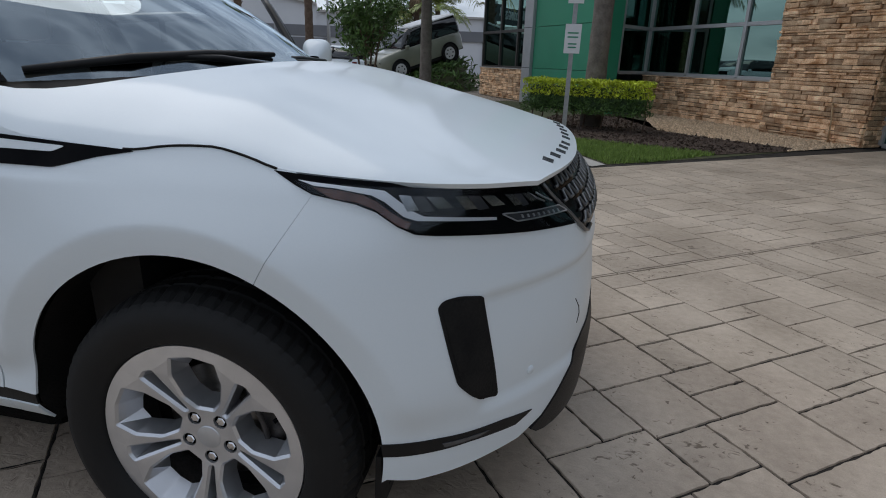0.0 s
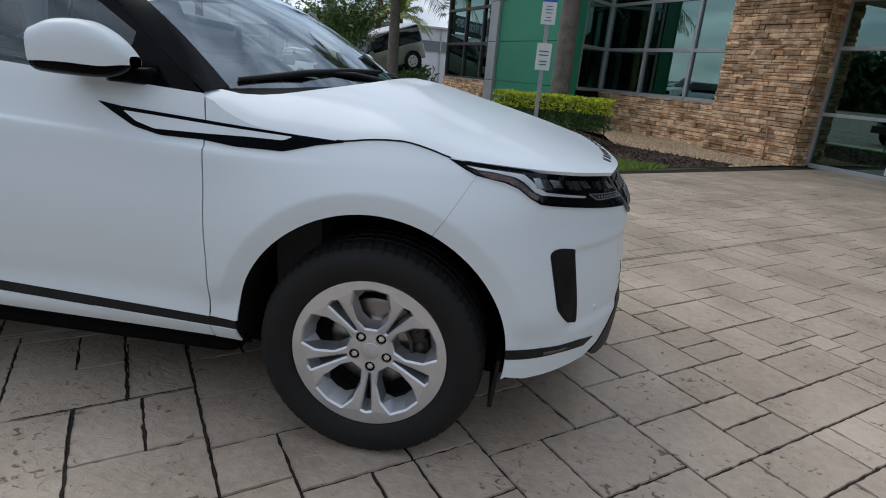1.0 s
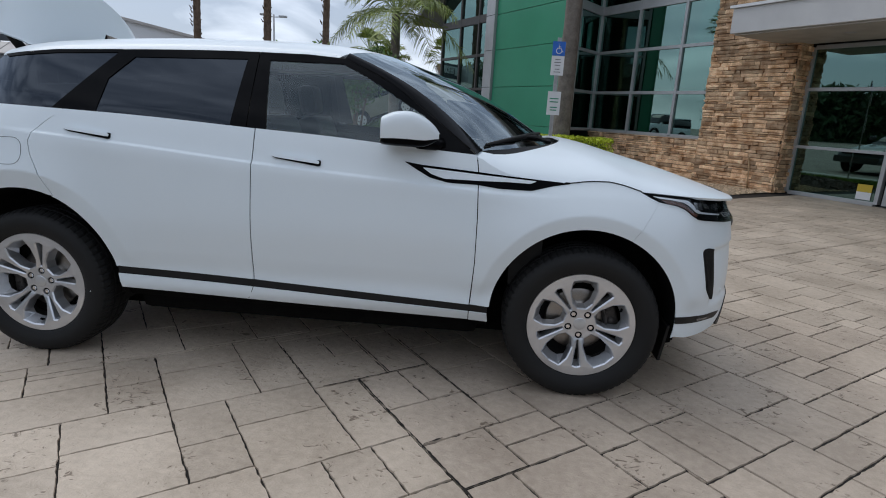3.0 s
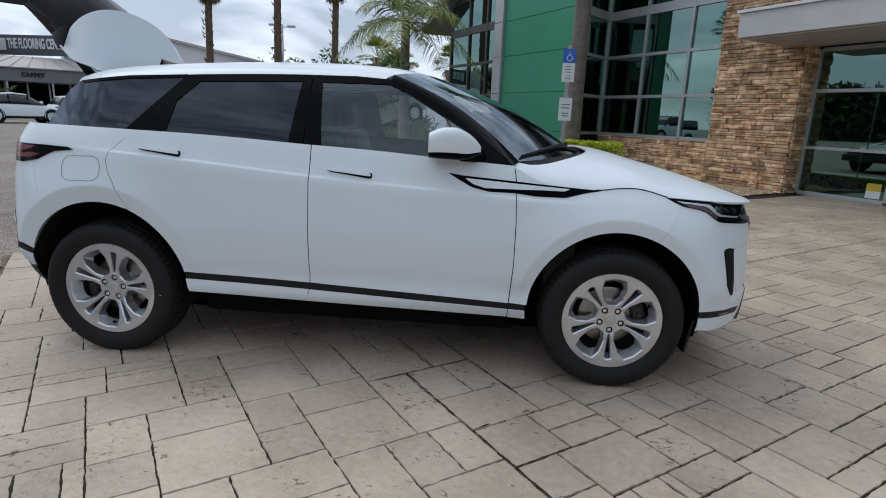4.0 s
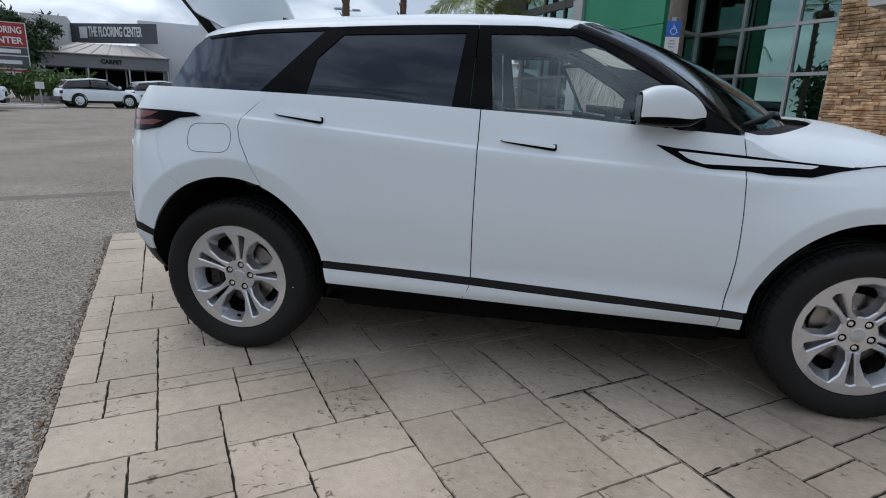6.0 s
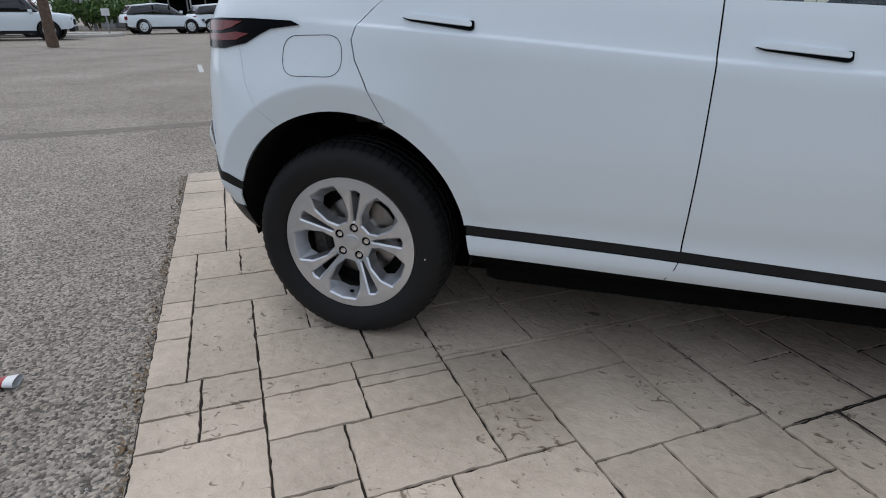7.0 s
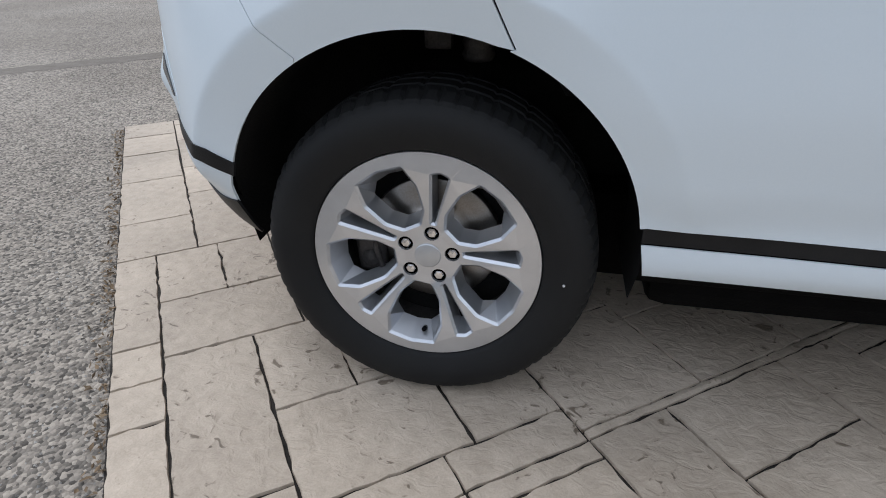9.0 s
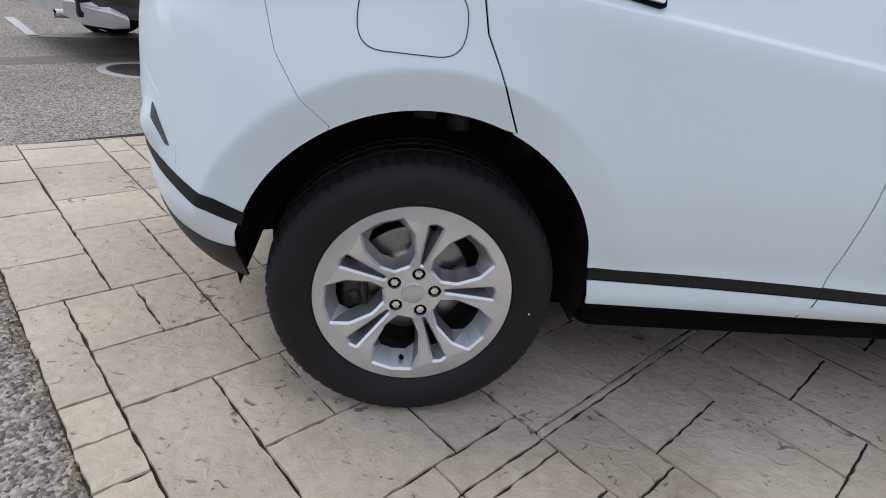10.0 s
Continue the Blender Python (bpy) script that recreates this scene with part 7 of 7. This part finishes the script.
rs = thing("pylon_sign", "tall red and white roadside shop sign", "sign", at=pose(-39.4, 32.5, 0, 0, 0, 42))
part("cabinet", boxed(-1.35, 1.35, -0.2, 0.2, 1.6, 5.4), M_SIGN_WHITE, rs)
for z0, z1, m in ((3.75, 5.35, M_RED), (3.2, 3.7, M_DARK_SIGN), (2.3, 3.1, M_DARK_SIGN), (1.65, 2.2, M_RED)):
    face = part("sign_face", boxed(-1.3, 1.3, -0.24, -0.2, z0, z1), m, rs)
    if z1 > 5:
        for word, z in (("FLOORING", 4.85), ("CENTER", 4.15)):
            lettering(word, 0.62, Matrix.Translation((0, -0.25, z)) @ Matrix.Rotation(radians(90), 4, "X"), M_SIGN_WHITE, face, "sign_lettering", 0.01, "white block letters", 2.2, 0.015)
    else:
        part("printed_bar", boxed(-1.0, 0.9, -0.26, -0.24, (z0 + z1) / 2 - 0.13, (z0 + z1) / 2 + 0.13), M_SIGN_WHITE, face)
for sx in (-0.9, 0.9):
    part("leg", boxed(sx - 0.12, sx + 0.12, -0.1, 0.1, 0, 2.0), M_GALV, rs)

lp = thing("street_lamp", "tall grey street lamp with two short arms", "lamp", at=pose(-14.5, 33.9, 0))
part("pole", tube(bmesh.new(), [(0, 0, 0), (0, 0, 6.7)], [0.1, 0.06], 10), M_GALV, lp, "", True)
for sg in (1, -1):
    part("arm", tube(bmesh.new(), [(0, 0, 6.55), (0.5 * sg, 0.3 * sg, 6.62)], 0.03, 8), M_GALV, lp)
    part("lamp_head", boxed(0.5 * sg - 0.25, 0.5 * sg + 0.25, 0.3 * sg - 0.14, 0.3 * sg + 0.14, 6.58, 6.7, bevel=0.03), M_GALV, lp)
ss = thing("small_sign_post", "low post with a small blank pale sign plate", "sign", at=pose(-28.2, 23.7, 0, 0, 0, 45))
part("post", boxed(-0.03, 0.03, -0.03, 0.03, 0, 1.2), M_GALV, ss)
part("sign_plate", boxed(-0.2, 0.2, -0.06, -0.03, 1.0, 1.36, bevel=0.01), M_SIGN_WHITE, ss)

# kerb island, road markings, manhole
bm = bmesh.new()
tube(bm, [(-28.5, 20.2, 0.02), (-27.2, 22.2, 0.02), (-27.6, 24.0, 0.02), (-30.5, 23.2, 0.02)], 0.14, 8)
structure("kerb_island", bm, M_CONCRETE, "low concrete kerb of a parking island", "kerb")
structure("island_soil", sheet([(-28.5, 20.2), (-27.3, 22.2), (-27.7, 23.9), (-30.5, 23.1)], 0.04), M_SOIL, "soil in the parking island", "soil")


def marking(a, b, w=0.1):
    a, b = Vector((*a, 0)), Vector((*b, 0))
    d = (b - a).normalized()
    s = Vector((-d.y, d.x, 0)) * w / 2
    bm = bmesh.new()
    bm.faces.new([bm.verts.new(p + Vector((0, 0, -0.011))) for p in (a - s, b - s, b + s, a + s)])
    return structure("road_marking", bm, M_LINE, "worn white parking line", "marking")


marking((-7.08, 5.52), (-6.25, 4.4))
marking((-6.3, 4.38), (-3.3, 7.2))
marking((-11.4, 9.4), (-10.1, 7.8))
mh = thing("manhole_cover", "round iron manhole cover in a pale concrete collar", "manhole", at=pose(-4.82, 3.33, -0.016))
part("collar", lathe(bmesh.new(), [(0.3, 0.0), (0.3, 0.006), (0.36, 0.006), (0.37, 0.0)], 36, "z"), M_CONCRETE, mh)
part("cover", lathe(bmesh.new(), [(0.0001, 0.004), (0.28, 0.004), (0.295, 0.0)], 36, "z"), M_CAST, mh, "iron cover")
bm = bmesh.new()
M_ASPHALT_DARK = mat("tar_seam", (0.12, 0.102, 0.083), (0.2, 0.175, 0.145), 9, 0.85, bump=0.004, bscale=90, fine=0.6)
cr = [Vector((x, y, -0.0155)) for x, y in ((-8.2, 0.9), (-6.7, 2.2), (-5.84, 3.06), (-5.07, 3.92), (-4.0, 5.3), (-2.6, 7.2))]
rows = [[p + Vector((-0.13 - 0.05 * math.sin(5 * k), 0.12, 0.001)), p + Vector((0.1, -0.11 + 0.03 * math.cos(7 * k), 0.001))] for k, p in enumerate(cr)]
structure("road_seam", grid(bm, rows), M_ASPHALT_DARK, "dark tar seam across the asphalt", "seam")

# litter
can_at = Matrix.Translation((-3.68, -1.57, 0.0)) @ Matrix.Rotation(radians(25), 4, "Z")
lit = thing("crushed_carton", "crushed red and white drink carton lying on asphalt", "litter", at=can_at)
bm = bmesh.new()
rows = []
for i in range(9):
    t = i / 8
    r = 0.03 * (1 - 0.25 * math.sin(3 * t))
    rows.append([Vector((-0.07 + 0.14 * t + 0.004 * noise.noise((j, i, 0)), r * math.cos(a) * 1.2, r * math.sin(a) * 0.55 * (1 + 0.3 * noise.noise((i * 0.7, j * 0.7, 4))))) for j, a in enumerate([2 * math.pi * k / 12 for k in range(13)])])
grid(bm, rows[:7])
part("carton", bm, M_RED, lit, "red printed carton", True)
bm = bmesh.new()
grid(bm, rows[6:])
part("carton_end", bm, M_SIGN_WHITE, lit, "white end", True)
tagged(part("paper_scrap", grid(bmesh.new(), [[Vector((-4.9 + 0.03 * i, -0.76 + 0.024 * j, -0.01 + 0.008 * noise.noise((i, j, 7)) + 0.006)) for j in range(4)] for i in range(4)]), M_CONCRETE, None), "crumpled pale paper scrap on asphalt", "litter")

# loose grit and leaf crumbs along the forecourt's edge
pts = []
for _ in range(900):
    p = PU * (EDGE_U - abs(random.gauss(0.012, 0.022))) + PV * random.uniform(-2.0, 3.5)
    pts.append((p.x, p.y, -0.008 + random.random() * 0.006))
stuff("edge_debris", flakes(pts, 0.007, 0.5, 2.5, 1.3), M_DRY, "brown leaf crumbs along the paving edge", "debris")
pts = []
for _ in range(3000):
    p = PU * (EDGE_U - random.uniform(0.0, 0.9) ** 1.4) + PV * random.uniform(-2.0, 2.6)
    pts.append((p.x, p.y))
vs, fs = [], []
for x, y in pts:
    s, k, a = random.uniform(0.002, 0.0055), len(vs), random.uniform(0, 3)
    c, d = math.cos(a) * s, math.sin(a) * s
    vs += [(x + c, y + d, -0.016), (x - d, y + c, -0.016), (x - c, y - d, -0.016), (x + d, y - c, -0.016), (x, y, -0.016 + s)]
    fs += [(k, k + 1, k + 4), (k + 1, k + 2, k + 4), (k + 2, k + 3, k + 4), (k + 3, k, k + 4)]
me = bpy.data.meshes.new("grit")
me.from_pydata(vs, [], fs)
stuff("loose_grit", me, M_GRIT, "loose pale grit on the asphalt", "grit")


# ---- ledge stones on the walls ----
def ledge_piece(rng):
    """A rough split stone of unit size, its front uneven; x along, y towards -1 front, z up."""
    bm = bmesh.new()
    f = [Vector((x + rng.uniform(-0.02, 0.02), -rng.uniform(0.75, 1.0), z + rng.uniform(-0.06, 0.06))) for x, z in ((-0.49, -0.46), (-0.12, -0.47), (0.49, -0.46), (0.49, 0.46), (0.15, 0.47), (-0.49, 0.46))]
    b = [Vector((p.x * 1.01, 0.3, p.z * 1.04)) for p in f]
    vf, vb = [bm.verts.new(p) for p in f], [bm.verts.new(p) for p in b]
    c = bm.verts.new((0, -rng.uniform(0.95, 1.15), rng.uniform(-0.1, 0.1)))
    for k in range(6):
        bm.faces.new((vf[k], vf[(k + 1) % 6], c))
        bm.faces.new((vf[k], vb[k], vb[(k + 1) % 6], vf[(k + 1) % 6]))
    bmesh.ops.recalc_face_normals(bm, faces=bm.faces[:])
    return bm


rng = random.Random(11)
LEDGE = [mesh_of(ledge_piece(rng), "ledge_stone", M_STONE) for _ in range(10)]


def ledge_wall(parent, length, z0, z1, m, limit, zmax):
    """Courses of ledge stone on a face: m takes (along, out, up) to the wall's own space. Up to limit pieces below zmax are objects."""
    z, made = z0, 0
    vs, fs = [], []
    while z < z1:
        h = min(rng.choice((0.045, 0.06, 0.07, 0.085, 0.1)), z1 - z + 0.01)
        x = -rng.uniform(0, 0.2)
        while x < length:
            w = rng.choice((0.12, 0.2, 0.26, 0.33, 0.42, 0.5)) * rng.uniform(0.85, 1.1)
            a, b = max(0, x), min(length, x + w)
            x += w
            if b - a < 0.04:
                continue
            d = rng.uniform(0.03, 0.085)
            mm = m @ Matrix.Translation(((a + b) / 2, 0, z + h / 2)) @ Matrix.Diagonal((b - a - 0.004, d, h - 0.004, 1))
            me = LEDGE[rng.randrange(10)]
            if made < limit and z < zmax:
                ob = new("ledge_stone", me)
                ob.parent = parent
                ob.matrix_local = mm
                made += 1
            else:
                k = len(vs)
                vs += [tuple(mm @ v.co) for v in me.vertices]
                fs += [tuple(k + i for i in p.vertices) for p in me.polygons]
        z += h
    if vs:
        me = bpy.data.meshes.new("ledge_rest")
        me.from_pydata(vs, [], fs)
        stuff("ledge_stones", me, M_STONE, "", "", parent)


T = Matrix.Translation
ledge_wall(pier, 2.03, 0.0, 6.2, T((-6.71, 9.54, 0)), 290, 2.95)
ledge_wall(pier, 0.42, 0.0, 3.06, T((-4.7, 9.53, 0)) @ Matrix.Rotation(radians(90), 4, "Z"), 0, 0)
ledge_wall(plinth, 4.37, 0.0, 0.965, T((-11.08, 9.96, 0)), 280, 2)
ledge_wall(plinth_left, 3.58, 0.0, 0.955, T((-18.18, 8.25, 0)), 160, 2)
ledge_wall(bpy.data.objects["wall_plinth_end"], 4.0, 0.0, 0.97, T((-18.39, 12.95, 0)) @ Matrix.Rotation(radians(-90), 4, "Z"), 0, 0)


# ---- stamped forecourt ----
def clip(poly, p0, n):
    """The part of a convex outline on the side of p0 that n points to."""
    out = []
    for a, b in zip(poly, poly[1:] + poly[:1]):
        da, db = (a - p0).dot(n), (b - p0).dot(n)
        if da >= 0:
            out.append(a)
        if (da >= 0) != (db >= 0):
            out.append(a.lerp(b, da / (da - db)))
    return out


def slab(poly, seed, fine):
    """A stamped stone: wavy outline, worn rim, top at z = 0."""
    r = random.Random(seed)
    pts = []
    for a, b in zip(poly, poly[1:] + poly[:1]):
        k = max(1, round((b - a).length / (0.026 if fine else 0.13)))
        nrm = Vector((b.y - a.y, a.x - b.x)).normalized()
        for j in range(k):
            p = a.lerp(b, j / k)
            pts.append(p - nrm * (r.gauss(0.0006 if fine else 0.0024, 0.0017) if j else r.uniform(-0.0005, 0.002)))
    c = sum(pts, Vector((0, 0))) / len(pts)
    tilt = (r.uniform(-0.004, 0.004), r.uniform(-0.004, 0.004))
    top = [p + (c - p).normalized() * 0.0016 for p in pts]
    vs = [(p.x, p.y, -0.0098) for p in pts] + [(p.x, p.y, -0.0025 + (p - c).x * tilt[0] + (p - c).y * tilt[1]) for p in top] + [(c.x, c.y, 0.0)]
    n = len(pts)
    fs = [(k, (k + 1) % n, n + (k + 1) % n, n + k) for k in range(n)] + [(n + k, n + (k + 1) % n, 2 * n) for k in range(n)]
    return vs, fs


# rows of stones whose place is known: (from, to) along PU, and the joints across them along PV
REAR = {
    (-3.45, -3.303): (0.7, 1.003, 1.16, 1.318, 1.843), (-3.303, -3.07): (0.7, 1.24), (-3.07, -2.685): (0.63, 0.92), (-3.07, -2.865): (0.92, 1.24), (-2.865, -2.455): (0.92, 1.24),
    (-2.685, -2.455): (0.63, 0.92), (-3.303, -2.922): (1.24, 1.522), (-3.303, -3.1): (1.522, 1.843), (-3.1, -2.922): (1.522, 1.843), (-2.922, -2.66): (1.24, 1.455, 1.758, 2.2),
    (-3.45, -3.165): (1.843, 2.147, 2.6, 2.99), (-3.165, -2.922): (1.843, 2.363), (-3.165, -2.8): (2.363, 2.7), (-3.45, -3.255): (0.38, 0.527, 0.7), (-3.255, -3.07): (0.38, 0.527, 0.7),
    (-3.45, -3.0701): (0.089, 0.38), (-3.45, -3.155): (-0.226, 0.089),
}
SIDE = {
    (-3.155, -2.85): (-0.226, -0.074, 0.089), (-3.07, -2.85): (0.089, 0.317), (-3.07, -2.765): (0.317, 0.527, 0.63), (-2.765, -2.455): (0.317, 0.474, 0.527, 0.63), (-2.85, -2.455): (0.017, 0.317),
    (-2.85, -2.62): (-0.532, -0.296, 0.017), (-2.62, -2.232): (-0.607, -0.234, 0.017), (-2.455, -2.232): (0.017, 0.25, 0.527), (-2.232, -1.85): (-0.066, 0.304, 0.527),
    (-2.232, -2.01): (-0.607, -0.37, -0.066), (-2.01, -1.625): (-0.689, -0.318, -0.066), (-1.85, -1.625): (-0.066, 0.527), (-1.79, -1.585): (-1.01, -0.689), (-1.585, -1.4): (-1.01, -0.689),
    (-2.01, -1.79): (-1.2, -0.689), (-1.79, -1.4): (-1.31, -1.01), (-2.39, -2.01): (-1.15, -0.857, -0.607), (-2.62, -2.39): (-0.9, -0.607),
}
MIDDLE = {
    (-1.625, -1.4): (-0.689, -0.147), (-1.625, -1.23): (-0.147, 0.15), (-1.625, -1.405): (0.15, 0.45), (-1.4, -1.23): (0.15, 0.45), (-1.23, -1.005): (-0.147, 0.35), (-1.4, -1.187): (-0.475, -0.147),
    (-1.187, -1.005): (-0.475, -0.147), (-1.4, -1.005): (-0.772, -0.475), (-1.005, -0.62): (-0.54, -0.23, 0.07), (-1.005, -0.787): (-0.772, -0.54), (-0.787, -0.41): (-0.85, -0.54),
    (-0.41, -0.165): (-0.85, -0.54), (-1.4, -1.1): (-1.08, -0.772), (-1.1, -0.787): (-1.08, -0.925, -0.772), (-1.4001, -1.187): (-1.6, -1.31, -1.08), (-1.187, -0.787): (-1.388, -1.08),
    (-0.886, -0.57): (-1.544, -1.388), (-0.787, -0.56): (-1.388, -1.153, -0.85), (-0.56, -0.41): (-1.475, -1.1, -0.85), (-0.4101, -0.165): (-1.475, -1.1, -0.85), (-0.165, 0.06): (-1.475, -0.932),
    (-0.34, 0.06): (-1.726, -1.475), (-0.57, -0.34): (-1.85, -1.475),
}
FRONT = {
    (0.06, 0.45): (-1.553, -1.255, -0.932), (-0.165, 0.23): (-0.932, -0.6), (0.23, 0.45): (-0.932, -0.55), (0.45, 0.767): (-1.32, -1.01), (0.767, 1.085): (-1.32, -1.169, -1.01),
    (0.45, 0.7): (-1.553, -1.32), (0.7, 1.085): (-1.553, -1.32), (0.45, 0.859): (-1.01, -0.72), (0.45, 0.68): (-0.72, -0.45), (0.68, 0.859): (-0.72, -0.45), (0.859, 1.085): (-1.01, -0.777),
    (1.085, 1.477): (-1.095, -0.777), (0.859, 1.176): (-0.777, -0.465), (1.176, 1.477): (-0.777, -0.624, -0.465), (1.265, 1.477): (-0.465, -0.234, 0.06), (0.859, 1.265): (-0.465, -0.156),
    (1.477, 1.735): (-0.86, -0.549), (1.735, 2.13): (-0.8, -0.549), (1.477, 1.87): (-0.549, -0.2, 0.06), (1.477, 1.95): (-1.095, -0.86), (1.085, 1.7): (-1.325, -1.095),
    (2.13, 2.45): (-0.64, -0.341), (1.87, 2.13): (-0.549, -0.2),
}
laid = [(u0, u1, v0, v1) for rows_ in (REAR, SIDE, MIDDLE, FRONT) for (u0, u1), cuts in rows_.items() for v0, v1 in zip(cuts, cuts[1:])]
# the slim border course
laid += [(-2.455 + 0.61 * k, -1.845 + 0.61 * k, 0.527, 0.552) for k in range(20)]


def joint_lines(known, lo, hi):
    """Joint lines from lo to hi: the known ones, and between them and beyond lines a hand's width apart."""
    ls = []
    for p in sorted(known):
        if not ls or p - ls[-1] > 0.009:
            ls.append(p)
    out = [lo]
    for p in ls + [hi]:
        n = max(1, round((p - out[-1]) / 0.0765))
        a = out[-1]
        out += [a + (p - a) * k / n for k in range(1, n + 1)]
    return out


def ashlar(us, vs, laid, seed):
    """Rectangles of a random stone pattern over the joint lines; laid: stones whose place is known."""
    r = random.Random(seed)
    nu, nv = len(us) - 1, len(vs) - 1
    used = [[False] * nv for _ in range(nu)]

    def snap(ls, p):
        return min(range(len(ls)), key=lambda k: abs(ls[k] - p))

    def reach(ls, k, stop, target):
        """How many lines past k bring the stone nearest to its size; a narrow rest is taken in."""
        n = min(range(1, stop + 1), key=lambda m: abs(ls[k + m] - ls[k] - target))
        return stop if ls[k + stop] - ls[k + n] < 0.13 and ls[k + stop] - ls[k] < 0.62 else n

    for u0, u1, v0, v1 in laid:
        i0, i1, j0, j1 = snap(us, u0), snap(us, u1), snap(vs, v0), snap(vs, v1)
        if any(used[i][j] for i in range(i0, i1) for j in range(j0, j1)):
            continue
        for i in range(i0, i1):
            for j in range(j0, j1):
                used[i][j] = True
        yield us[i0], us[i1], vs[j0], vs[j1]
    for j in range(nv):
        for i in range(nu):
            if used[i][j]:
                continue
            run = 1
            while i + run < nu and us[i + run] - us[i] < 0.75 and not used[i + run][j]:
                run += 1
            w = reach(us, i, run, r.choice((0.23, 0.3, 0.38, 0.38, 0.46)))
            rise = 1
            while j + rise < nv and vs[j + rise] - vs[j] < 0.75 and not any(used[i + a][j + rise] for a in range(w)):
                rise += 1
            h = reach(vs, j, rise, r.choice((0.15, 0.23, 0.3, 0.3, 0.38, 0.46)))
            for a in range(w):
                for b in range(h):
                    used[i + a][j + b] = True
            yield us[i], us[i + w], vs[j], vs[j + h]


lawn_a, lawn_n = Vector((1.32, 5.53)), Vector((0.615, -0.788))
court = structure("pavement_forecourt", sheet([tuple(CORNER), tuple(PU * EDGE_U - PV * 12), (14, -12), (26, 4), (9.5, 11.4), (6.0, 9.21), (4.78, 8.41), (2.83, 6.7), (1.33, 5.55), (0.9, 5.9)], -0.0102), M_JOINT, "stamped concrete forecourt in a random stone pattern", "pavement")
near, rest_v, rest_f = [], [], []
us = joint_lines([p for q in laid for p in q[:2]], -3.45, 20.0)
vs = joint_lines([p for q in laid for p in q[2:]], -11.0, 8.0)
for k, (a, b, c, d) in enumerate(ashlar(us, vs, laid, 8)):
    gap = 0.0024 + 0.002 * smooth(-1.9, -1.2, a) * (1 - smooth(1.2, 2.0, a))
    poly = [PU * s + PV * t for s, t in ((a + gap, c + gap), (b - gap, c + gap), (b - gap, d - gap), (a + gap, d - gap))]
    poly = clip(poly, PU * (EDGE_U + 0.004), PU)
    poly = clip(poly, CORNER, -PV) if poly else poly
    if len(poly) > 2 and sum(poly, Vector((0, 0))).x / len(poly) > 1.1:
        poly = clip(poly, lawn_a, lawn_n)
    if len(poly) < 3:
        continue
    c2 = sum(poly, Vector((0, 0))) / len(poly)
    if c2.x > 22 or c2.y > 10.8 or c2.y < -9:
        continue
    near.append((0.0 if (-4.3 < c2.x < 2.6 and -2.7 < c2.y < 0.4) else 1.0, (c2 - Vector((-0.8, -1.2))).length, poly, 80000 + k))
# joints that are filled with black dirt
rr = random.Random(3)
bm = bmesh.new()
for a, b, wide in (((-1.4, -0.15), (-1.405, -2.2), 0.0042), ((-1.58, -0.147), (-1.01, -0.147), 0.003), ((-1.225, 0.3), (-1.23, -0.145), 0.003), ((-1.0, 0.2), (-1.008, -0.6), 0.003), ((-1.39, -0.772), (-1.3, -0.768), 0.003), ((-1.41, -1.08), (-1.1, -1.08), 0.0025), ((-1.625, 0.35), (-1.625, -0.1), 0.002)):
    a, b = PU * a[0] + PV * a[1], PU * b[0] + PV * b[1]
    n = max(4, int((b - a).length / 0.02))
    side_way = Vector((a.y - b.y, b.x - a.x)).normalized()
    rows = []
    for k in range(n + 1):
        p = a.lerp(b, k / n) + side_way * rr.gauss(0, 0.0012)
        w = side_way * max(0.001, rr.gauss(wide, wide * 0.35))
        rows.append([(p.x - w.x, p.y - w.y, 0.0012), (p.x, p.y, 0.0016), (p.x + w.x, p.y + w.y, 0.0012)])
    grid(bm, rows)
structure("expansion_joint", bm, M_JOINT_DIRT, "dirt-filled black joints across the stamped concrete", "joint")
near.sort(key=lambda q: (q[0], q[1]))
for i, (_, _, poly, seed) in enumerate(near):
    vs, fs = slab(poly, seed, i < 300)
    if i < 300:
        c2 = sum(poly, Vector((0, 0))) / len(poly)
        me = bpy.data.meshes.new("paving_stone")
        me.from_pydata([(x - c2.x, y - c2.y, z) for x, y, z in vs], [], fs)
        me.materials.append(M_STAMP_DARK if c2.dot(PU) > -1.4 else M_STAMP)
        ob = new("paving_stone", me)
        ob.parent = court
        ob.location = (c2.x, c2.y, 0)
    else:
        k = len(rest_v)
        rest_v += vs
        rest_f += [tuple(k + j for j in f) for f in fs]
me = bpy.data.meshes.new("paving_rest")
me.from_pydata(rest_v, [], rest_f)
stuff("paving_stones", me, M_STAMP, "", "", court)
